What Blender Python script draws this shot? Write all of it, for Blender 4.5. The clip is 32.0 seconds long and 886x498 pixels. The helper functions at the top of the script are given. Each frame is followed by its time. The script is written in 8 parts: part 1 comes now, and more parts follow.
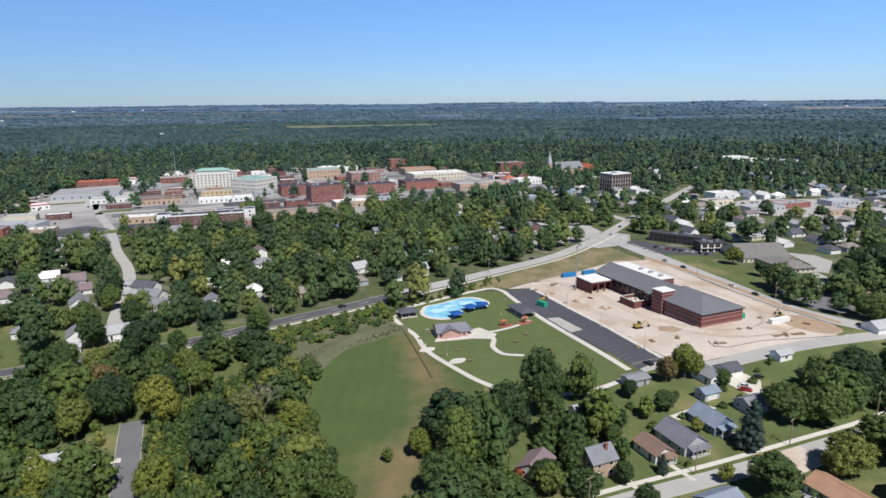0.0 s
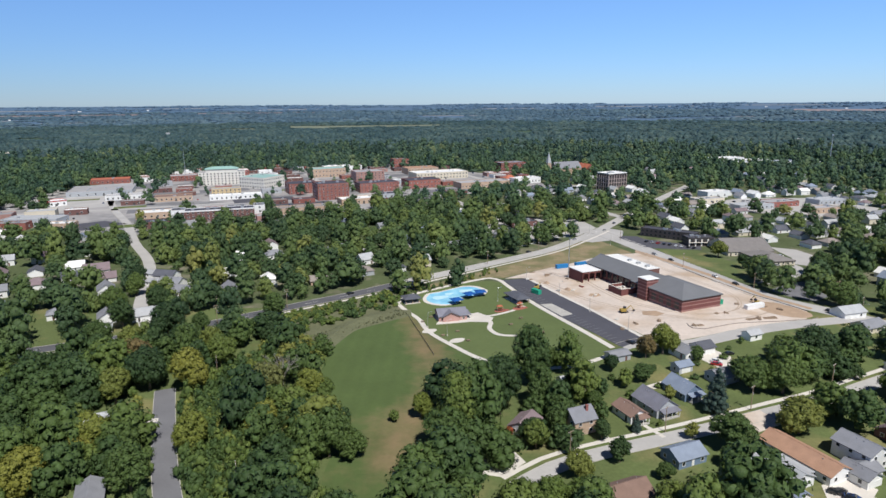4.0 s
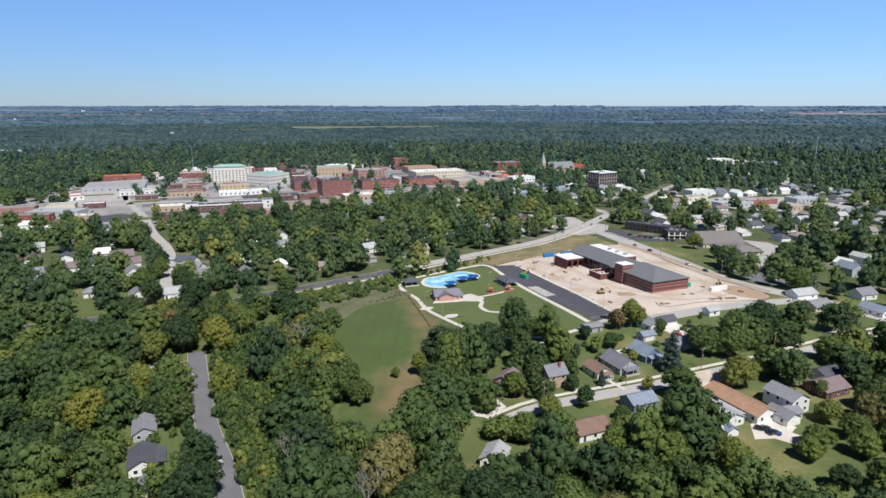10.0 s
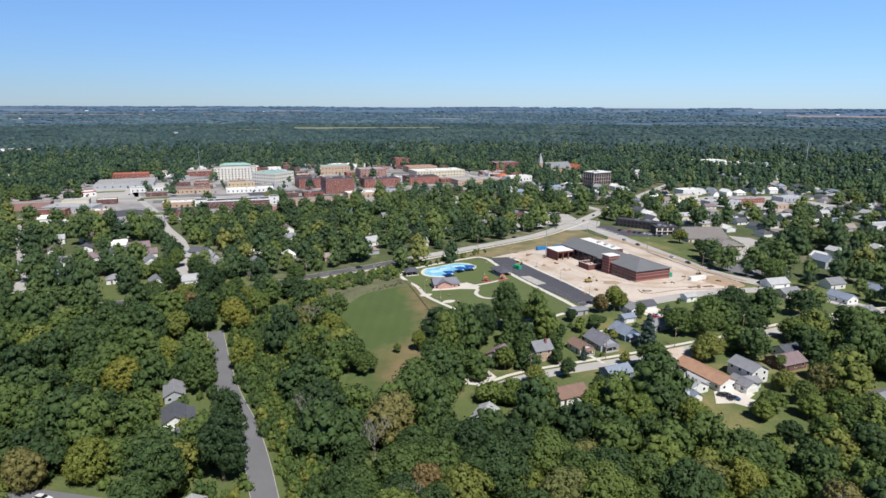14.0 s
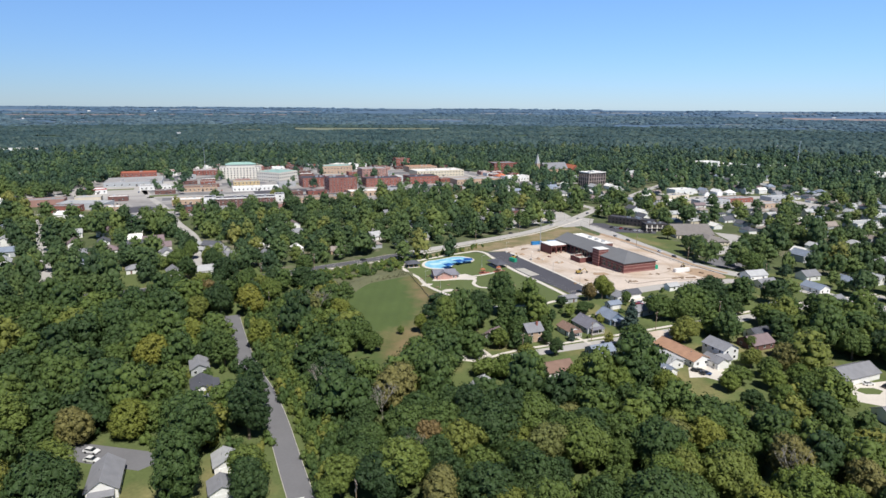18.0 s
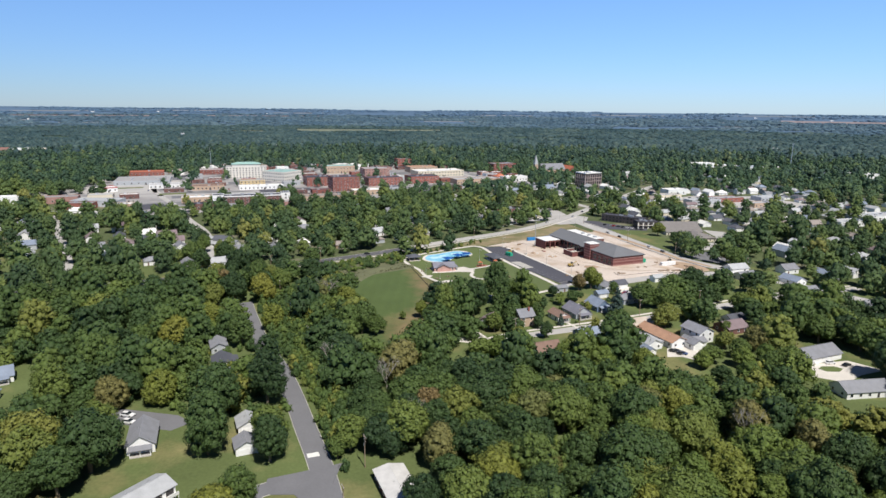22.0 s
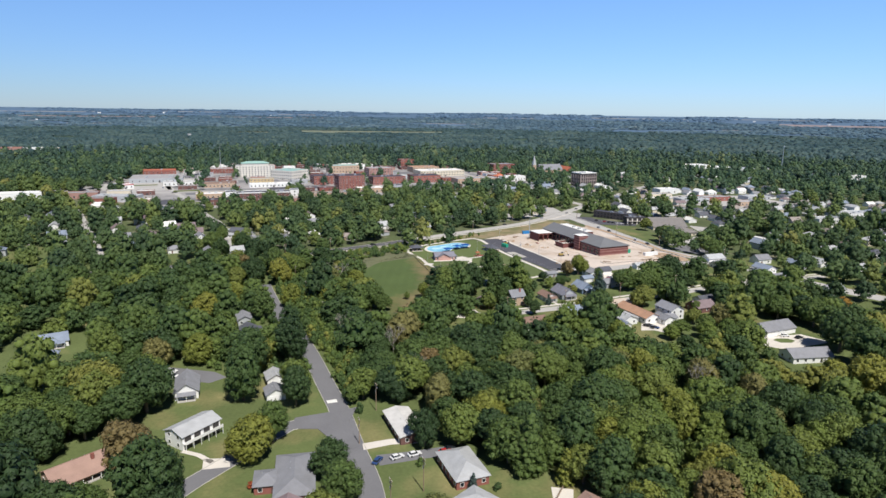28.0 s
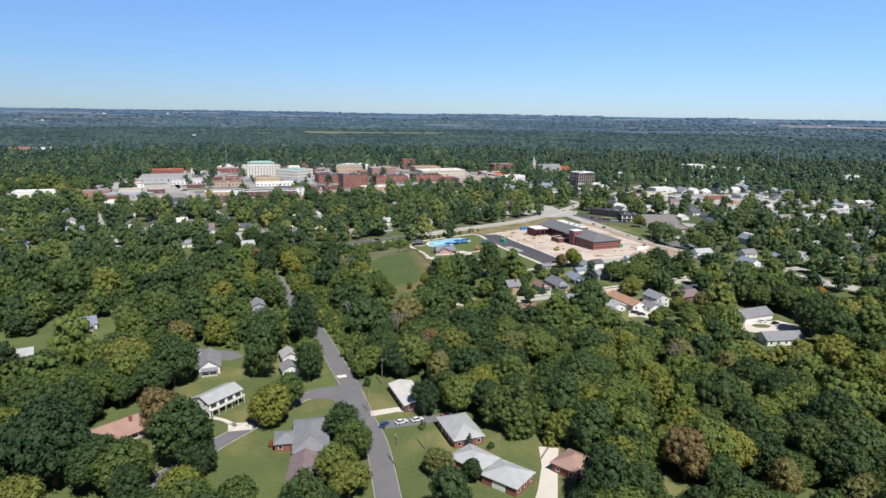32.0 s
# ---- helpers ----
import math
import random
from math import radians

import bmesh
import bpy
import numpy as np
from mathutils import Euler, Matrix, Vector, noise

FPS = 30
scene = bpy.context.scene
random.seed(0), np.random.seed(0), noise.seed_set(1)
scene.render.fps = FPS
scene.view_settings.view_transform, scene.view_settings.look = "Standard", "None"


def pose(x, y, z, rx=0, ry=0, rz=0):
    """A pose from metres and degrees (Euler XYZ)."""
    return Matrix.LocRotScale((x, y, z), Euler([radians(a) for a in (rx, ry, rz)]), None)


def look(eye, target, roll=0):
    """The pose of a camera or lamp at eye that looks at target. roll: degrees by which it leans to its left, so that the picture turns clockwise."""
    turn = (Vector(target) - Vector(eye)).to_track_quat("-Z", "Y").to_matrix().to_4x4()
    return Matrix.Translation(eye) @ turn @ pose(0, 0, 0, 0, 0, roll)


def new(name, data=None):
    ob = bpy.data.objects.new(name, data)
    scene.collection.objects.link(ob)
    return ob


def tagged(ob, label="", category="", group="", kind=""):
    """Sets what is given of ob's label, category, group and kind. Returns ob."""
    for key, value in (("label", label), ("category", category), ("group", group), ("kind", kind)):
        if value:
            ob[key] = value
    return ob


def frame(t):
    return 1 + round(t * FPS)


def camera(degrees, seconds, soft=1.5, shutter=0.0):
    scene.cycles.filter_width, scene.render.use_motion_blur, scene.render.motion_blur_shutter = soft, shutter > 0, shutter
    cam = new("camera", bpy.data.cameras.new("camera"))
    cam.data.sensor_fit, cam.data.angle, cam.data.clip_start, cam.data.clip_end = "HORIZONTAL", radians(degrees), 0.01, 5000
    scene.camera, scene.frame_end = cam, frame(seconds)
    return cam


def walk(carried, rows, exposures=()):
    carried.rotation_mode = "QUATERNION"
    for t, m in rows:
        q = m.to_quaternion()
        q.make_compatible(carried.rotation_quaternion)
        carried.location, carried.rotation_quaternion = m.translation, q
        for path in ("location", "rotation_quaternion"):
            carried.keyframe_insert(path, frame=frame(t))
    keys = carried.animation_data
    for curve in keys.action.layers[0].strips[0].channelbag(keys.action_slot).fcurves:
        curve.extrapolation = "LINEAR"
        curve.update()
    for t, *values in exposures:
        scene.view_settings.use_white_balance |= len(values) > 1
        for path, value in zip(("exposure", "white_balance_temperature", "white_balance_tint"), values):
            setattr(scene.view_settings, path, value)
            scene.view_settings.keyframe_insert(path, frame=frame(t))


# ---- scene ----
cam = camera(70.32, 32.0)
PATH = [
    (0, (-4.51, 0.46, 109.21), (-8.04, 195.04, 63.11), -0.531),
    (2, (-4.19, -11.54, 109.62), (-8.26, 183.01, 63.44), -0.531),
    (3.5, (-3.84, -22.18, 109.63), (-8.01, 172.44, 63.74), -0.400),
    (6, (-2.67, -39.00, 109.82), (-6.75, 155.66, 64.10), -0.269),
    (8, (-1.84, -51.35, 110.12), (-5.88, 143.34, 64.51), -0.156),
    (10, (-1.30, -64.17, 110.04), (-5.18, 130.58, 64.66), -0.010),
    (12, (-0.71, -77.71, 109.90), (-4.43, 117.10, 64.76), 0.124),
    (14, (0.35, -91.56, 109.99), (-3.58, 103.27, 65.01), 0.219),
    (16.5, (-0.08, -107.86, 110.16), (-3.63, 87.04, 65.46), 0.349),
    (19, (0.95, -123.74, 110.30), (-2.82, 71.23, 65.89), 0.487),
    (21, (1.37, -136.16, 110.33), (-2.41, 58.88, 66.20), 0.554),
    (23, (2.01, -149.35, 110.35), (-1.91, 45.74, 66.50), 0.676),
    (25, (2.69, -162.96, 110.23), (-1.42, 32.19, 66.66), 0.760),
    (27.5, (3.21, -178.24, 109.86), (-1.08, 16.97, 66.56), 0.836),
    (30, (3.95, -193.33, 109.77), (-0.62, 1.92, 66.71), 0.849),
    (32, (4.62, -205.24, 109.85), (-0.27, -9.98, 66.88), 0.875),
]
walk(cam, [(t, look(eye, aim, roll)) for t, eye, aim, roll in PATH], [(0.0, -0.14, 6200, 11), (10.0, -0.08, 6250, 11), (20.0, 0.01, 6400, 11), (32.0, 0.01, 6400, 11)])

# ---- light ----
SUN_EL, SUN_X, SUN_Y = radians(55), 0.45, -0.893
world = bpy.data.worlds.new("sky")
scene.world = world
world.use_nodes = True
sky = world.node_tree.nodes.new("ShaderNodeTexSky")
sky.sky_type = "NISHITA"
sky.sun_disc = False
sky.sun_elevation = SUN_EL
sky.sun_rotation = -math.atan2(SUN_X, SUN_Y)
sky.altitude = 250
sky.air_density, sky.dust_density, sky.ozone_density = 1.0, 0.0, 4.0
back = world.node_tree.nodes["Background"]
back.inputs["Strength"].default_value = 0.097
coord = world.node_tree.nodes.new("ShaderNodeTexCoord")
split = world.node_tree.nodes.new("ShaderNodeSeparateXYZ")
fade = world.node_tree.nodes.new("ShaderNodeValToRGB")
fade.color_ramp.elements[0].color, fade.color_ramp.elements[0].position = (0.58, 0.80, 1.24, 1), 0.0
fade.color_ramp.elements[1].color, fade.color_ramp.elements[1].position = (0.92, 1.14, 1.49, 1), 0.16
high = fade.color_ramp.elements.new(1.0)
high.color = (0.22, 0.25, 0.31, 1)
middle = fade.color_ramp.elements.new(0.5)
middle.color = (0.30, 0.35, 0.45, 1)
tint = world.node_tree.nodes.new("ShaderNodeMix")
tint.data_type, tint.blend_type = "RGBA", "MULTIPLY"
tint.inputs["Factor"].default_value = 1.0
world.node_tree.links.new(coord.outputs["Generated"], split.inputs[0])
world.node_tree.links.new(split.outputs["Z"], fade.inputs[0])
world.node_tree.links.new(sky.outputs[0], tint.inputs["A"])
world.node_tree.links.new(fade.outputs[0], tint.inputs["B"])
world.node_tree.links.new(tint.outputs["Result"], back.inputs[0])
sun_data = bpy.data.lights.new("sun", "SUN")
sun_data.energy, sun_data.angle, sun_data.color = 5.4, radians(0.53), (1.0, 0.955, 0.88)
sun = new("sun", sun_data)
sun.matrix_world = look((300 * SUN_X, 300 * SUN_Y, 300 * math.tan(SUN_EL)), (0, 0, 0))
scene.view_settings.exposure = 0.0

# ---- materials ----
def nodes_of(name):
    m = bpy.data.materials.new(name)
    m.use_nodes = True
    nt = m.node_tree
    return m, nt, nt.nodes["Principled BSDF"]


def surface(name, colour, rough=0.8, metal=0.0, vary=0.25, scale=1.0, stain=0.2, stain_scale=0.12, bump=0.0, bump_scale=4.0, per_object=0.0, island=0.0, second=None, second_scale=0.05, second_at=0.5):
    """A weathered surface: fine grain, broad stains, an optional second colour in patches, relief, change from thing to thing."""
    m, nt, bsdf = nodes_of(name)
    link, add = nt.links.new, nt.nodes.new
    geo = add("ShaderNodeNewGeometry")
    tex = add("ShaderNodeTexCoord")

    def noisy(s, detail=6.0):
        n = add("ShaderNodeTexNoise")
        n.inputs["Scale"].default_value, n.inputs["Detail"].default_value = s, detail
        link(geo.outputs["Position"], n.inputs["Vector"])
        return n.outputs["Fac"]

    def maths(op, a, b):
        n = add("ShaderNodeMath")
        n.operation = op
        for i, v in enumerate((a, b)):
            if isinstance(v, (int, float)):
                n.inputs[i].default_value = v
            else:
                link(v, n.inputs[i])
        return n.outputs[0]

    base = add("ShaderNodeRGB")
    base.outputs[0].default_value = (*colour, 1)
    col = base.outputs[0]
    if second:
        ramp = add("ShaderNodeValToRGB")
        ramp.color_ramp.elements[0].position, ramp.color_ramp.elements[1].position = second_at - 0.08, second_at + 0.08
        link(noisy(second_scale, 5.0), ramp.inputs[0])
        mix = add("ShaderNodeMix")
        mix.data_type = "RGBA"
        link(ramp.outputs[0], mix.inputs["Factor"])
        link(col, mix.inputs["A"])
        mix.inputs["B"].default_value = (*second, 1)
        col = mix.outputs["Result"]
    value = maths("ADD", maths("MULTIPLY", maths("SUBTRACT", noisy(scale), 0.5), 2 * vary), 1.0)
    value = maths("ADD", value, maths("MULTIPLY", maths("SUBTRACT", noisy(stain_scale, 4.0), 0.5), 2 * stain))
    if per_object:
        info = add("ShaderNodeObjectInfo")
        value = maths("ADD", value, maths("MULTIPLY", maths("SUBTRACT", info.outputs["Random"], 0.5), per_object))
    if island:
        value = maths("ADD", value, maths("MULTIPLY", maths("SUBTRACT", geo.outputs["Random Per Island"], 0.5), island))
    hsv = add("ShaderNodeHueSaturation")
    link(col, hsv.inputs["Color"])
    link(value, hsv.inputs["Value"])
    link(hsv.outputs[0], bsdf.inputs["Base Color"])
    bsdf.inputs["Roughness"].default_value, bsdf.inputs["Metallic"].default_value = rough, metal
    bsdf.inputs["Specular IOR Level"].default_value = 0.3
    if bump:
        b = add("ShaderNodeBump")
        b.inputs["Strength"].default_value, b.inputs["Distance"].default_value = bump, 0.3
        link(noisy(bump_scale), b.inputs["Height"])
        link(b.outputs[0], bsdf.inputs["Normal"])
    return m


def leafy(name, stops, by_object=True, spread=0.30, fine=1.5):
    """Foliage: a tone for the whole tree, light and dark sprays, and some light that comes through the leaves."""
    m, nt, bsdf = nodes_of(name)
    link, add = nt.links.new, nt.nodes.new
    ramp = add("ShaderNodeValToRGB")
    cr = ramp.color_ramp
    while len(cr.elements) < len(stops):
        cr.elements.new(0.5)
    for e, (at, c) in zip(cr.elements, stops):
        e.position, e.color = at, (*c, 1)
    if by_object:
        link(add("ShaderNodeObjectInfo").outputs["Random"], ramp.inputs[0])
    else:
        a = add("ShaderNodeAttribute")
        a.attribute_name = "tone"
        link(a.outputs["Fac"], ramp.inputs[0])
    geo = add("ShaderNodeNewGeometry")
    mul = add("ShaderNodeMath")
    mul.operation = "MULTIPLY_ADD"
    mul.inputs[1].default_value, mul.inputs[2].default_value = spread, 1 - spread / 2
    link(geo.outputs["Random Per Island"], mul.inputs[0])
    grain = add("ShaderNodeTexNoise")
    grain.inputs["Scale"].default_value, grain.inputs["Detail"].default_value, grain.inputs["Roughness"].default_value = fine, 3.0, 0.7
    link(geo.outputs["Position"], grain.inputs["Vector"])
    spread_grain = add("ShaderNodeMapRange")
    spread_grain.inputs["From Min"].default_value, spread_grain.inputs["From Max"].default_value = 0.3, 0.7
    spread_grain.inputs["To Min"].default_value, spread_grain.inputs["To Max"].default_value = 0.72, 1.30
    link(grain.outputs["Fac"], spread_grain.inputs["Value"])
    tone = add("ShaderNodeMath")
    tone.operation = "MULTIPLY"
    link(mul.outputs[0], tone.inputs[0])
    link(spread_grain.outputs[0], tone.inputs[1])
    relief = add("ShaderNodeBump")
    relief.inputs["Strength"].default_value, relief.inputs["Distance"].default_value = 0.7, 0.75 / fine
    link(grain.outputs["Fac"], relief.inputs["Height"])
    link(relief.outputs[0], bsdf.inputs["Normal"])
    hsv = add("ShaderNodeHueSaturation")
    link(ramp.outputs[0], hsv.inputs["Color"])
    link(tone.outputs[0], hsv.inputs["Value"])
    link(hsv.outputs[0], bsdf.inputs["Base Color"])
    bsdf.inputs["Roughness"].default_value = 0.55
    bsdf.inputs["Specular IOR Level"].default_value = 0.25
    trans = add("ShaderNodeBsdfTranslucent")
    link(hsv.outputs[0], trans.inputs[0])
    mix = add("ShaderNodeMixShader")
    mix.inputs[0].default_value = 0.14
    link(bsdf.outputs[0], mix.inputs[1])
    link(trans.outputs[0], mix.inputs[2])
    link(mix.outputs[0], nt.nodes["Material Output"].inputs[0])
    return m


GREENS = ((0.0, (0.032, 0.060, 0.022)), (0.35, (0.056, 0.095, 0.029)), (0.65, (0.088, 0.132, 0.033)), (0.90, (0.129, 0.170, 0.038)), (1.0, (0.180, 0.190, 0.043)))
# the same greens with more blue: haze over the town put into leaf colour
HAZED_GREENS = tuple((at, (r * 1.10, g * 1.08, b * 1.32)) for at, (r, g, b) in GREENS)
M = {}
M["leaf"] = leafy("foliage", GREENS)
M["leaf_many"] = leafy("foliage of the woods", GREENS, by_object=False)
M["leaf_town"] = leafy("hazed foliage in the town", HAZED_GREENS, by_object=False)
# bluer again, as haze in the leaf colour farther off
M["leaf_beyond"] = leafy("hazed foliage round the town", tuple((at, (r * 0.95, g * 1.03, b * 1.75)) for at, (r, g, b) in GREENS), by_object=False)
M["leaf_yellow"] = leafy("yellowing foliage", ((0.0, (0.135, 0.168, 0.032)), (1.0, (0.205, 0.205, 0.038))))
M["leaf_light"] = leafy("light green foliage", ((0.0, (0.092, 0.140, 0.032)), (1.0, (0.138, 0.184, 0.038))))
M["leaf_brown"] = leafy("browning foliage", ((0.0, (0.15, 0.125, 0.05)), (1.0, (0.20, 0.14, 0.06))))
M["leaf_bronze"] = leafy("bronze-green foliage", ((0.0, (0.135, 0.155, 0.050)), (1.0, (0.185, 0.170, 0.058))))
M["leaf_orange"] = leafy("orange autumn foliage", ((0.0, (0.30, 0.17, 0.03)), (1.0, (0.34, 0.20, 0.04))))
M["leaf_tuft"] = leafy("tufts of dry rough grass", ((0.0, (0.105, 0.118, 0.062)), (1.0, (0.165, 0.160, 0.085))), by_object=False)
M["leaf_red"] = leafy("reddening foliage", ((0.0, (0.28, 0.07, 0.03)), (1.0, (0.24, 0.06, 0.02))))
M["leaf_spruce"] = leafy("spruce needles", ((0.0, (0.035, 0.062, 0.045)), (1.0, (0.06, 0.09, 0.08))))
# four far foliages, each bluer than the last: distance haze put into the colour
M["leaf_far"] = leafy("hazed foliage of far woods", ((0.0, (0.027, 0.056, 0.042)), (0.5, (0.052, 0.094, 0.062)), (0.9, (0.094, 0.142, 0.072)), (1.0, (0.13, 0.164, 0.074))), by_object=False, spread=0.36, fine=0.4)
M["leaf_farther"] = leafy("hazed foliage of woods on the plain", ((0.0, (0.034, 0.068, 0.072)), (0.5, (0.053, 0.093, 0.092)), (1.0, (0.084, 0.126, 0.108))), by_object=False, spread=0.3, fine=0.15)
M["leaf_belt"] = leafy("hazed foliage of the farthest belts", ((0.0, (0.062, 0.112, 0.152)), (0.6, (0.084, 0.140, 0.178)), (1.0, (0.118, 0.176, 0.200))), by_object=False, spread=0.4, fine=0.2)
M["leaf_skyline"] = leafy("hazed foliage along the skyline", ((0.0, (0.080, 0.145, 0.225)), (0.6, (0.098, 0.165, 0.245)), (1.0, (0.116, 0.184, 0.260))), by_object=False, spread=0.2, fine=0.2)
M["bark"] = surface("bark", (0.16, 0.13, 0.10), 0.9, vary=0.4, scale=6, bump=0.5, bump_scale=9)
M["bark_pale"] = surface("pale dead wood", (0.27, 0.25, 0.215), 0.9, vary=0.3, scale=6)
M["grass"] = surface("lawn and rough grass", (0.108, 0.138, 0.048), 0.95, vary=0.3, scale=0.9, stain=0.35, stain_scale=0.05, bump=0.4, bump_scale=3, second=(0.215, 0.195, 0.085), second_scale=0.035, second_at=0.60)
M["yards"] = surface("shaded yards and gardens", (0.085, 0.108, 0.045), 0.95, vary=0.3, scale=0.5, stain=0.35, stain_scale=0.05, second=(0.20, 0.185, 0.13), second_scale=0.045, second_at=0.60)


def worn_grass(name, green, dry):
    """Mown grass with mowing bands, worn dry where the mesh says so."""
    m = surface(name, green, 0.95, vary=0.14, scale=0.6, stain=0.22, stain_scale=0.045, bump=0.3, bump_scale=3)
    nt = m.node_tree
    link, add = nt.links.new, nt.nodes.new
    geo, wear, mix = add("ShaderNodeNewGeometry"), add("ShaderNodeAttribute"), add("ShaderNodeMix")
    wear.attribute_name, mix.data_type = "wear", "RGBA"
    rough, band = add("ShaderNodeTexNoise"), add("ShaderNodeTexWave")
    rough.inputs["Scale"].default_value, rough.inputs["Detail"].default_value, rough.inputs["Roughness"].default_value = 0.11, 7.0, 0.65
    band.inputs["Scale"].default_value, band.inputs["Distortion"].default_value, band.inputs["Detail Scale"].default_value = 0.05, 9.0, 0.05
    for n in (rough, band):
        link(geo.outputs["Position"], n.inputs["Vector"])
    amount, lines = add("ShaderNodeMath"), add("ShaderNodeMath")
    amount.operation = lines.operation = "MULTIPLY_ADD"
    amount.inputs[1].default_value = 1.5
    link(rough.outputs["Fac"], amount.inputs[0])
    low = add("ShaderNodeMath")
    low.operation = "SUBTRACT"
    link(wear.outputs["Fac"], low.inputs[0])
    low.inputs[1].default_value = 0.98
    link(low.outputs[0], amount.inputs[2])
    amount.use_clamp = True
    lines.inputs[1].default_value, lines.inputs[2].default_value = 0.05, 0.975
    link(band.outputs["Fac"], lines.inputs[0])
    tone = add("ShaderNodeHueSaturation")
    tone.inputs["Color"].default_value = (*green, 1)
    link(lines.outputs[0], tone.inputs["Value"])
    link(tone.outputs[0], mix.inputs["A"])
    mix.inputs["B"].default_value = (*dry, 1)
    link(amount.outputs[0], mix.inputs["Factor"])
    for n in nt.nodes:
        if n.type == "HUE_SAT" and n != tone:
            link(mix.outputs["Result"], n.inputs["Color"])
    return m


M["mown"] = worn_grass("mown field grass", (0.080, 0.116, 0.036), (0.215, 0.165, 0.085))
M["lawn"] = surface("park lawn", (0.112, 0.145, 0.052), 0.95, vary=0.12, scale=0.5, stain=0.15, stain_scale=0.06)
M["dry"] = surface("dry trampled grass", (0.27, 0.215, 0.125), 0.95, vary=0.25, scale=0.8, stain=0.25, stain_scale=0.07, second=(0.165, 0.16, 0.075), second_scale=0.06)
M["rough"] = surface("rough bank grass", (0.135, 0.142, 0.078), 0.95, vary=0.35, scale=0.8, stain=0.3, stain_scale=0.08, bump=0.6, bump_scale=2)
M["soil"] = surface("bare building-site soil", (0.585, 0.505, 0.435), 0.95, vary=0.16, scale=0.5, stain=0.22, stain_scale=0.05, bump=0.4, bump_scale=1.5, second=(0.47, 0.365, 0.27), second_scale=0.035, second_at=0.57)
M["track"] = surface("pressed damp soil", (0.43, 0.345, 0.27), 0.95, vary=0.3, scale=0.6, stain=0.35, stain_scale=0.12)
M["asphalt"] = surface("worn asphalt", (0.17, 0.17, 0.18), 0.9, vary=0.12, scale=1.2, stain=0.2, stain_scale=0.09)
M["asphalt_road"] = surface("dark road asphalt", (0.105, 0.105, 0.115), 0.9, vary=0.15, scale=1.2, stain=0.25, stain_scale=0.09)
M["asphalt_new"] = surface("fresh dark asphalt", (0.085, 0.085, 0.10), 0.85, vary=0.12, scale=1.5, stain=0.15, stain_scale=0.1)
M["town"] = surface("patched town paving", (0.34, 0.325, 0.315), 0.9, vary=0.2, scale=0.15, stain=0.3, stain_scale=0.03, second=(0.19, 0.19, 0.195), second_scale=0.022, second_at=0.55)
M["road"] = surface("light concrete road", (0.42, 0.405, 0.385), 0.9, vary=0.1, scale=0.8, stain=0.2, stain_scale=0.06)
M["concrete"] = surface("concrete", (0.62, 0.58, 0.52), 0.9, vary=0.1, scale=1.5, stain=0.14, stain_scale=0.15)
M["kerb"] = surface("worn kerb concrete", (0.44, 0.42, 0.38), 0.9, vary=0.25, scale=1.5, stain=0.3, stain_scale=0.2)
M["line"] = surface("road paint", (0.75, 0.74, 0.70), 0.7, vary=0.2, scale=2)
M["line_worn"] = surface("worn bay paint", (0.24, 0.24, 0.25), 0.8, vary=0.3, scale=2)
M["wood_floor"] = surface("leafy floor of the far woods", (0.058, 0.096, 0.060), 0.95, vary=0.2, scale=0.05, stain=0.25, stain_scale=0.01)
# the blue of the far plain is haze, put into the ground colour
M["hazed_plain"] = surface("cover of the far plain, blued for haze", (0.086, 0.144, 0.220), 0.95, vary=0.15, scale=0.02, stain=0.2, stain_scale=0.004)
# pale far fields whose base colours are greyed and blued to stand for haze
M["far_pale"] = surface("hazed pale stubble on the far plain", (0.235, 0.250, 0.265), 0.95, vary=0.15, scale=0.02, stain=0.2, stain_scale=0.005)
M["far_soil"] = surface("far bare fields, hazed", (0.245, 0.205, 0.205), 0.95, vary=0.2, scale=0.02, stain=0.25, stain_scale=0.004)
M["far_ground"] = surface("far fields, hazed", (0.170, 0.190, 0.135), 0.95, vary=0.2, scale=0.02, stain=0.2, stain_scale=0.004)


def shingles(name, colour, rows=4.0, per_object=0.15):
    """Roof shingles: courses as fine relief, blotches, and a tone for each roof."""
    m = surface(name, colour, 0.85, vary=0.22, scale=5.0, stain=0.22, stain_scale=0.35, per_object=per_object)
    nt = m.node_tree
    wave, geo = nt.nodes.new("ShaderNodeTexWave"), nt.nodes.new("ShaderNodeNewGeometry")
    wave.bands_direction = "Z"
    wave.inputs["Scale"].default_value, wave.inputs["Distortion"].default_value = rows, 0.6
    nt.links.new(geo.outputs["Position"], wave.inputs["Vector"])
    b = nt.nodes.new("ShaderNodeBump")
    b.inputs["Strength"].default_value, b.inputs["Distance"].default_value = 0.35, 0.05
    nt.links.new(wave.outputs["Fac"], b.inputs["Height"])
    nt.links.new(b.outputs[0], nt.nodes["Principled BSDF"].inputs["Normal"])
    return m


M["r_grey"] = shingles("grey shingles", (0.23, 0.235, 0.255))
M["r_pale"] = shingles("pale grey shingles", (0.40, 0.41, 0.42))
M["r_blue"] = shingles("blue-grey shingles", (0.22, 0.26, 0.33))
M["r_purple"] = shingles("mauve-brown shingles", (0.22, 0.17, 0.18))
M["r_brown"] = shingles("brown shingles", (0.22, 0.145, 0.115))
M["r_orange"] = shingles("tan-orange shingles", (0.42, 0.25, 0.165))
M["r_dark"] = shingles("dark slate shingles", (0.10, 0.105, 0.125))
M["r_taupe"] = shingles("taupe shingles", (0.27, 0.235, 0.215))
M["r_mist"] = shingles("slate-mauve shingles", (0.20, 0.20, 0.235))
M["r_church"] = shingles("weathered grey-brown shingles", (0.205, 0.19, 0.18))
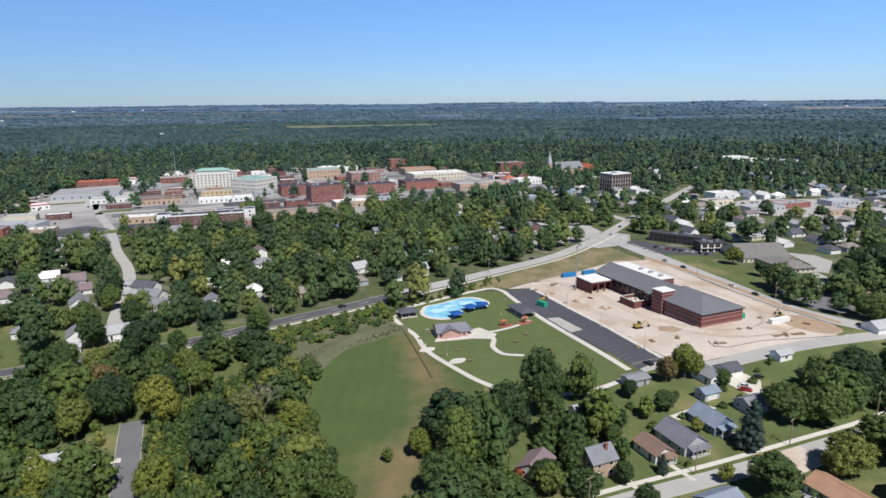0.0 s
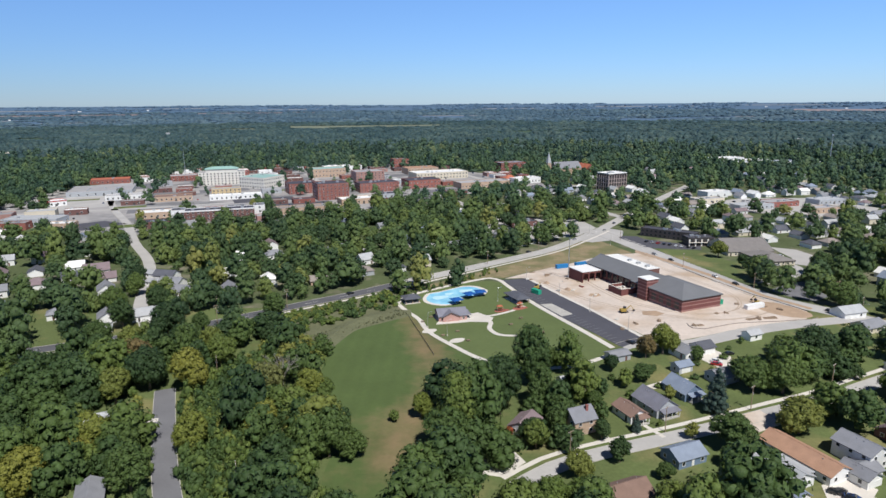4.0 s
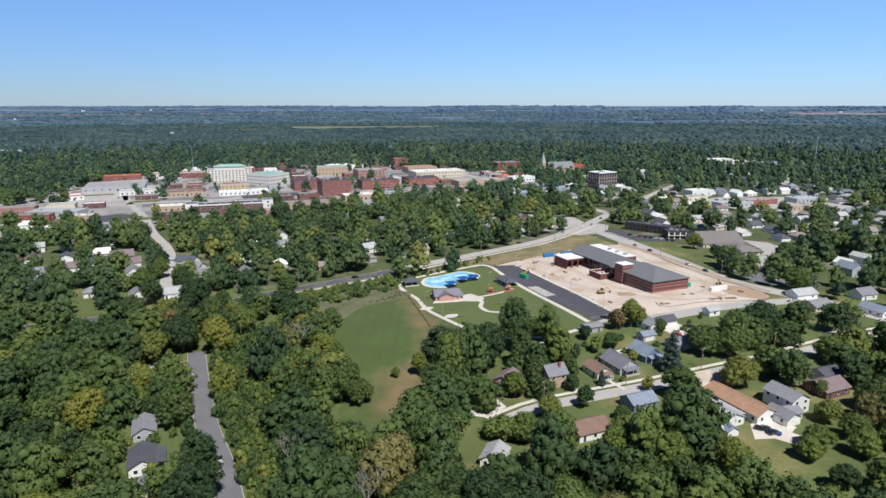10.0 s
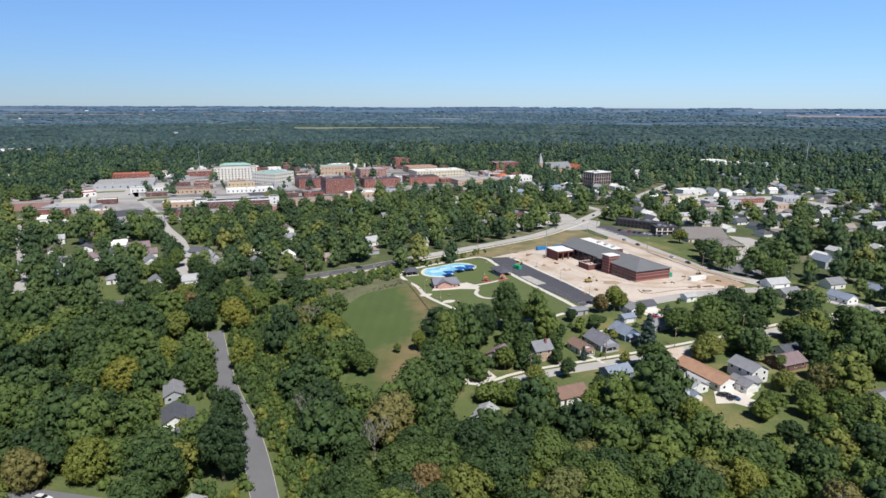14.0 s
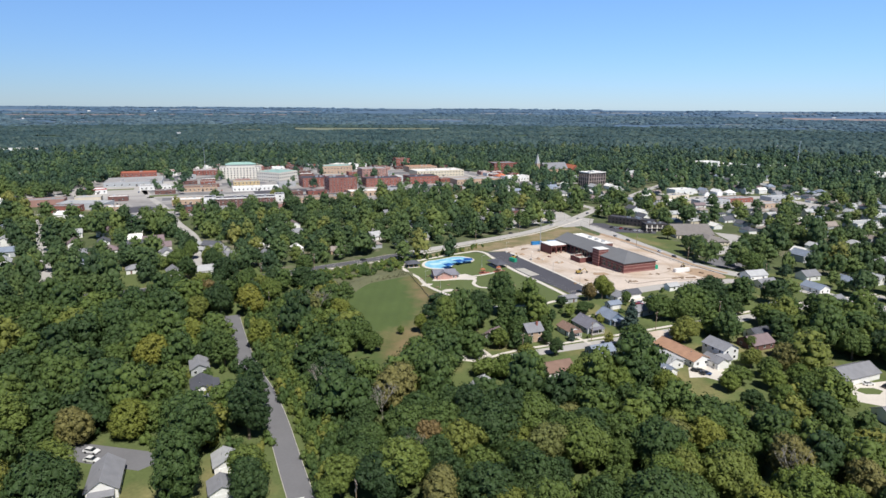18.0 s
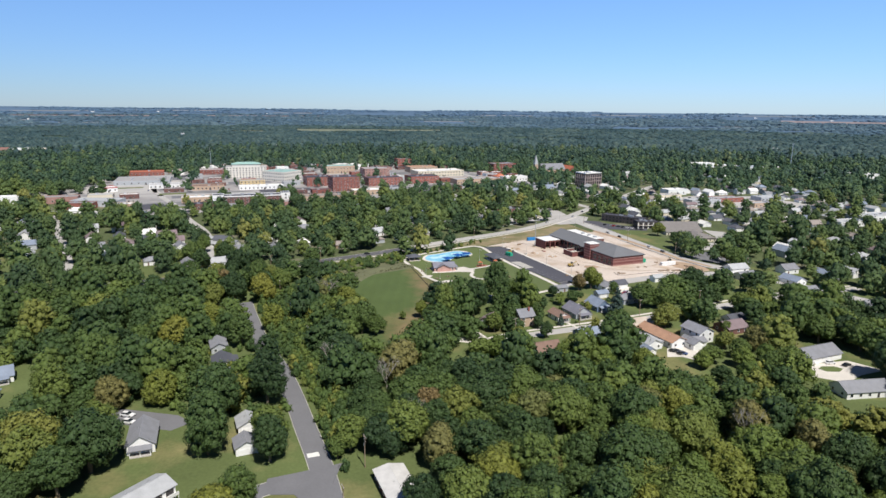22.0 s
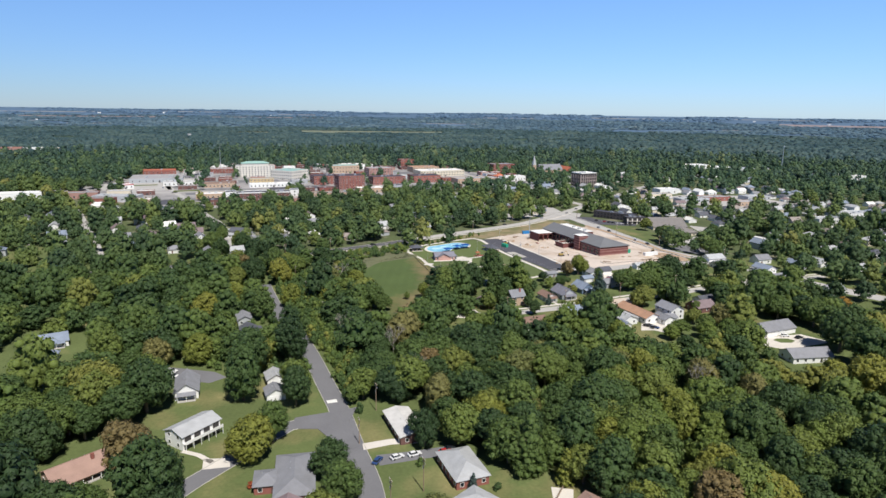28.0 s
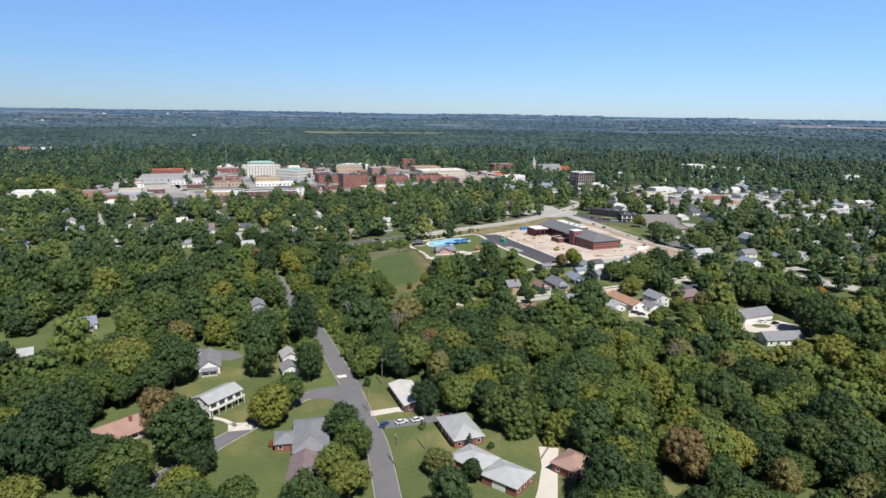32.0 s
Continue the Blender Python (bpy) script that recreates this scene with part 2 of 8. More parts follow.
M["r_rose"] = shingles("rose-brown shingles", (0.34, 0.225, 0.185))
M["r_red"] = shingles("rusty red roofing", (0.42, 0.14, 0.08))
M["r_white"] = surface("white roof membrane", (0.78, 0.77, 0.74), 0.6, vary=0.06, scale=1, stain=0.1, stain_scale=0.1, per_object=0.12)
M["r_flat"] = surface("grey gravel roof", (0.34, 0.33, 0.33), 0.9, vary=0.15, scale=1.5, stain=0.2, stain_scale=0.08, per_object=0.5)
M["r_tar"] = surface("black roof membrane", (0.07, 0.07, 0.085), 0.7, vary=0.15, scale=1.5, stain=0.25, stain_scale=0.1)
M["r_chalk"] = surface("chalky worn roofing", (0.56, 0.55, 0.53), 0.85, vary=0.1, scale=3, stain=0.28, stain_scale=0.3)
M["r_green"] = surface("verdigris roof metal", (0.30, 0.47, 0.42), 0.5, vary=0.12, scale=2, stain=0.15, stain_scale=0.2)
M["w_white"] = surface("white siding", (0.76, 0.76, 0.74), 0.7, vary=0.07, scale=2, stain=0.1, stain_scale=0.3, per_object=0.1)
M["w_cream"] = surface("cream siding", (0.62, 0.56, 0.44), 0.75, vary=0.08, scale=2, stain=0.1, stain_scale=0.3, per_object=0.15)
M["w_grey"] = surface("grey siding", (0.40, 0.42, 0.44), 0.75, vary=0.08, scale=2, stain=0.1, stain_scale=0.3, per_object=0.2)
M["w_blue"] = surface("blue siding", (0.16, 0.22, 0.31), 0.75, vary=0.1, scale=2, stain=0.1, stain_scale=0.3)
M["w_tan"] = surface("tan brick", (0.46, 0.34, 0.25), 0.85, vary=0.2, scale=3, stain=0.15, stain_scale=0.4)
M["w_red"] = surface("red brick", (0.27, 0.105, 0.085), 0.85, vary=0.2, scale=3, stain=0.18, stain_scale=0.25, per_object=0.25)
M["w_brown"] = surface("dark brown brick", (0.16, 0.085, 0.075), 0.85, vary=0.2, scale=3, stain=0.15, stain_scale=0.3)
M["w_yellow"] = surface("yellow brick", (0.55, 0.43, 0.25), 0.85, vary=0.12, scale=3, stain=0.12, stain_scale=0.3)
M["w_black"] = surface("near-black cladding", (0.055, 0.048, 0.05), 0.6, vary=0.1, scale=2)
M["w_stone"] = surface("pale limestone", (0.66, 0.63, 0.57), 0.8, vary=0.08, scale=2, stain=0.1, stain_scale=0.2)
M["r_slate"] = surface("grey site-roof shingles", (0.165, 0.170, 0.180), 0.9, vary=0.12, scale=3, stain=0.12, stain_scale=0.15)
M["w_rose"] = surface("rose brick", (0.36, 0.21, 0.18), 0.85, vary=0.2, scale=3, stain=0.18, stain_scale=0.25)
M["w_dusk"] = surface("pale dusky brick", (0.38, 0.31, 0.29), 0.85, vary=0.15, scale=3)
M["w_maroon"] = surface("maroon brick", (0.17, 0.068, 0.062), 0.85, vary=0.2, scale=3, stain=0.15, stain_scale=0.3)
M["w_band"] = surface("pinkish brick band", (0.30, 0.165, 0.145), 0.85, vary=0.15, scale=3)
M["earth"] = surface("dug brown earth", (0.40, 0.29, 0.20), 0.95, vary=0.3, scale=1.5, stain=0.25, stain_scale=0.2, bump=0.5, bump_scale=3)
M["w_pink"] = surface("pinkish block band", (0.50, 0.30, 0.26), 0.85, vary=0.12, scale=3)
M["trim"] = surface("white trim paint", (0.78, 0.78, 0.76), 0.6, vary=0.06, scale=3)
M["dark_trim"] = surface("dark trim paint", (0.06, 0.055, 0.055), 0.6, vary=0.1, scale=3)
M["wood"] = surface("weathered wood", (0.27, 0.20, 0.14), 0.9, vary=0.25, scale=4)
M["deck"] = surface("grey deck boards", (0.42, 0.40, 0.37), 0.9, vary=0.2, scale=4)
M["rust_wood"] = surface("red-stained fence wood", (0.38, 0.13, 0.07), 0.9, vary=0.25, scale=4)
M["steel"] = surface("galvanised steel", (0.55, 0.56, 0.57), 0.45, metal=0.8, vary=0.1, scale=3)
M["rubber"] = surface("tyre rubber", (0.02, 0.02, 0.02), 0.8)
M["blue_sheet"] = surface("blue tarpaulin", (0.03, 0.20, 0.46), 0.6, vary=0.2, scale=2)
M["green_sheet"] = surface("green netting", (0.03, 0.33, 0.20), 0.6, vary=0.2, scale=2)
M["pool_pale"] = surface("pale shallow pool floor", (0.50, 0.74, 0.82), 0.25, vary=0.1, scale=0.5, stain=0.12, stain_scale=0.3)
M["pool"] = surface("pale blue wet deck", (0.22, 0.52, 0.72), 0.25, vary=0.1, scale=0.5, stain=0.12, stain_scale=0.2, second=(0.36, 0.66, 0.80), second_scale=0.12)
M["sail"] = surface("blue shade fabric", (0.015, 0.09, 0.32), 0.7, vary=0.12, scale=1)
M["mulch"] = surface("red mulch", (0.33, 0.12, 0.09), 0.95, vary=0.3, scale=2)
M["yellow"] = surface("dusty yellow machine paint", (0.36, 0.25, 0.06), 0.5, vary=0.15, scale=3)
M["glass"], _nt, _b = nodes_of("window glass")
_b.inputs["Base Color"].default_value = (0.02, 0.025, 0.03, 1)
_b.inputs["Roughness"].default_value, _b.inputs["Specular IOR Level"].default_value = 0.08, 0.6
for _n, _c in (("white", (0.75, 0.75, 0.75)), ("black", (0.015, 0.015, 0.018)), ("silver", (0.42, 0.43, 0.45)), ("red", (0.40, 0.02, 0.02)), ("blue", (0.03, 0.07, 0.20))):
    _m, _nt, _b = nodes_of(_n + " car paint")
    _b.inputs["Base Color"].default_value = (*_c, 1)
    _b.inputs["Roughness"].default_value, _b.inputs["Coat Weight"].default_value = 0.35, 0.8
    M["car_" + _n] = _m

# ---- helpers for building ----
class Shape:
    """Collects boxes, slabs and faces, each with a material slot."""

    def __init__(self):
        self.v, self.f, self.m = [], [], []

    def face(self, pts, mi=0):
        n = len(self.v)
        self.v.extend(pts)
        self.f.append(tuple(range(n, n + len(pts))))
        self.m.append(mi)
        return self

    def box(self, x0, y0, z0, x1, y1, z1, mi=0):
        n = len(self.v)
        self.v.extend([(x0, y0, z0), (x1, y0, z0), (x1, y1, z0), (x0, y1, z0), (x0, y0, z1), (x1, y0, z1), (x1, y1, z1), (x0, y1, z1)])
        for q in ((0, 3, 2, 1), (4, 5, 6, 7), (0, 1, 5, 4), (1, 2, 6, 5), (2, 3, 7, 6), (3, 0, 4, 7)):
            self.f.append(tuple(n + i for i in q))
            self.m.append(mi)
        return self

    def loft(self, low, high, mi=0):
        """A closed solid between two rings of as many points."""
        n, k = len(self.v), len(low)
        self.v.extend(low)
        self.v.extend(high)
        for i in range(k):
            j = (i + 1) % k
            self.f.append((n + i, n + j, n + k + j, n + k + i))
            self.m.append(mi)
        self.f.append(tuple(n + i for i in reversed(range(k))))
        self.f.append(tuple(n + k + i for i in range(k)))
        self.m += [mi, mi]
        return self

    def nest(self, rings, mi=0, last=0):
        """One sheet that runs from ring to ring and is closed at the last one."""
        n, k = len(self.v), len(rings[0])
        for r in rings:
            self.v.extend(r)
        for a in range(len(rings) - 1):
            for i in range(k):
                j = (i + 1) % k
                self.f.append((n + a * k + i, n + a * k + j, n + (a + 1) * k + j, n + (a + 1) * k + i))
                self.m.append(mi)
        self.f.append(tuple(n + (len(rings) - 1) * k + i for i in range(k)))
        self.m.append(last)
        return self

    def rod(self, p, q, r0, r1, k=8, mi=0):
        p, q = Vector(p), Vector(q)
        a = (q - p).normalized()
        s = a.orthogonal().normalized()
        t = a.cross(s)
        ring = [(math.cos(2 * math.pi * i / k), math.sin(2 * math.pi * i / k)) for i in range(k)]
        return self.loft([tuple(p + r0 * (c * s + d * t)) for c, d in ring], [tuple(q + r1 * (c * s + d * t)) for c, d in ring], mi)

    def mesh(self, name, mats):
        me = bpy.data.meshes.new(name)
        me.from_pydata(self.v, [], self.f)
        for m in mats if isinstance(mats, (list, tuple)) else [mats]:
            me.materials.append(m)
        me.polygons.foreach_set("material_index", self.m)
        me.update()
        return me


def part(name, shape, mats, parent, label="", at=None):
    """One mesh object under a thing or a part; shape is a Shape or a mesh that alike parts share."""
    ob = new(name, shape.mesh(name, mats) if isinstance(shape, Shape) else shape)
    ob.parent = parent
    if at is not None:
        ob.matrix_local = at
    if label:
        tagged(ob, label)
    return ob


def thing(name, x, y, rz, label, category, group="", kind="", z=None):
    ob = new(name)
    ob.matrix_world = pose(x, y, ground_z(x, y) if z is None else z, 0, 0, rz)
    return tagged(ob, label, category, group, kind)


def structure(name, shape, mats, label, category=""):
    ob = new(name, shape.mesh(name, mats) if isinstance(shape, Shape) else shape)
    return tagged(ob, label, category, "", "structure")


SHARED = {}
FOOT = []  # what stands where: x, y, radius
OPEN = []  # outlines without trees
ROADS = []  # centre lines and half widths


def ground_z(x, y):
    r = math.hypot(x, y + 60)
    s = min(max((r - 1900) / 2800, 0), 1)
    far = min(max((math.hypot(x, y) - 2600) / 2000, 0.0), 1.0) if y > 0 else 0.0
    return 11.0 * far * far * (3 - 2 * far) + 5.2 * math.exp(-(((x - 125) / 70) ** 2) - ((y - 265) / 90) ** 2) - 2.8 * math.exp(-(((x + 10) / 55) ** 2) - ((y - 300) / 50) ** 2) + 2.4 * math.exp(-(((x - 78) / 34) ** 2) - ((y - 350) / 34) ** 2) + 72 * s * s * (3 - 2 * s)


def drape(bm, lift):
    """Cuts a flat outline along the ground's own net and lays it on the ground."""
    xs, ys = [v.co.x for v in bm.verts], [v.co.y for v in bm.verts]
    for axis, lo, hi in ((0, max(min(xs), -120), min(max(xs), 300)), (1, max(min(ys), 120), min(max(ys), 480))):
        c = math.ceil(lo / 6) * 6
        while c < hi:
            co, no = Vector((0, 0, 0)), Vector((0, 0, 0))
            co[axis], no[axis] = c, 1
            bmesh.ops.bisect_plane(bm, geom=bm.verts[:] + bm.edges[:] + bm.faces[:], plane_co=co, plane_no=no)
            c += 6
    for v in bm.verts:
        v.co.z = ground_z(v.co.x, v.co.y) + lift


def patch(name, pts, mat, lift, label, category="", open_=True, kind="structure", soft=False):
    """A flat area on the ground, with its edge turned down."""
    if soft:
        ring = pts + pts[:1]
        mid = [((a[0] + b[0]) / 2, (a[1] + b[1]) / 2) for a, b in zip(ring, ring[1:])]
        pts = [(p.x, p.y) for p in smooth_line(mid + mid[:1], 4.0)[:-1]]
    bm = bmesh.new()
    f = bm.faces.new([bm.verts.new((x, y, 0)) for x, y in pts])
    if f.normal.z < 0 or sum((a[0] * b[1] - b[0] * a[1]) for a, b in zip(pts, pts[1:] + pts[:1])) < 0:
        f.normal_flip()
    bmesh.ops.triangulate(bm, faces=bm.faces[:])
    drape(bm, lift)
    rim = [e for e in bm.edges if e.is_boundary]
    out = bmesh.ops.extrude_edge_only(bm, edges=rim)
    for v in out["geom"]:
        if isinstance(v, bmesh.types.BMVert):
            v.co.z -= lift + 0.1
    me = bpy.data.meshes.new(name)
    bm.to_mesh(me)
    bm.free()
    me.materials.append(mat)
    ob = new(name, me)
    if open_:
        OPEN.append(pts)
    return tagged(ob, label, category, "", kind)


def smooth_line(pts, step=6.0):
    """Points at even steps along a gently rounded line."""
    out = []
    p = [Vector((*q, 0)) for q in pts]
    p = [2 * p[0] - p[1]] + p + [2 * p[-1] - p[-2]]
    for i in range(1, len(p) - 2):
        n = max(int((p[i + 1] - p[i]).length / step), 1)
        for k in range(n):
            t = k / n
            out.append(0.5 * (2 * p[i] + (p[i + 1] - p[i - 1]) * t + (2 * p[i - 1] - 5 * p[i] + 4 * p[i + 1] - p[i + 2]) * t * t + (3 * p[i] - p[i - 1] - 3 * p[i + 1] + p[i + 2]) * t**3))
    return out + [p[-2]]


def ribbon(line, left, right, z0, z1):
    """A strip along a line, from left to right of it, as a slab from z0 to z1 above the ground."""
    s, rows = Shape(), []
    for i, p in enumerate(line):
        d = (line[min(i + 1, len(line) - 1)] - line[max(i - 1, 0)]).normalized()
        n = Vector((-d.y, d.x, 0))
        rows.append([p + n * left, p + n * right])
    def at(p, z):
        return (p.x, p.y, ground_z(p.x, p.y) + z)
    for (a, b), (c, d) in zip(rows, rows[1:]):
        s.face([at(b, z1), at(d, z1), at(c, z1), at(a, z1)])
        s.face([at(a, z1), at(c, z1), at(c, z0), at(a, z0)])
        s.face([at(d, z1), at(b, z1), at(b, z0), at(d, z0)])
    for a, b, flip in ((*rows[0], 0), (*rows[-1], 1)):
        q = [at(a, z1), at(a, z0), at(b, z0), at(b, z1)]
        s.face(q[::-1] if flip else q)
    return s


def road(name, pts, width, mat, label, kerb=True, walk_side=0, centre=False, category="road", shade=1.0):
    line = smooth_line(pts)
    h = width / 2
    ROADS.append((pts, h, shade))
    structure(name, ribbon(line, h, -h, -0.1, 0.05), mat, label, category)
    if kerb:
        for side in (1, -1):
            a, b = side * (h + 0.2), side * h
            structure("kerb", ribbon(line, max(a, b), min(a, b), -0.1, 0.17), M["kerb"], "pale concrete kerb along the " + label.split(",")[0], "kerb")
    if centre:
        for i in range(0, len(line) - 2, 3):
            structure("road_line", ribbon(line[i : i + 2], 0.09, -0.09, 0.0, 0.06), M["line"], "short painted dash on the road", "road line")
    if walk_side:
        a, b = walk_side * (h + 1.9), walk_side * (h + 3.7)
        structure("pavement", ribbon(line, max(a, b), min(a, b), -0.1, 0.1), M["concrete"], "pale concrete pavement beside the road", "pavement")


def path(name, pts, width, label):
    structure(name, ribbon(smooth_line(pts, 3.0), width / 2, -width / 2, -0.1, 0.09), M["concrete"], label, "path")


def window_mesh(w, h, frame="trim"):
    key = ("window", w, h, frame)
    if key not in SHARED:
        s, t = Shape(), 0.1
        def ring(e, y):
            return [(-w / 2 - e, y, -e), (w / 2 + e, y, -e), (w / 2 + e, y, h + e), (-w / 2 - e, y, h + e)]
        s.nest([ring(t, 0.0), ring(t, -0.09), ring(0, -0.09), ring(0, -0.03)], 0, 1)
        SHARED[key] = s.mesh("window", [M[frame], M["glass"]])
    return SHARED[key]


def door_mesh(w, h, mat):
    key = ("door", w, h, mat)
    if key not in SHARED:
        s = Shape().box(-w / 2, -0.07, 0, w / 2, 0, h)
        for i in range(3):
            s.box(-w / 2 + 0.1, -0.1, 0.12 + i * (h - 0.2) / 3, w / 2 - 0.1, -0.07, (i + 1) * (h - 0.2) / 3)
        SHARED[key] = s.mesh("door", [M[mat]])
    return SHARED[key]


def gable_roof(L, D, h, rise, o=0.5, t=0.2):
    a = D / 2 + o
    zr, ze = h + rise + t, h - o * rise / (D / 2) + t
    prof = [(-a, ze), (0, zr), (a, ze), (a, ze - t), (0, zr - t), (-a, ze - t)]
    x0, x1 = -L / 2 - o, L / 2 + o
    s = Shape()
    n = len(prof)
    for i in range(n):
        (y0, z0), (y1, z1) = prof[i], prof[(i + 1) % n]
        s.face([(x0, y0, z0), (x0, y1, z1), (x1, y1, z1), (x1, y0, z0)])
    for x in (x0, x1):
        for q in ((0, 1, 4, 5), (1, 2, 3, 4)):
            pts = [(x, *prof[i]) for i in q]
            s.face(pts if x > 0 else pts[::-1])
    s.box(x0, -0.12, zr - 0.02, x1, 0.12, zr + 0.05)
    return s


def hip_roof(L, D, h, rise, o=0.5, t=0.2, ridge=None):
    a, b = L / 2 + o, D / 2 + o
    r = max(L - D, 0) / 2 if ridge is None else ridge / 2
    low = [(-a, -b, h), (a, -b, h), (a, b, h), (-a, b, h)]
    s = Shape().box(-a, -b, h - 0.02, a, b, h + t)
    z0, z1 = h + t, h + t + rise
    p = [(x, y, z0) for x, y, _ in low]
    if r > 0.05:
        e, g = (-r, 0, z1), (r, 0, z1)
        for q in ([p[0], p[1], g, e], [p[2], p[3], e, g], [p[1], p[2], g], [p[3], p[0], e]):
            s.face(q)
    else:
        for i in range(4):
            s.face([p[i], p[(i + 1) % 4], (0, 0, z1)])
    return s


def walls(L, D, h, rise=0.0):
    """The outer walls, down into the ground, with their gables."""
    s = Shape().box(-L / 2, -D / 2, -2.0, L / 2, D / 2, h)
    if rise:
        for x in (-L / 2, L / 2):
            s.loft([(x - 0.01, -D / 2, h), (x - 0.01, D / 2, h), (x - 0.01, 0, h + rise)], [(x + 0.01, -D / 2, h), (x + 0.01, D / 2, h), (x + 0.01, 0, h + rise)])
    return s


def fit_row(parent, name, mesh, n, length, y, z, turn, skip=()):
    """A row of n alike parts along one wall; y: how far the wall stands from the centre; turn: degrees."""
    for i in range(n):
        if i in skip:
            continue
        x = (i + 0.5) / n * length - length / 2
        part(name, mesh, None, parent, at=pose(0, 0, 0, 0, 0, turn) @ pose(x, -y, z))


def house(x, y, rz, L, D, roof, wall, label, h=2.9, rise=None, kind="gable", porch="", chimney=False, garage="", storeys=1, group="", category="house", plain=False, name="house", z=None):
    """A house with its ridge along its own x axis. porch, garage: the side on which they are, of s n e w."""
    rng = random.Random(int(x * 7 + y * 13))
    ob = thing(name, x, y, rz, label, category, group, z=z)
    FOOT.append((x, y, math.hypot(L, D) / 2 + 1.5))
    rise = D * 0.26 if rise is None else rise
    part("wall", walls(L, D, h, rise if kind == "gable" else 0), M[wall], ob)
    part("roof", gable_roof(L, D, h, rise) if kind == "gable" else hip_roof(L, D, h, rise), M[roof], ob)
    sides = {"s": (0, L, D), "e": (90, D, L), "n": (180, L, D), "w": (270, D, L)}
    for k, (turn, length, deep) in sides.items():
        for st in range(storeys):
            n = max(int(length / (6.0 if plain else 3.4)), 1)
            if plain and k in "nw":
                continue
            used = set()
            if st == 0 and k == garage:
                part("garage_door", door_mesh(min(4.6, length - 1.2), 2.2, "trim"), None, ob, at=pose(0, 0, 0, 0, 0, turn) @ pose(0, -deep / 2, 0.05))
                continue
            if st == 0 and k in "sn" and n > 1:
                used = {rng.randrange(n)}
                i = min(used)
                part("door", door_mesh(0.95, 2.05, rng.choice(["trim", "dark_trim", "w_brown"])), None, ob, at=pose(0, 0, 0, 0, 0, turn) @ pose((i + 0.5) / n * length - length / 2, -deep / 2, 0.1))
            fit_row(ob, "window", window_mesh(1.1, 1.2), n, length, deep / 2, 0.95 + st * 2.7, turn, used)
    if porch:
        turn, length, deep = sides[porch]
        w, d = length * 0.75, 2.4
        m = pose(0, 0, 0, 0, 0, turn) @ pose(0, -deep / 2 - d / 2, 0)
        part("porch_floor", Shape().box(-w / 2, -d / 2, -1.0, w / 2, d / 2, 0.3), M["deck"], ob, at=m)
        part("porch_roof", Shape().loft([(-w / 2 - 0.3, -d / 2 - 0.3, 2.45), (w / 2 + 0.3, -d / 2 - 0.3, 2.45), (w / 2 + 0.3, d / 2, 2.75), (-w / 2 - 0.3, d / 2, 2.75)], [(-w / 2 - 0.3, -d / 2 - 0.3, 2.6), (w / 2 + 0.3, -d / 2 - 0.3, 2.6), (w / 2 + 0.3, d / 2, 3.1), (-w / 2 - 0.3, d / 2, 3.1)]), M[roof], ob, at=m)
        n = max(int(w / 2.5), 2)
        for i in range(n + 1):
            part("porch_post", Shape().box(-0.09, -0.09, 0.3, 0.09, 0.09, 2.5), M["trim"], ob, at=m @ pose(-w / 2 + 0.15 + i * (w - 0.3) / n, -d / 2 + 0.15, 0))
    if chimney:
        part("chimney", Shape().box(-0.45, -0.35, 0, 0.45, 0.35, h + rise + 1.0).box(-0.52, -0.42, h + rise + 0.8, 0.52, 0.42, h + rise + 0.95), M["w_red"], ob, "red brick chimney", at=pose(L * 0.22, -D * 0.18, 0))
    if not plain:
        for i in range(2):
            part("roof_vent", Shape().rod((0, 0, 0), (0, 0, 0.5), 0.12, 0.12, 6), M["steel"], ob, at=pose(rng.uniform(-L / 3, L / 3), D * 0.12, h + rise * 0.78))
    return ob


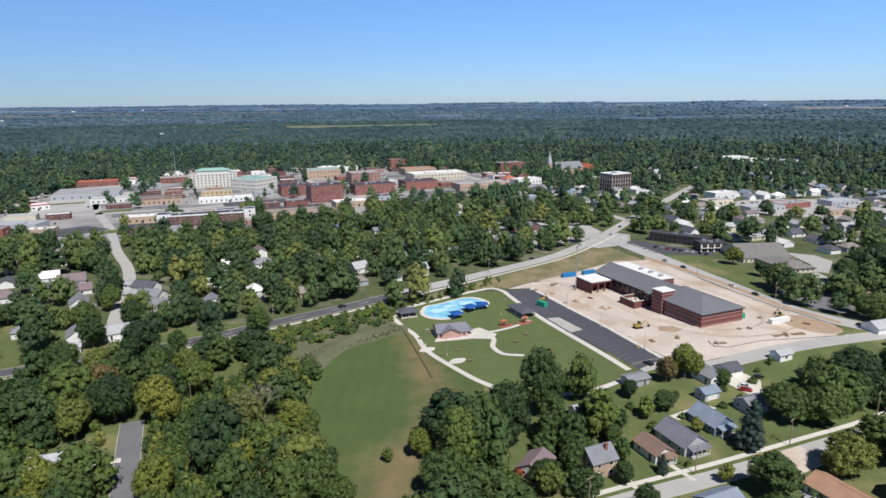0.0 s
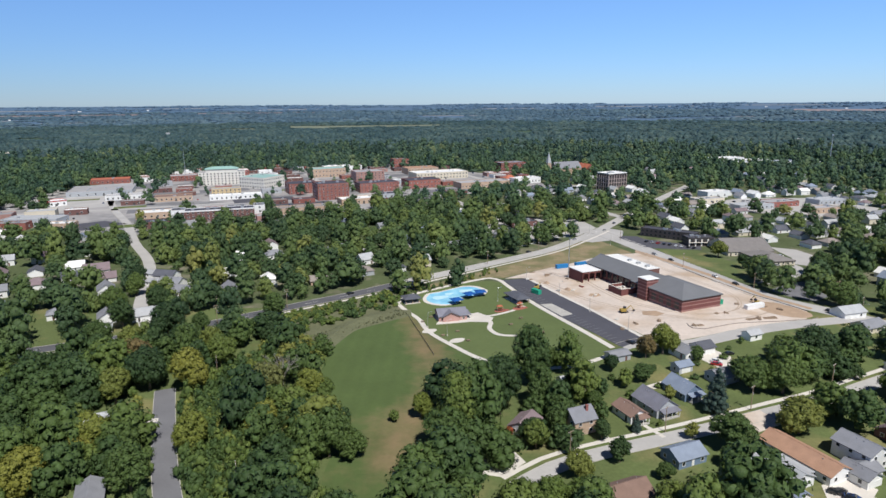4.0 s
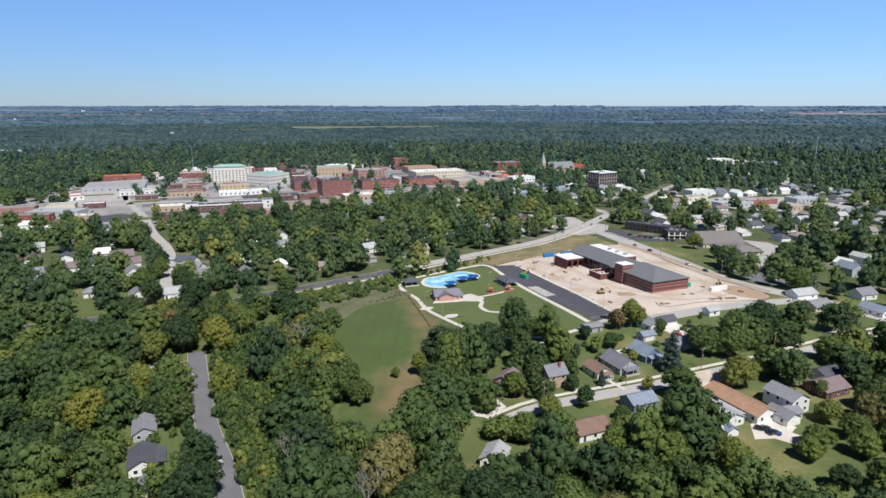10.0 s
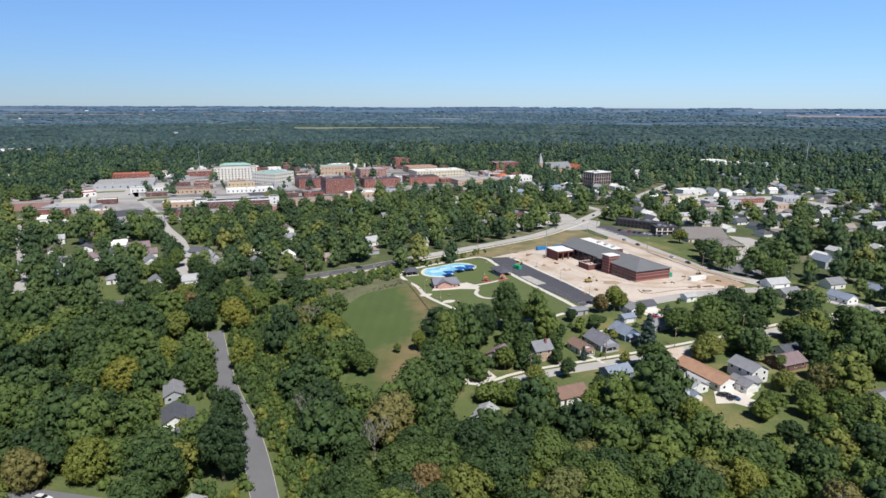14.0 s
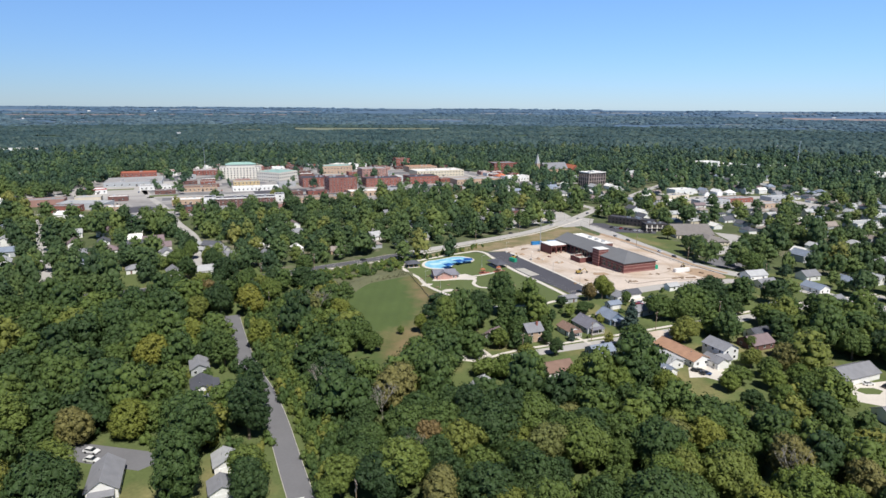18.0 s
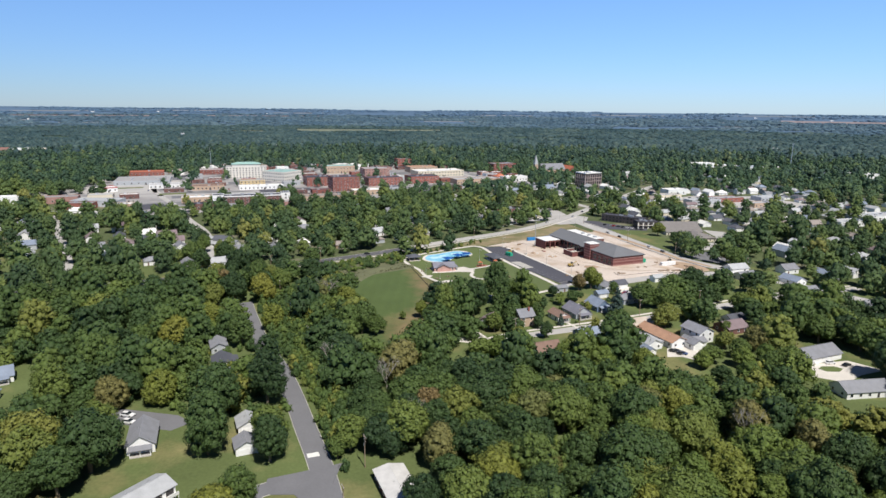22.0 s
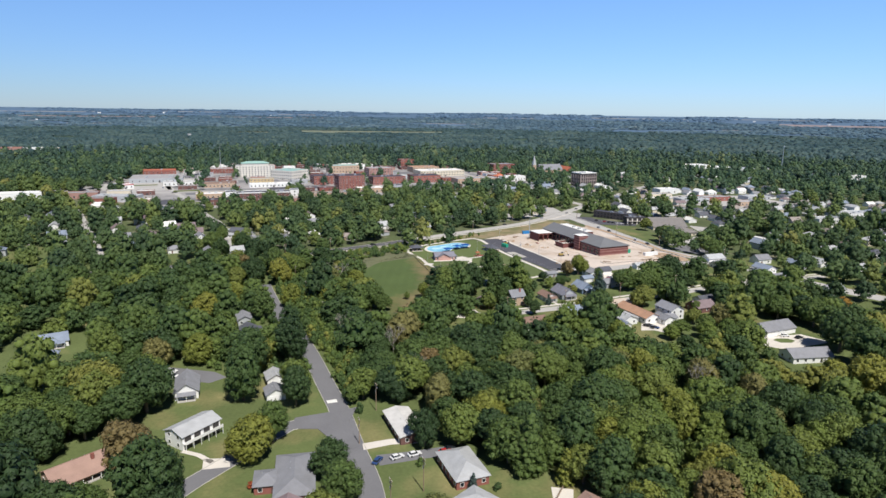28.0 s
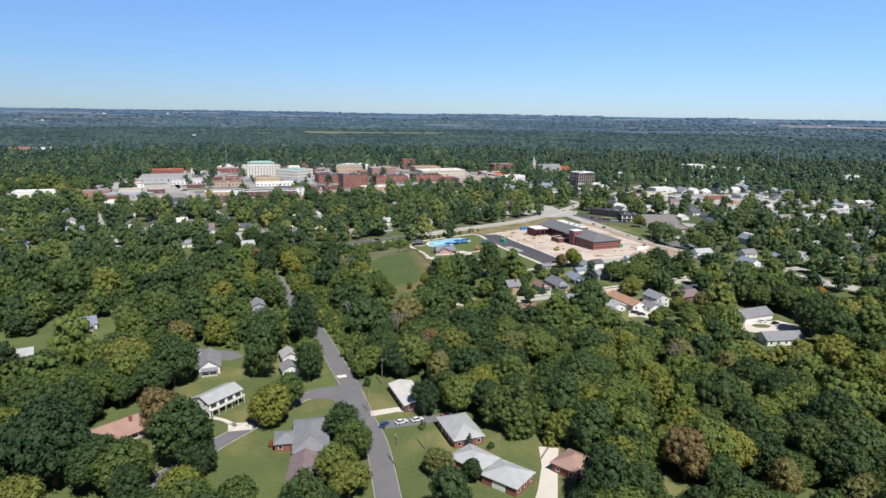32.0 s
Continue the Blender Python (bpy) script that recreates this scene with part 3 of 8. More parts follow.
def commercial(x, y, rz, L, D, h, wall, roof, label, storeys=1, group="", every=4.0, name="commercial_building", category="building", frame="trim", sides="se", wh=1.6, band="", units=2, z=None):
    """A flat-roofed block with a parapet, rows of windows and roof units."""
    rng = random.Random(int(x * 3 + y * 5))
    ob = thing(name, x, y, rz, label, category, group, z=z)
    FOOT.append((x, y, math.hypot(L, D) / 2 + 1))
    part("wall", Shape().box(-L / 2, -D / 2, -2, L / 2, D / 2, h), M[wall], ob)
    part("roof", Shape().box(-L / 2 + 0.3, -D / 2 + 0.3, h, L / 2 - 0.3, D / 2 - 0.3, h + 0.12), M[roof], ob)
    t = 0.3
    def rim(e, z):
        return [(-L / 2 + e, -D / 2 + e, z), (L / 2 - e, -D / 2 + e, z), (L / 2 - e, D / 2 - e, z), (-L / 2 + e, D / 2 - e, z)]
    part("parapet", Shape().nest([rim(-0.03, h - 0.5), rim(-0.03, h + 0.6), rim(t, h + 0.6), rim(t, h + 0.05)]), M[band or wall], ob)
    step = h / storeys
    for k, (turn, length, deep) in {"s": (0, L, D), "e": (90, D, L), "n": (180, L, D), "w": (270, D, L)}.items():
        if k not in sides:
            continue
        for st in range(storeys):
            fit_row(ob, "window", window_mesh(wh, min(step * 0.5, 1.9), frame), max(int(length / every), 1), length, deep / 2, st * step + step * 0.28, turn)
    part("door", door_mesh(2.2, 2.4, "dark_trim"), None, ob, at=pose(L * 0.06, -D / 2, 0.05))
    for i in range(units):
        a, b = rng.uniform(-L * 0.35, L * 0.35), rng.uniform(-D * 0.3, D * 0.3)
        w = rng.uniform(0.9, 1.8)
        part("roof_unit", Shape().box(-w, -w * 0.7, 0, w, w * 0.7, 1.2).box(-w * 0.8, -w * 0.5, 1.2, w * 0.8, w * 0.5, 1.35), M["steel"], ob, at=pose(a, b, h + 0.12))
    return ob

# ---- ground, roads, open areas ----
def axis_steps(lo, hi, step, far):
    out = list(np.arange(lo, hi + step, step))
    s = step
    while out[-1] < far:
        s = min(s * 1.25, 95)
        out.append(out[-1] + s)
    s = step
    while out[0] > -far:
        s = min(s * 1.25, 95)
        out.insert(0, out[0] - s)
    return [min(max(float(a), -far), far) for a in out]


gx, gy = axis_steps(-120, 300, 6, 4700), axis_steps(120, 480, 6, 4700)
land = Shape()
land.v = [(x, y, ground_z(x, y)) for y in gy for x in gx]
nx = len(gx)
land.f = [(j * nx + i, j * nx + i + 1, (j + 1) * nx + i + 1, (j + 1) * nx + i) for j in range(len(gy) - 1) for i in range(nx - 1)]
land.m = []
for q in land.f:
    # the farthest ground slot has the haze in its base colour
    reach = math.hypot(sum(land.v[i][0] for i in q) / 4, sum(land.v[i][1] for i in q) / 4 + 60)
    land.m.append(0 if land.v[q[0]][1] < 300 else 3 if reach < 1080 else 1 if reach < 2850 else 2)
structure("ground", land, [M["grass"], M["wood_floor"], M["hazed_plain"], M["yards"]], "wide ground of lawn and rough grass with dry patches", "ground")

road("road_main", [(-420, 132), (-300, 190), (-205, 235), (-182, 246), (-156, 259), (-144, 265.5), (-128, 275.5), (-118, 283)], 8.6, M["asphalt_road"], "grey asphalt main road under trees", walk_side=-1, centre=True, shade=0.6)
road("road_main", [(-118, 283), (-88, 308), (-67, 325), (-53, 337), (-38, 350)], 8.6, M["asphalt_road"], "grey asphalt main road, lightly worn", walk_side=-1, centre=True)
road("road_main", [(-38, 350), (-20, 364.5), (-3, 377), (40, 412), (70, 440), (100, 480), (122, 512)], 9.6, M["road"], "pale concrete main road at the junction", walk_side=-1, centre=True)
road("road_main", [(122, 512), (165, 585), (230, 690), (300, 800)], 9.6, M["road"], "pale concrete road beyond the junction", shade=0.15)
road("road_east", [(118, 500), (136, 443), (155, 368), (170, 310), (203, 277), (240, 228), (290, 170), (360, 90)], 14.5, M["road"], "pale concrete road past the building site", centre=True)
road("road_site", [(70, 239), (84, 244), (98, 238), (113, 243), (142, 256), (176, 270), (200, 279)], 8.0, M["road"], "pale concrete road along the building site")
road("road_home", [(14, 137), (26, 147), (40, 154), (59, 161), (80, 168.5), (110, 180), (135, 190), (165, 206), (200, 225), (260, 250)], 6.0, M["road"], "pale residential street", walk_side=1, shade=0.7)
road("road_lane", [(-9, -66), (-15.7, -37), (-21.6, -13), (-29.2, 6.3), (-39, 33), (-49.5, 57), (-62, 86), (-73, 108.5), (-86, 131), (-98, 155), (-112, 186), (-118, 200)], 7.4, M["asphalt"], "grey asphalt lane between the trees", shade=1.1)
road("road_branch", [(-50, 23.2), (-55, 20), (-61, 10), (-68, -4), (-73.5, -14), (-84, -38), (-95, -65)], 6.6, M["asphalt"], "grey asphalt side street", shade=0.8)
road("road_north", [(-153, 261), (-166, 282), (-180, 306), (-205, 369), (-227, 411), (-262, 463), (-312, 547), (-362, 620), (-420, 715)], 7.0, M["road"], "pale street that leads to the town", shade=1.0)
road("road_west", [(-232, 214), (-272, 283), (-379, 439), (-420, 500)], 6.5, M["road"], "pale residential street in the west", shade=0.3)
for n, k in enumerate((-330, -210, -90, 30, 150)):
    road("town_street", [(k - 260, 640 + n * 30), (k - 330, 800 + n * 25), (k - 420, 1000 + n * 20)] if n < 2 else [(k + 10, 560), (k - 60, 740), (k - 150, 960)], 9.0, M["road"], "pale street of the town centre", kerb=False, category="street")
road("town_cross", [(-560, 560), (-320, 640), (-100, 735), (120, 790), (330, 870)], 10, M["road"], "pale cross street of the town centre", kerb=False, category="street")

patch("park_lawn", [(-37, 314), (-26, 332), (-6, 346), (18, 358), (27, 345), (36, 318), (60, 256), (67, 234), (45, 224), (20, 222), (8, 229), (-6, 247), (-17, 266), (-24, 287)], M["lawn"], 0.04, "even mown park lawn", "lawn", soft=True)
field = patch("sports_field", [(-63, 240), (-58, 266), (-47, 284), (-34, 292), (-27, 298), (-17, 268), (-6, 249), (6, 231), (8, 222), (-2, 205), (-10, 190), (-14, 176), (-12, 168), (-16, 140), (-26, 118), (-40, 126), (-46, 145), (-41, 165), (-48, 174), (-58, 205)], M["mown"], 0.04, "broad mown field, worn brown along its east edge", "field", soft=True)
TRODDEN = ((-29, 294), (-21, 262), (-14, 240), (-11, 222), (-13, 200), (-20, 180), (-24, 150))
_wear = []
for _v in field.data.vertices:
    _d = min((Vector((*_p, 0)).lerp(Vector((*_q, 0)), k / 6) - Vector((_v.co.x, _v.co.y, 0))).length for _p, _q in zip(TRODDEN, TRODDEN[1:]) for k in range(7))
    _wear.append(math.exp(-((_d / 8.5) ** 2)) * 0.88 + 0.34 * math.exp(-(((_v.co.y - 176) / 9) ** 2)) + (0.22 if _v.co.y < 170 else 0) + 0.5 * math.exp(-((_v.co.x + 21) / 5) ** 2 - ((_v.co.y - 242) / 15) ** 2))
field.data.attributes.new("wear", "FLOAT", "POINT").data.foreach_set("value", _wear)
patch("bank", [(-112, 282), (-86, 305), (-56, 334), (-38, 336), (-34, 318), (-40, 306), (-31, 294), (-47, 287), (-60, 268), (-72, 258), (-95, 262)], M["rough"], 0.04, "rough grassy bank below the main road", "grass", soft=True)
patch("verge", [(-36, 336), (0, 364), (42, 402), (72, 434), (100, 470), (112, 466), (126, 425), (104, 421), (68, 387), (26, 359), (18, 361), (-6, 349)], M["dry"], 0.04, "dry grass verge between road and building site", "grass")
patch("building_site", [(27, 358), (50, 374), (69, 387), (105, 421), (128, 424), (140, 392), (152, 360), (164, 310), (178, 288), (170, 273), (142, 260), (113, 247.5), (98, 242.5), (84, 248), (66, 292), (41, 357)], M["soil"], 0.05, "bare pale soil of a building site with brown patches", "building site")
patch("walk_pad", [(42.7, 306), (49, 305.5), (57, 286), (51.0, 283.5)], M["kerb"], 0.13, "pale concrete pad across the car park", "pavement", open_=False)
patch("car_park", [(25, 355), (40, 356), (66, 292), (82, 246), (70, 238), (50, 283)], M["asphalt_new"], 0.09, "fresh dark asphalt car park", "car park")
patch("church_lawn", [(166, 350), (150, 420), (146, 440), (176, 432), (186, 404), (196, 388), (194, 372), (178, 348)], M["grass"], 0.04, "green lawn before the church", "lawn")
patch("church_car_park", [(178, 343), (199, 370), (227, 392), (227, 374), (206, 356), (185, 342)], M["road"], 0.06, "pale concrete car park before the church hall", "car park")
patch("church_car_park", [(235, 445), (250, 436), (253, 419), (233, 389), (227, 393), (234, 412), (234, 429)], M["road"], 0.05, "pale concrete yard behind the church hall", "car park")
patch("side_car_park", [(178, 327), (201, 348), (213, 349), (206, 334), (207, 318), (193, 307), (182, 315)], M["asphalt"], 0.05, "grey asphalt car park", "car park")
patch("motel_car_park", [(126, 488), (142, 442), (180, 436), (184, 448), (148, 474), (146, 484)], M["asphalt_new"], 0.05, "dark asphalt car park of the motel", "car park")
patch("corner_forecourt", [(56, 470), (96, 486), (108, 506), (96, 530), (60, 520), (44, 500)], M["road"], 0.05, "pale concrete forecourt at the junction", "car park")

patch("dirt_shoulder", [(128, 428), (142, 396), (154, 362), (166, 312), (181, 290), (184, 293), (170, 314), (159, 362), (146, 402), (131, 436)], M["earth"], 0.07, "dug brown earth along the new road edge", "earth", open_=False)
patch("dug_earth", [(152, 296), (160, 300), (168, 302), (172, 295), (177, 285), (178, 279), (167, 272), (159, 277), (152, 282)], M["earth"], 0.08, "dug brown earth at the corner of the site", "earth", open_=False, soft=True)
patch("dug_earth", [(88, 281), (95, 285), (102, 281), (101, 275), (93, 274)], M["earth"], 0.08, "trampled brown earth before the brick wall", "earth", open_=False, soft=True)
patch("dug_earth", [(70, 316), (75, 319), (79, 315), (76, 310), (71, 312)], M["earth"], 0.08, "dug brown earth on the site", "earth", open_=False, soft=True)
OPEN.append([(-60, 240), (-34, 300), (-37, 314), (-26, 332), (-6, 346), (18, 358), (36, 318), (67, 234), (45, 224), (20, 213), (4, 214), (-8, 192), (-12, 178), (-14, 140), (-26, 118), (-38, 128), (-40, 165), (-44, 184), (-55, 207)])
OPEN.append([(-36, 340), (100, 476), (120, 470), (140, 430), (170, 300), (200, 285), (176, 268), (84, 244), (26, 358)])
OPEN.append([(110, 500), (126, 430), (150, 400), (200, 440), (190, 470), (150, 500)])
OPEN.append([(160, 425), (205, 350), (240, 360), (262, 420), (240, 450)])
patch("road_mouth", [(-33, 36), (-46, 30), (-54, 26.5), (-53, 18.5), (-44, 19), (-38, 12), (-34, 4), (-28, 8), (-34, 24)], M["asphalt"], 0.175, "wide asphalt mouth of the side street", "road")
patch("rough_bank", [(-80, 250), (-67, 266), (-49.5, 286), (-34.6, 303), (-27, 297), (-31, 290), (-46, 278), (-58, 262), (-75, 242)], M["rough"], 0.06, "strip of rough grey-green grass along the field", "grass", soft=True)
berm = smooth_line([(-70, 226), (-66, 246), (-60, 268), (-49, 288), (-38, 297), (-28, 299)], 4.0)
bank_shape, bank_rows = Shape(), []
for i, p in enumerate(berm):
    d = (berm[min(i + 1, len(berm) - 1)] - berm[max(i - 1, 0)]).normalized()
    n = Vector((-d.y, d.x, 0))
    k = math.sin(math.pi * min(max(i / (len(berm) - 1), 0.02), 0.98)) ** 0.5
    bank_rows.append([p + n * a for a in (-7, -3, 0, 3, 7)] + [k])
for a, b in zip(bank_rows, bank_rows[1:]):
    for j in range(4):
        hs = (-0.15, 0.75, 1.25, 0.75, -0.15)
        bank_shape.face([(q.x, q.y, ground_z(q.x, q.y) + h * r[5]) for q, h, r in ((a[j + 1], hs[j + 1], a), (b[j + 1], hs[j + 1], b), (b[j], hs[j], b), (a[j], hs[j], a))])
structure("berm", bank_shape, M["rough"], "low curved earth berm with rough grass round the field", "berm")
patch("junction", [(92, 470), (104, 462), (122, 470), (134, 486), (140, 508), (126, 522), (110, 508)], M["road"], 0.055, "broad pale concrete road junction", "junction")
patch("road_shoulder", [(126, 424), (134, 428), (160, 362), (176, 312), (172, 300), (160, 322), (148, 364)], M["soil"], 0.03, "bare pale shoulder between road and site", "road shoulder")

# ---- the new building on its site ----
SITE = pose(110, 278.5, 5.35, 0, 0, 24.3)


def bay_mesh(w, h):
    """A tall bay of dark framing with four panes set back in it."""
    key = ("bay", w, h)
    if key not in SHARED:
        s = Shape()
        xs, zs = (-w / 2, 0, w / 2), (0.5, 0.5 + h * 0.45, 0.5 + h)
        for i in range(2):
            for j in range(2):
                def ring(e, y):
                    return [(xs[i] + e, y, zs[j] + e), (xs[i + 1] - e, y, zs[j] + e), (xs[i + 1] - e, y, zs[j + 1] - e), (xs[i] + e, y, zs[j + 1] - e)]
                s.nest([ring(0, 0), ring(0, -0.1), ring(0.08, -0.1), ring(0.08, -0.03)], 0, 1)
        me = s.mesh("window_bay", [M["dark_trim"], M["glass"]])
        bm = bmesh.new()
        bm.from_mesh(me)
        bmesh.ops.remove_doubles(bm, verts=bm.verts, dist=0.001)
        bm.to_mesh(me)
        bm.free()
        SHARED[key] = me
    return SHARED[key]


def site_building():
    ob = tagged(new("school_building"), "unfinished long brick building with grey roofs and a brick tower", "building")
    ob.matrix_world = SITE
    FOOT.append((105, 310, 45))

    def at(u, v, z=0, turn=0):
        return pose(u, v, z, 0, 0, turn)

    south = part("south_wing", Shape().box(0, 0, -3, 26, 24, 6.0), M["w_maroon"], ob, "banded maroon brick south wing")
    for z in (0.0, 2.3, 4.2):
        part("brick_band", Shape().box(-0.06, -0.06, z - (2 if z == 0 else 0), 26.06, 24.0, z + 0.55), M["w_band"], south, "paler pinkish brick band")
    part("roof", hip_roof(38, 26, 6.0, 4.0, 0.7, 0.3), M["r_slate"], ob, "grey shingled hipped roof", at=at(13, 19, 0, 90))
    part("fascia", Shape().box(-0.8, -0.8, 5.75, 26.8, 24.8, 5.98), M["dark_trim"], ob, "dark roof edge")
    part("north_wing", Shape().box(4, 24, -3, 25, 84, 5.6), M["w_brown"], ob, "dark brick north wing")
    g = gable_roof(60, 21, 5.6, 4.3, 0.7, 0.3)
    part("roof", g, M["r_slate"], ob, "long grey shingled roof", at=at(13.4, 54, 0, 90))
    for i in range(9):
        part("window_bay", bay_mesh(4.2, 3.7), None, ob, at=at(4, 37 + i * 5.1, 0, 270))
    for i in range(10):
        part("pier", Shape().box(3.6, 34.1 + i * 5.1, -3, 4.0, 34.9 + i * 5.1, 5.5), M["w_maroon"], ob)
    for i in range(4):
        part("window_bay", bay_mesh(3.2, 3.5), None, ob, at=at(0, 3.5 + i * 5.6, 0, 270))
    part("tower", Shape().box(-1.6, 24.4, -3, 6.2, 31.4, 10.2), M["w_maroon"], ob, "square maroon brick stair tower")
    for z in (0.9, 2.8, 4.7, 6.6, 8.5):
        part("brick_band", Shape().box(-1.66, 24.34, z, 6.26, 31.46, z + 0.6), M["w_band"], ob, "paler pinkish brick band")
    part("tower_cap", Shape().box(-1.9, 24.1, 10.2, 6.5, 31.7, 10.5), M["trim"], ob, "white tower coping")
    part("tower_roof", Shape().box(-1.4, 24.6, 10.5, 6.0, 31.2, 10.6), M["r_white"], ob, "white flat tower roof")
    part("flat_wing", Shape().box(19, 50, -3, 30, 88, 7.2), M["w_brown"], ob, "low brick rear wing")
    part("flat_roof", Shape().nest([[(18.9, 49.9, 7.2), (30.1, 49.9, 7.2), (30.1, 88.1, 7.2), (18.9, 88.1, 7.2)], [(18.9, 49.9, 7.6), (30.1, 49.9, 7.6), (30.1, 88.1, 7.6), (18.9, 88.1, 7.6)], [(19.3, 50.3, 7.6), (29.7, 50.3, 7.6), (29.7, 87.7, 7.6), (19.3, 87.7, 7.6)], [(19.3, 50.3, 7.4), (29.7, 50.3, 7.4), (29.7, 87.7, 7.4), (19.3, 87.7, 7.4)]]), M["r_white"], ob, "bright white flat roof")
    for i in range(3):
        part("roof_unit", Shape().box(-1.2, -0.9, 0, 1.2, 0.9, 1.0).box(-0.9, -0.6, 1.0, 0.9, 0.6, 1.15), M["steel"], ob, at=at(25, 55 + i * 8, 7.4))
    # the low garage wing with three open bays
    wing = part("garage_wing", Shape().box(-11, 81, -4, 3, 83, 4.4).box(-11, 69, -4, -10.6, 81, 4.4).box(-11, 69, 3.3, 3, 69.4, 4.4).box(-10.6, 75, -4, 3, 75.3, 3.6), M["w_maroon"], ob, "maroon brick garage wing with open bays")
    for i in range(4):
        part("pier", Shape().box(-11 + i * 4.45, 69, -4, -10.3 + i * 4.45, 69.6, 3.3), M["w_maroon"], wing)
    part("wing_roof", Shape().box(-11.3, 68.7, 4.4, 3.2, 83.3, 4.75), M["r_white"], ob, "white flat roof of the garage wing")
    # courtyard walls and steps of raw concrete before the entrance
    part("court_wall", Shape().box(-7, 38, -3, 3, 38.4, 1.9).box(-7, 38.4, -3, -6.6, 49, 1.9).box(-7, 49, -3, 3, 49.4, 1.9), M["w_maroon"], ob, "low maroon brick court wall")
    part("wall_coping", Shape().box(-7.1, 37.9, 1.9, 3, 38.5, 2.05).box(-7.1, 38.5, 1.9, -6.5, 48.9, 2.05).box(-7.1, 48.9, 1.9, 3, 49.5, 2.05), M["concrete"], ob, "pale coping on the court wall")
    part("court_floor", Shape().box(-6.6, 38.4, -3, 3, 49, 0.15), M["concrete"], ob, "raw concrete court floor")
    for i in range(6):
        part("block_stack", Shape().box(-5.8 + (i % 3) * 2.6, 40 + (i // 3) * 4, 0.15, -4.4 + (i % 3) * 2.6, 41.6 + (i // 3) * 4, 1.0 + 0.25 * (i % 2)), M["concrete"], ob, "pale stack of blocks")
    return ob


site_building()


def site_xy(u, v):
    p = SITE @ Vector((u, v, 0))
    return p.x, p.y


# ---- park ----
path("park_path", [(-37, 314), (-31, 302), (-23.4, 288.7), (-17, 268), (-6, 249), (7, 231), (22, 220), (45, 221), (64, 231)], 2.6, "pale concrete path that winds round the park")
path("park_path", [(-37, 315), (-33, 325), (-26, 333), (-6.5, 347), (10, 357), (18, 360), (24, 354), (27, 345), (36, 318), (50, 280), (66, 238)], 2.6, "pale concrete path along the car park")
path("park_path", [(6, 290), (14, 283), (13, 272), (17, 262), (26, 259)], 2.4, "pale concrete path that curls past the lawn")
path("park_path", [(4, 294), (12, 292), (24, 297), (34, 305)], 2.2, "pale concrete path across the lawn")
patch("park_terrace", [(-14, 280), (4, 284), (14, 282), (16, 289), (8, 299), (2, 296), (-12, 292)], M["concrete"], 0.1, "pale concrete terrace round the park house", "terrace")


def outline(cx, cy, rx, ry, turn, lobes, n=28):
    out = []
    for i in range(n):
        a = 2 * math.pi * i / n
        k = 1 + sum(s * math.cos(m * a + p) for m, s, p in lobes)
        px, py = rx * k * math.cos(a), ry * k * math.sin(a)
        c, s = math.cos(radians(turn)), math.sin(radians(turn))
        out.append((cx + c * px - s * py, cy + s * px + c * py))
    return out


POOL = [(-21, 324), (-19, 331), (-12, 335), (-5, 340), (1, 343.5), (8, 342), (13, 335), (11, 329), (6, 327), (1, 326.5), (-1, 322), (-3, 316.5), (-9, 313.5), (-16, 315), (-20, 319)]
POOL = [(p.x, p.y) for p in smooth_line(POOL + POOL[:1], 2.0)[:-1]]
patch("splash_surround", [(-4 + (x + 4) * 1.13, 328 + (y - 328) * 1.13) for x, y in POOL], M["concrete"], 0.10, "pale concrete surround of the splash pool", "terrace")
patch("splash_pool", POOL, M["pool"], 0.16, "light blue splash pool with a wet painted floor", "pool")
for _x, _y, _a, _b in ((-13, 325, 4.5, 3.2), (2, 336, 4.0, 2.6), (-8, 331, 2.6, 1.8)):
    patch("splash_pad", outline(_x, _y, _a, _b, 30, ((2, 0.1, 0.5), (3, 0.12, 0.2)), 20), M["pool_pale"], 0.18, "paler shallow part of the splash pool", "pool", open_=False)
for _x, _y in ((-17.0, 269.5), (-3.2, 255)):
    patch("path_pad", outline(_x, _y, 4.2, 2.8, 40, ((4, 0.05, 0.0),), 16), M["concrete"], 0.10, "small concrete pad beside the park path", "path", open_=False)


def shade_sail(x, y, rz):
    ob = thing("shade_umbrella", x, y, rz, "blue fabric sunshade on a steel post by the pool", "sunshade", "sunshades by the pool")
    part("post", Shape().rod((0, 0, 0), (0, 0, 3.6), 0.09, 0.07), M["steel"], ob)
    s = Shape()
    c = [(-3.3, -3.3, 2.7), (3.3, -3.3, 2.9), (3.3, 3.3, 2.7), (-3.3, 3.3, 2.9)]
    for a, b in zip(c, c[1:] + c[:1]):
        s.face([a, b, (0, 0, 3.9)])
        s.face([(0, 0, 3.85), (b[0], b[1], b[2] - 0.05), (a[0], a[1], a[2] - 0.05)])
    part("canopy", s, M["sail"], ob)


for _x, _y, _r in ((4, 324, 40), (10.5, 327, 10), (-3.5, 314.5, 30)):
    shade_sail(_x, _y, _r)


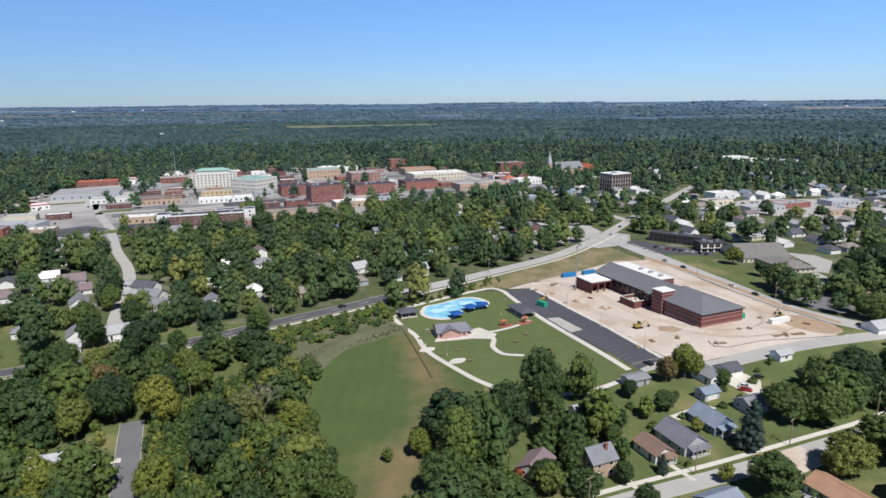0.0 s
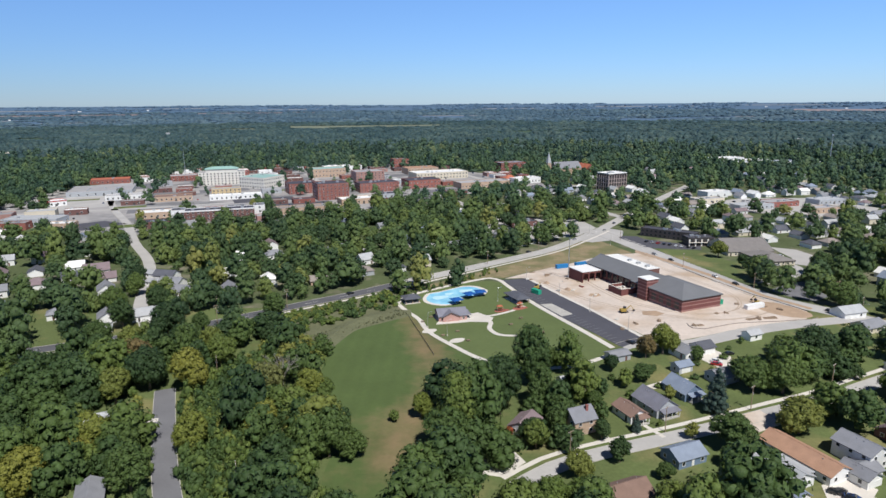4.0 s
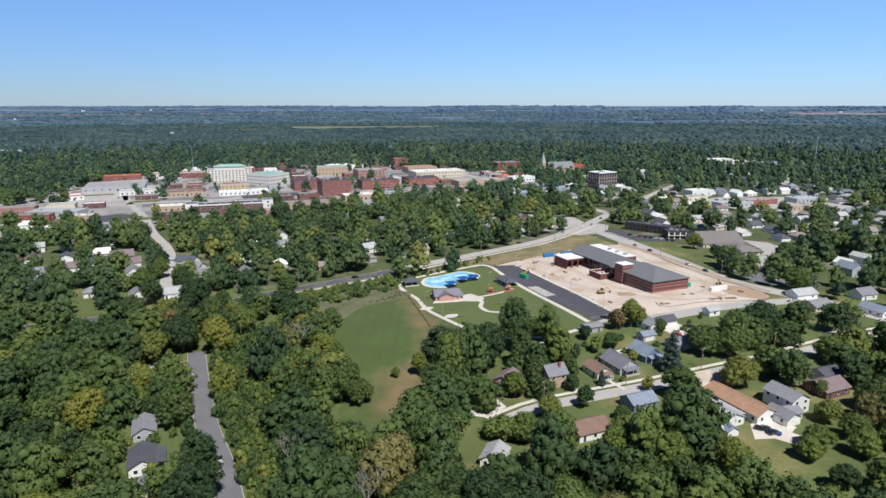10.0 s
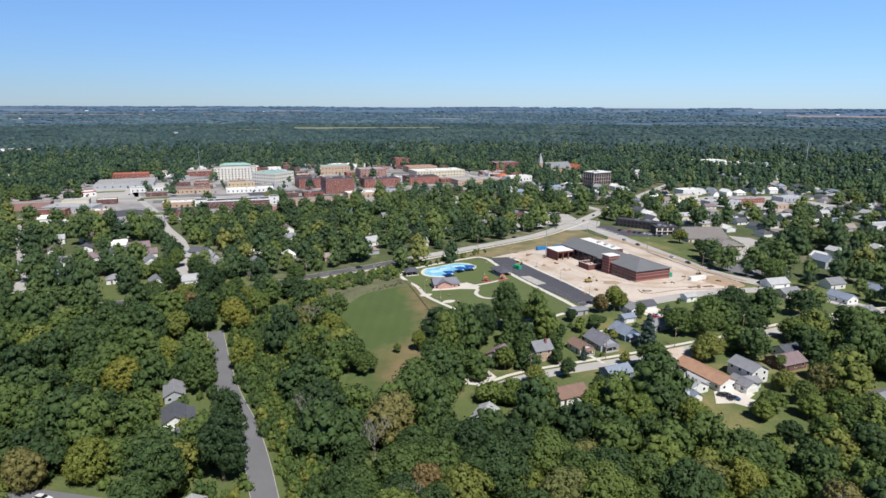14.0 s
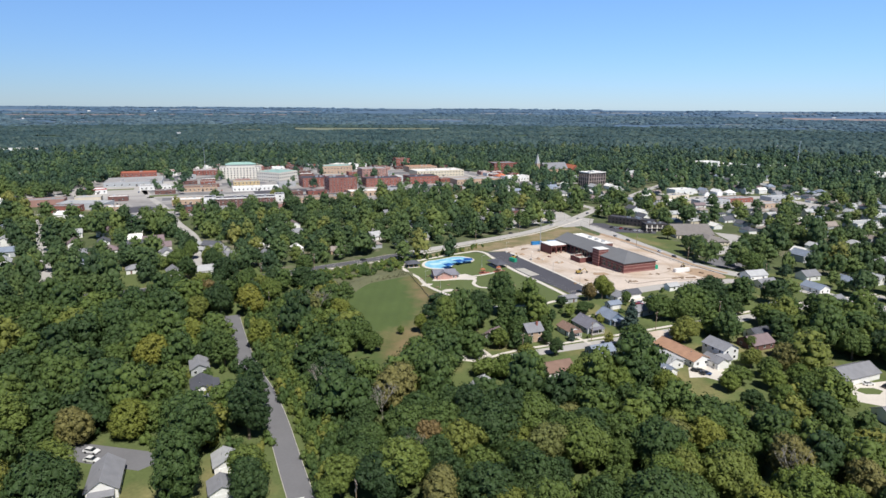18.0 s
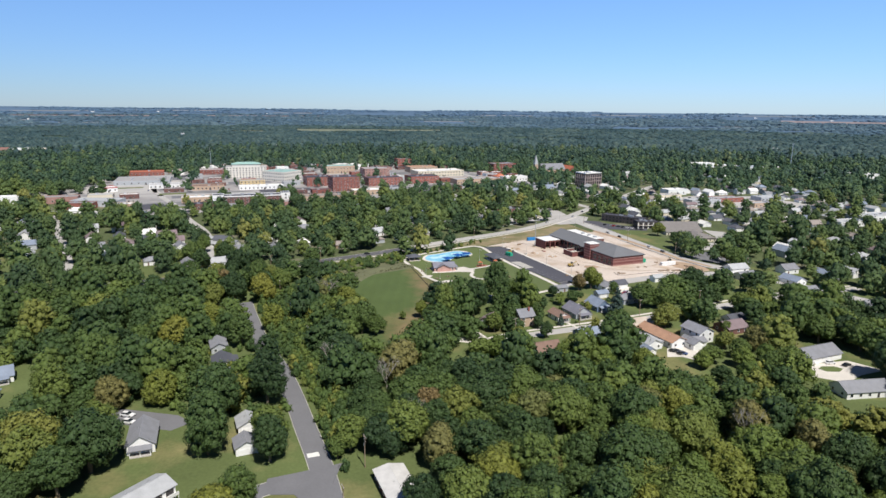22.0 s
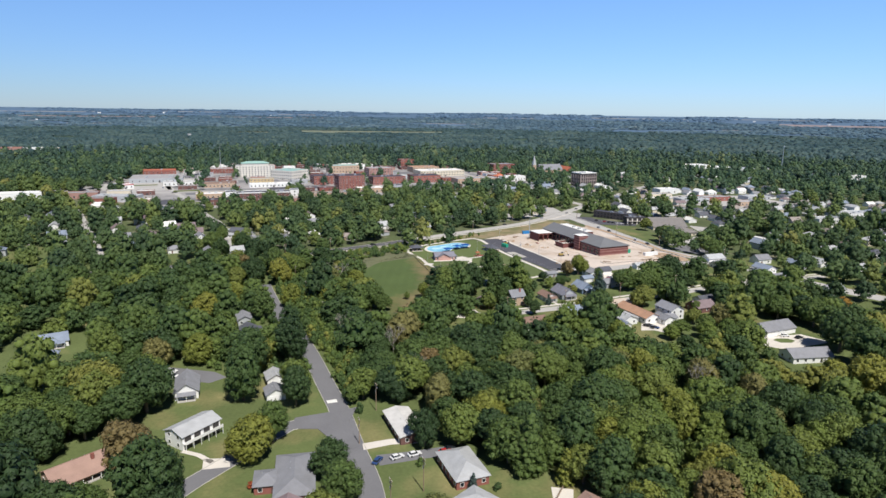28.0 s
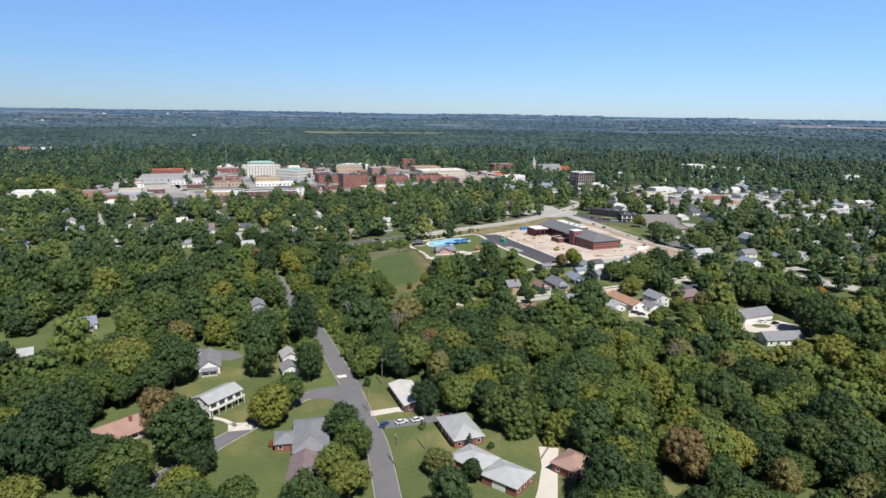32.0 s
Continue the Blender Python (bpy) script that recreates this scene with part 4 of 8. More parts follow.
def pavilion(x, y, rz, L, D, label):
    ob = thing("park_pavilion", x, y, rz, label, "pavilion", "park pavilions")
    FOOT.append((x, y, 7))
    part("floor", Shape().box(-L / 2, -D / 2, -0.6, L / 2, D / 2, 0.15), M["concrete"], ob)
    for i in (-1, 1):
        for j in (-1, 0, 1):
            part("post", Shape().box(-0.15, -0.15, 0.15, 0.15, 0.15, 2.7).box(-0.3, -0.3, 0.15, 0.3, 0.3, 0.9), M["w_tan"], ob, at=pose(j * (L / 2 - 0.6), i * (D / 2 - 0.6), 0))
    part("roof", hip_roof(L, D, 2.7, 1.9, 0.6, 0.18), M["r_dark"], ob, "dark hipped shingle roof")
    for k in (-1, 1):
        part("picnic_table", Shape().box(-0.9, -0.4, 0.85, 0.9, 0.4, 0.92).box(-0.9, -0.85, 0.58, 0.9, -0.6, 0.64).box(-0.9, 0.6, 0.58, 0.9, 0.85, 0.64).box(-0.6, -0.8, 0.15, -0.5, 0.8, 0.6).box(0.5, -0.8, 0.15, 0.6, 0.8, 0.6), M["wood"], ob, at=pose(k * L / 4, 0, 0))


pavilion(-29.5, 317.5, 22, 9, 7.5, "small open pavilion with a dark hipped roof on stone piers")
pavilion(31, 316, -66, 15, 8, "long open pavilion with a dark hipped roof on stone piers")
_w = house(-6.5, 291.5, 13, 15, 11, "r_mist", "w_pink", "low park house with a slate-mauve roof and a front gable", h=3.0, rise=2.5, name="park_house", porch="e", category="park house")
part("front_gable", walls(6.5, 8.6, 3.0, 2.1), M["w_pink"], _w, "pinkish gable wall towards the lawn", at=pose(-1.2, -3.2, 0, 0, 0, 90))
part("gable_roof", gable_roof(7.0, 9.2, 3.02, 2.2, 0.45), M["r_mist"], _w, at=pose(-1.2, -3.2, 0, 0, 0, 90))
part("plinth", Shape().box(-8.2, -7.6, -0.6, 9.0, 5.8, 0.12), M["concrete"], _w, "pale concrete plinth")
for _x, _y in ((21, 300), (31, 302)):
    patch("mulch_bed", outline(_x, _y, 4.2, 2.6, 10, ((3, 0.1, 0.0),), 14), M["mulch"], 0.12, "red mulch play bed", "flower bed", False)


def play_frame(x, y, rz):
    ob = thing("play_frame", x, y, rz, "red and tan climbing frame on mulch", "play equipment")
    for i in (-1, 1):
        for j in (-1, 1):
            part("post", Shape().rod((i * 1.5, j * 1.0, 0), (i * 1.5, j * 1.0, 2.6), 0.08, 0.08, 6), M["w_tan"], ob)
    part("deck", Shape().box(-1.5, -1, 1.2, 1.5, 1, 1.3), M["rust_wood"], ob)
    part("canopy", hip_roof(3, 2, 2.6, 0.8, 0.2, 0.08), M["rust_wood"], ob)
    part("slide", Shape().loft([(1.5, -0.3, 1.25), (1.5, 0.3, 1.25), (3.8, 0.3, 0.15), (3.8, -0.3, 0.15)], [(1.5, -0.3, 1.35), (1.5, 0.3, 1.35), (3.8, 0.3, 0.25), (3.8, -0.3, 0.25)]), M["car_red"], ob)


play_frame(20, 300, 10)
play_frame(31, 303, 60)

# ---- the site's plant and clutter ----


def container(x, y, rz, L, mat, label, name="container"):
    ob = thing(name, x, y, rz, label, "container")
    s = Shape().box(-L / 2, -1.2, 0.15, L / 2, 1.2, 2.6)
    for i in range(int(L / 0.6)):
        a = -L / 2 + 0.3 + i * 0.6
        s.box(a, -1.26, 0.2, a + 0.25, -1.2, 2.5).box(a, 1.2, 0.2, a + 0.25, 1.26, 2.5)
    part("body", s, mat, ob)
    part("skid", Shape().box(-L / 2, -1, -0.1, L / 2, -0.8, 0.15).box(-L / 2, 0.8, -0.1, L / 2, 1, 0.15), M["dark_trim"], ob)
    return ob


container(66.5, 378, 20, 9, M["blue_sheet"], "blue steel waste container on bare soil")
container(80, 384, 25, 9, M["blue_sheet"], "blue steel waste container on bare soil")
container(*site_xy(28, 3), 20, 4, M["green_sheet"], "green-wrapped stack beside the brick wall")
container(*site_xy(40, -9), 24, 12, M["w_white"], "long white site trailer", "site_trailer")
container(*site_xy(-42, 70), 125, 6, M["green_sheet"], "green covered container on bare soil")


def excavator(x, y, rz, label):
    ob = thing("excavator", x, y, rz, label, "excavator", "site machines")
    for k in (-1, 1):
        part("track", Shape().loft([(-1.8, k * 1.1 - 0.25, 0.1), (1.8, k * 1.1 - 0.25, 0.1), (2.1, k * 1.1 - 0.25, 0.5), (1.8, k * 1.1 - 0.25, 0.9), (-1.8, k * 1.1 - 0.25, 0.9), (-2.1, k * 1.1 - 0.25, 0.5)], [(-1.8, k * 1.1 + 0.25, 0.1), (1.8, k * 1.1 + 0.25, 0.1), (2.1, k * 1.1 + 0.25, 0.5), (1.8, k * 1.1 + 0.25, 0.9), (-1.8, k * 1.1 + 0.25, 0.9), (-2.1, k * 1.1 + 0.25, 0.5)]), M["rubber"], ob)
    part("body", Shape().box(-2.0, -1.2, 0.9, 0.8, 1.2, 2.0), M["yellow"], ob)
    part("cab", Shape().box(0.0, 0.1, 2.0, 1.3, 1.2, 3.0), [M["glass"]], ob)
    part("boom", Shape().rod((0.9, -0.3, 1.7), (3.4, -0.3, 3.8), 0.25, 0.2, 4).rod((3.4, -0.3, 3.8), (5.2, -0.3, 1.4), 0.2, 0.15, 4), M["yellow"], ob)
    part("bucket", Shape().box(4.8, -0.8, 0.7, 5.6, 0.2, 1.4), M["dark_trim"], ob)


excavator(*site_xy(-38, 76), 60, "yellow excavator on bare soil")
excavator(82.4, 283, 10, "yellow excavator at rest on the site")
excavator(*site_xy(48, -4), 100, "yellow excavator beside the site trailer")
for _i in range(34):
    _r = random.Random(_i)
    _u, _v = _r.uniform(-40, 55), _r.uniform(-16, 100)
    if -13 < _u < 37 and -3 < _v < 90:
        continue
    _x, _y = site_xy(_u, _v)
    if 66 < _y < 246 or _x > 172:
        continue
    _ob = thing("material_pile", _x, _y, _r.uniform(0, 180), _r.choice(["stack of timber and blocks on bare soil", "heap of brown earth on the site", "bundle of pipes on the site"]), "material pile", "site materials")
    if "earth" in _ob["label"]:
        part("mound", Shape().loft([(3 * math.cos(a) * _r.uniform(0.8, 1.2), 2 * math.sin(a) * _r.uniform(0.8, 1.2), -0.3) for a in np.arange(0, 6.28, 0.7)], [(0.5 * math.cos(a), 0.4 * math.sin(a), _r.uniform(0.8, 1.3)) for a in np.arange(0, 6.28, 0.7)]), M["earth"], _ob)
    else:
        _m = M[_r.choice(["wood", "concrete", "w_red"])]
        for _k in range(4):
            part("bundle", Shape().box(-1.6, -0.8 + _k * 0.42, 0, 1.6 - 0.3 * (_k % 2), -0.46 + _k * 0.42, _r.uniform(0.3, 0.9)), _m, _ob)



def silt_fence(line):
    """A low cloth fence on stakes, along the edge of the site."""
    pts = smooth_line(line, 3.0)
    ob = thing("silt_fence", pts[0].x, pts[0].y, 0, "low brown cloth silt fence along the bare soil", "silt fence", z=0.0)
    part("cloth", ribbon(pts, 0.05, -0.05, -0.1, 0.4), M["r_taupe"], ob, at=pose(-pts[0].x, -pts[0].y, 0))
    stake = Shape().rod((0, 0, -0.3), (0, 0, 0.7), 0.05, 0.05, 6)
    for p in pts[::2]:
        part("stake", stake, M["wood"], ob, at=pose(p.x - pts[0].x, p.y - pts[0].y, ground_z(p.x, p.y)))


silt_fence([(107, 262), (107.5, 256), (112.6, 254.6), (121.4, 258), (131.4, 261.8), (142.3, 264), (153.7, 266.7), (164, 270), (172, 272.6), (177.5, 276.5)])
silt_fence([(178, 285), (173, 296), (167.6, 306), (163, 313.5), (158, 330), (152, 352), (146, 378)])
for _x, _y, _a, _l in ((140.4, 268.4, 20, 6.0), (144.9, 270, 75, 5.0), (150.8, 271, 10, 7.0), (126.9, 276.6, 40, 2.4), (132, 277.4, 80, 2.8), (144.4, 293.4, 0, 2.2), (157.6, 290.7, 30, 2.6), (112.4, 259.6, 15, 3.0), (109.6, 259.6, 70, 2.6), (42.7, 352, 30, 2.4), (65, 348, 60, 4.0), (55, 361.3, 10, 5.0), (46, 369, 30, 3.6), (70, 340, 20, 2.4)):
    _r = random.Random(int(_x * 7 + _y))
    _ob = thing("timber_stack", _x, _y, _a, "loose stack of weathered boards on bare soil", "timber stack", "site materials")
    for _k in range(5):
        part("board", Shape().box(-_l / 2, -0.16, 0, _l / 2, 0.16, 0.28), M["wood"], _ob, at=pose(_r.uniform(-0.4, 0.4), -0.9 + 0.42 * _k, _r.choice((0, 0, 0.28)), 0, 0, _r.uniform(-9, 9)))
# wheel tracks that cross the soil
for _pts in ([(36, 362), (52, 340), (66, 312), (84, 290), (110, 270), (132, 268), (156, 282), (166, 300)], [(50, 372), (70, 350), (80, 322), (92, 296), (116, 276), (140, 284), (150, 312), (140, 350), (128, 400)]):
    for _o in (-1.0, 1.0):
        structure("wheel_track", ribbon(smooth_line([(x + _o, y + _o * 0.6) for x, y in _pts], 4.0), -0.35, 0.35, 0.062, 0.064), M["track"], "pressed brown wheel track across the soil", "wheel track")

# ---- houses near the flight ----
G = "houses among the trees"
house(20, 170, 60, 10, 8, "r_purple", "w_grey", "small grey house with a mauve roof under trees", group=G)
house(38, 170, 24, 8.5, 8, "r_grey", "w_tan", "two-storey tan brick house with a grey gabled roof", h=5.4, rise=3.0, storeys=2, group=G, chimney=True)
house(57.5, 178.5, 114, 10, 7, "r_brown", "w_white", "white cottage with a brown roof", group=G, porch="w")
house(68, 184, 114, 13, 9.5, "r_mist", "w_grey", "wide bungalow with a slate-mauve roof and white front porch", group=G, porch="w", rise=3.2, h=3.0)
house(81.5, 194.5, 114, 11.5, 8.5, "r_blue", "w_blue", "blue bungalow with a blue-grey roof", group=G, rise=3.0, porch="w")
house(87.5, 213, 24, 7, 5, "r_blue", "w_grey", "small grey garage with a blue-grey roof", group=G, garage="s", name="garage", category="garage")
house(93.5, 227, 114, 10, 8, "r_grey", "w_white", "white cottage with a grey roof", group=G)
house(102, 230, 24, 8, 7, "r_dark", "w_white", "white garage with a dark roof", garage="s", name="garage", category="garage")
house(100, 204, 24, 10, 8, "r_grey", "w_grey", "low grey house behind a spruce", group=G)
house(129, 243, 24, 7, 5, "r_pale", "w_white", "small white shed on a lawn", name="shed", category="shed", plain=True)
house(65, 226, 24, 9, 6, "r_grey", "w_grey", "low grey shed with a shallow roof", name="shed", category="shed", rise=0.9)
house(67, 151.5, 24, 11, 8, "r_blue", "w_blue", "blue house with a pale blue-grey roof", group=G)
house(103, 150, 115, 24, 9.5, "r_orange", "w_white", "long low house with a tan-orange roof and white gable", group=G, rise=2.2, h=3.0)
house(92.5, 143, 115, 15, 9, "r_pale", "w_white", "low house with a pale grey roof and a back deck", group=G, porch="s", rise=2.0)
house(91, 132.5, 24, 4, 3, "r_pale", "w_grey", "small garden shed with a pale roof", name="shed", category="shed", h=2.0)
house(120.5, 151, 115, 12, 9, "r_grey", "w_white", "two-storey white house with a grey roof", group=G, h=5.2, storeys=2, rise=2.3)
house(114.5, 141, 115, 9, 6.5, "r_grey", "w_white", "white garage with a grey roof", garage="w", name="garage", category="garage")
house(142, 163, 24, 13, 10, "r_purple", "w_brown", "brown house with a mauve-brown roof", group=G)
house(148, 174, 24, 10, 8, "r_dark", "w_white", "white-gabled house with a dark roof", group=G)
house(176, 214, 24, 9, 8, "r_pale", "w_white", "small white house with a pale roof", group=G)
house(44, 131.5, 24, 12.5, 9, "r_brown", "w_white", "white house with a brown roof", group=G, rise=2.6)
house(11.5, 114, 70, 9, 7, "r_pale", "w_white", "small white house deep among trees", group=G)
house(40, 203, 24, 7, 6, "r_pale", "w_white", "small white house behind tall trees", group=G)
house(-128, 171, 20, 12, 8, "r_pale", "w_white", "white house with a pale roof beside the lane", group=G)
house(-134, 156, 110, 8, 6, "r_brown", "w_white", "white garage with a brown roof", garage="e", name="garage", category="garage")
house(-107, 129, 115, 11, 7, "r_grey", "w_grey", "small grey-roofed house beside the lane", group=G)
house(-98, 109.5, 115, 12, 8, "r_dark", "w_white", "white house with a dark grey roof beside the lane", group=G, porch="s")
house(-89, 95, 115, 8, 6, "r_grey", "w_white", "white garage with a grey roof", garage="s", name="garage", category="garage")
for _i, (_x, _y) in enumerate(((-198, 364), (-186, 344), (-172, 323))):
    house(_x, _y, -20, 17, 8, "r_pale" if _i < 2 else "r_grey", "w_white", "long low mobile home with a pale roof", h=2.6, rise=1.0, name="mobile_home", category="mobile home", group="mobile homes in a row")
house(-241, 371, 30, 15, 12, "r_purple", "w_white", "large white house with a mauve roof and gables", group=G, rise=3.6, h=3.4)
house(-280, 420, 30, 12, 10, "r_pale", "w_white", "white house with a pale roof", group=G)
house(-200, 316, 120, 12, 8, "r_grey", "w_grey", "grey house near the main road", group=G)
house(-176, 264, 24, 5, 5, "r_pale", "w_white", "small white shed by the main road", name="shed", category="shed")
house(-247, 283, 25, 12, 9, "r_blue", "w_white", "white house with a dark blue-grey roof", group=G)
house(-13.8, 20.5, 113, 20, 9, "r_chalk", "w_brown", "low brick house with a chalky worn flat-pitched roof", group=G, rise=1.0, h=2.9)
house(6.4, -5.3, 112, 17, 10.5, "r_pale", "w_red", "low red brick house with a pale grey hipped roof", kind="hip", group=G, rise=2.6)
house(11, -25, -41, 12, 10, "r_pale", "w_red", "brick house with a pale blue-grey hipped roof", kind="hip", group=G, rise=2.2)
house(21, -33.5, -35, 12, 10.5, "r_pale", "w_red", "brick garage wing with a pale blue-grey hipped roof", kind="hip", group=G, rise=2.3, garage="s")
house(42, -25.5, 50, 10.5, 9, "r_rose", "w_red", "brick house with a rose-brown hipped roof beside a pale drive", kind="hip", group=G, rise=2.2)
house(-43.6, -13.5, 103, 22, 11, "r_grey", "w_red", "red brick house with a broad grey roof", group=G, rise=2.2, kind="hip")
house(-51.4, -15.6, 13, 7, 8, "r_grey", "w_red", "red brick side wing with a grey roof", group=G, rise=1.6, h=2.7, kind="hip")
house(-40.6, -37, 98, 21, 8.5, "r_purple", "w_red", "brick wing house with a mauve-brown roof", group=G, rise=2.2)
_w = house(-84.5, 11, 60, 15, 9, "r_pale", "w_white", "two-storey white house with long balcony and pale roof", group=G, h=5.0, storeys=2, rise=1.6)
part("balcony_floor", Shape().box(-7.5, -6.1, 2.55, 7.5, -4.5, 2.75), M["trim"], _w)
part("balcony_rail", Shape().box(-7.5, -6.1, 2.75, 7.5, -6.02, 3.65), M["trim"], _w, "solid white balcony rail")
for _i in range(6):
    part("balcony_post", Shape().box(-0.08, -0.08, 0, 0.08, 0.08, 2.55), M["trim"], _w, at=pose(-7.3 + _i * 2.92, -5.95, 0))
for _i in range(4):
    part("balcony_door", door_mesh(2.4, 2.05, "dark_trim"), None, _w, at=pose(-5.5 + _i * 3.7, -4.56, 2.8))
    part("ground_door", door_mesh(2.8, 2.2, "dark_trim"), None, _w, at=pose(-5.5 + _i * 3.7, -4.56, 0.1))
house(-110, -12.5, 52, 17, 9.5, "r_rose", "w_tan", "tan brick house with a rose-brown roof and chimney", group=G, chimney=True, rise=2.4, porch="s")
house(-101.5, 46, 111, 15, 8.5, "r_grey", "w_white", "white house with a grey roof below tall trees", group=G, rise=3.0, h=3.2, porch="w")
house(-70, 57, 115, 8, 7, "r_pale", "w_white", "white garage with a pale roof", garage="w", name="garage", category="garage")
house(-66, 43, 115, 7, 7, "r_grey", "w_white", "white garage with a grey roof", garage="w", name="garage", category="garage")
house(-184.5, 91, 35, 13, 10, "r_blue", "w_white", "white house with a blue-grey roof and a front porch", group=G, porch="s")
house(-176, 70.5, 20, 12, 10, "r_blue", "w_white", "white house with a blue hipped roof", kind="hip", group=G)
house(-187, 49.5, 30, 10, 8, "r_pale", "w_white", "small white house with a pale roof", group=G)
house(167, 131, 24, 20, 11, "r_grey", "w_white", "white house with double garage and grey roof", garage="s", group=G)
house(165, 95, 10, 20, 10, "r_grey", "w_white", "low house with a grey roof", group=G)
house(220, 172, 24, 12, 9, "r_dark", "w_white", "white house with a dark roof", group=G)
house(193, 262, 24, 13, 9, "r_grey", "w_cream", "cream house with a grey roof by the east road", group=G)
house(222, 258, 114, 13, 9, "r_blue", "w_white", "white house with a blue-grey roof", group=G)
house(218, 232, 24, 11, 9, "r_grey", "w_white", "white gabled house among trees", group=G)
house(-88, 349, 20, 13, 9, "r_taupe", "w_tan", "low tan house with a porch beside the main road", group=G, porch="s")
house(-67, 398, 40, 10, 9, "r_pale", "w_white", "white gabled house among trees", group=G, h=3.6, rise=3.4)
house(-49, 442, 30, 9, 8, "r_pale", "w_white", "tall white house among trees", group=G, h=4.5, storeys=2, rise=3)
house(36, 474, 120, 18, 12, "r_grey", "w_white", "large white house with grey gables near the junction", group=G, h=4.2, rise=4.2)
house(-18, 472, 30, 8, 7, "r_red", "w_tan", "small house with a rusty red roof", group=G)
commercial(56, 533, 15, 24, 14, 4, "w_brown", "r_tar", "low dark flat-roofed shop", every=5)
house(92, 508, 20, 16, 10, "r_blue", "w_cream", "low shop with a blue-grey roof at the junction", group=G)

# ---- east side: motel, church ----
commercial(170, 479, -37.6, 44, 11, 6.4, "w_black", "r_tar", "long two-storey near-black motel block with pale piers", storeys=2, every=3.6, band="dark_trim", name="motel", category="motel", sides="sew", wh=1.8, units=6, frame="dark_trim")
_m = commercial(184, 454, 4, 21, 12, 6.2, "w_black", "r_tar", "front block of the near-black two-storey motel", storeys=2, every=3.6, band="dark_trim", name="motel", category="motel", sides="sew", wh=1.8, units=4, frame="dark_trim")
for _i in range(5):
    part("pier", Shape().box(-0.55, -0.25, 0, 0.55, 0, 5.6), M["w_stone"], _m, "pale pier between the windows", at=pose(-9.6 + _i * 4.8, -6, 0))
part("gallery", Shape().box(-10.4, -1.3, 2.9, 10.4, 0, 3.1), M["concrete"], _m, "pale upper gallery floor", at=pose(0, -6, 0))
house(207, 434, 3, 33, 34, "r_church", "w_cream", "wide church with a tall grey-brown shingle roof", h=3.2, rise=6.4, name="church", category="church")
_w = house(212.5, 404, 101, 30, 21, "r_church", "w_cream", "low church hall with a grey-brown hipped roof", kind="hip", h=3.0, rise=3.2, name="church_hall", category="church hall")
part("dark_fascia", Shape().box(-15.4, -10.9, 2.45, 15.4, 10.9, 2.98), M["dark_trim"], _w, "broad dark roof edge")
house(214, 327, 30, 14, 10, "r_brown", "w_red", "low red brick house beside the car park", group=G)

# ---- town centre ----
T = "buildings of the town centre"
_w = commercial(-326, 836, 18, 60, 26, 17, "w_stone", "r_flat", "large white stone hotel block with a green upper storey", storeys=5, every=4.4, group=T, sides="swe", units=6, name="hotel")
part("attic", Shape().box(-21, -8, 17, 21, 8, 21), M["w_stone"], _w)
part("attic_roof", hip_roof(43, 17, 21, 3.0, 0.6), M["r_green"], _w, "verdigris hipped attic roof")
commercial(-262, 806, -25, 42, 40, 14, "w_stone", "r_green", "white stone block with a verdigris roof and tall windows", storeys=3, every=4.2, group=T, sides="swe", units=3, name="town_hall")
commercial(-286, 738, 22, 34, 16, 7, "w_yellow", "r_flat", "low yellow brick town block", storeys=2, every=4.5, group=T, sides="se")
commercial(-262, 702, 22, 58, 16, 4.5, "w_white", "r_white", "long low white-roofed shop row", every=5, group=T)
commercial(-232, 566, 20, 66, 17, 10.5, "w_brown", "r_tar", "long brown three-storey block with white bands", storeys=3, every=4.2, group=T, sides="sew", band="trim", units=5)
commercial(-266, 556, 20, 12, 16, 11.5, "w_white", "r_tar", "white stair block of the brown building", storeys=3, every=8, group=T)
commercial(-198, 585, 20, 10, 14, 11.5, "w_white", "r_tar", "white stair block of the brown building", storeys=3, every=8, group=T)
commercial(-150, 702, 24, 36, 30, 18, "w_red", "r_tar", "tall red brick block with rows of windows", storeys=5, every=4.2, group=T, sides="swe", units=5)
commercial(-196, 752, 24, 36, 32, 12, "w_red", "r_tar", "red brick block with a black roof", storeys=4, every=4.6, group=T, sides="swe", units=3)
commercial(-104, 764, 24, 50, 28, 11, "w_red", "r_tar", "long red brick block with a dark roof", storeys=3, every=4.5, group=T, sides="swe", units=5)
commercial(-128, 856, 24, 40, 30, 15, "w_rose", "r_flat", "rose brick department block", storeys=4, every=5, group=T, sides="swe", units=4)
commercial(-112, 668, 24, 44, 22, 5.5, "w_tan", "r_white", "tan shop with a white roof", every=5, group=T)
commercial(-160, 608, 22, 62, 20, 5.5, "w_tan", "r_taupe", "long tan block with a taupe roof", every=5, group=T)
commercial(-50, 800, 24, 44, 30, 10, "w_red", "r_tar", "square red brick block with a dark roof", storeys=2, every=4.5, group=T, sides="swe")
commercial(30, 800, 24, 70, 26, 7, "w_tan", "r_flat", "row of shops with grey roofs", storeys=1, every=4.5, group=T, units=5)
commercial(-98, 1030, 24, 26, 22, 16, "w_red", "r_brown", "tall square red brick hall", storeys=3, every=5, group=T)
commercial(-200, 925, 24, 52, 30, 12, "w_tan", "r_green", "tan block with a teal metal roof", storeys=2, every=5, group=T)
commercial(-190, 1000, 24, 60, 28, 8, "w_white", "r_white", "long low white block", every=6, group=T)
commercial(-30, 900, 24, 80, 36, 9, "w_cream", "r_white", "wide shop block with a pale roof", storeys=2, every=5, group=T, units=6)
commercial(-60, 960, 24, 50, 30, 9, "w_tan", "r_orange", "shop block with a tan roof", storeys=2, every=5, group=T)
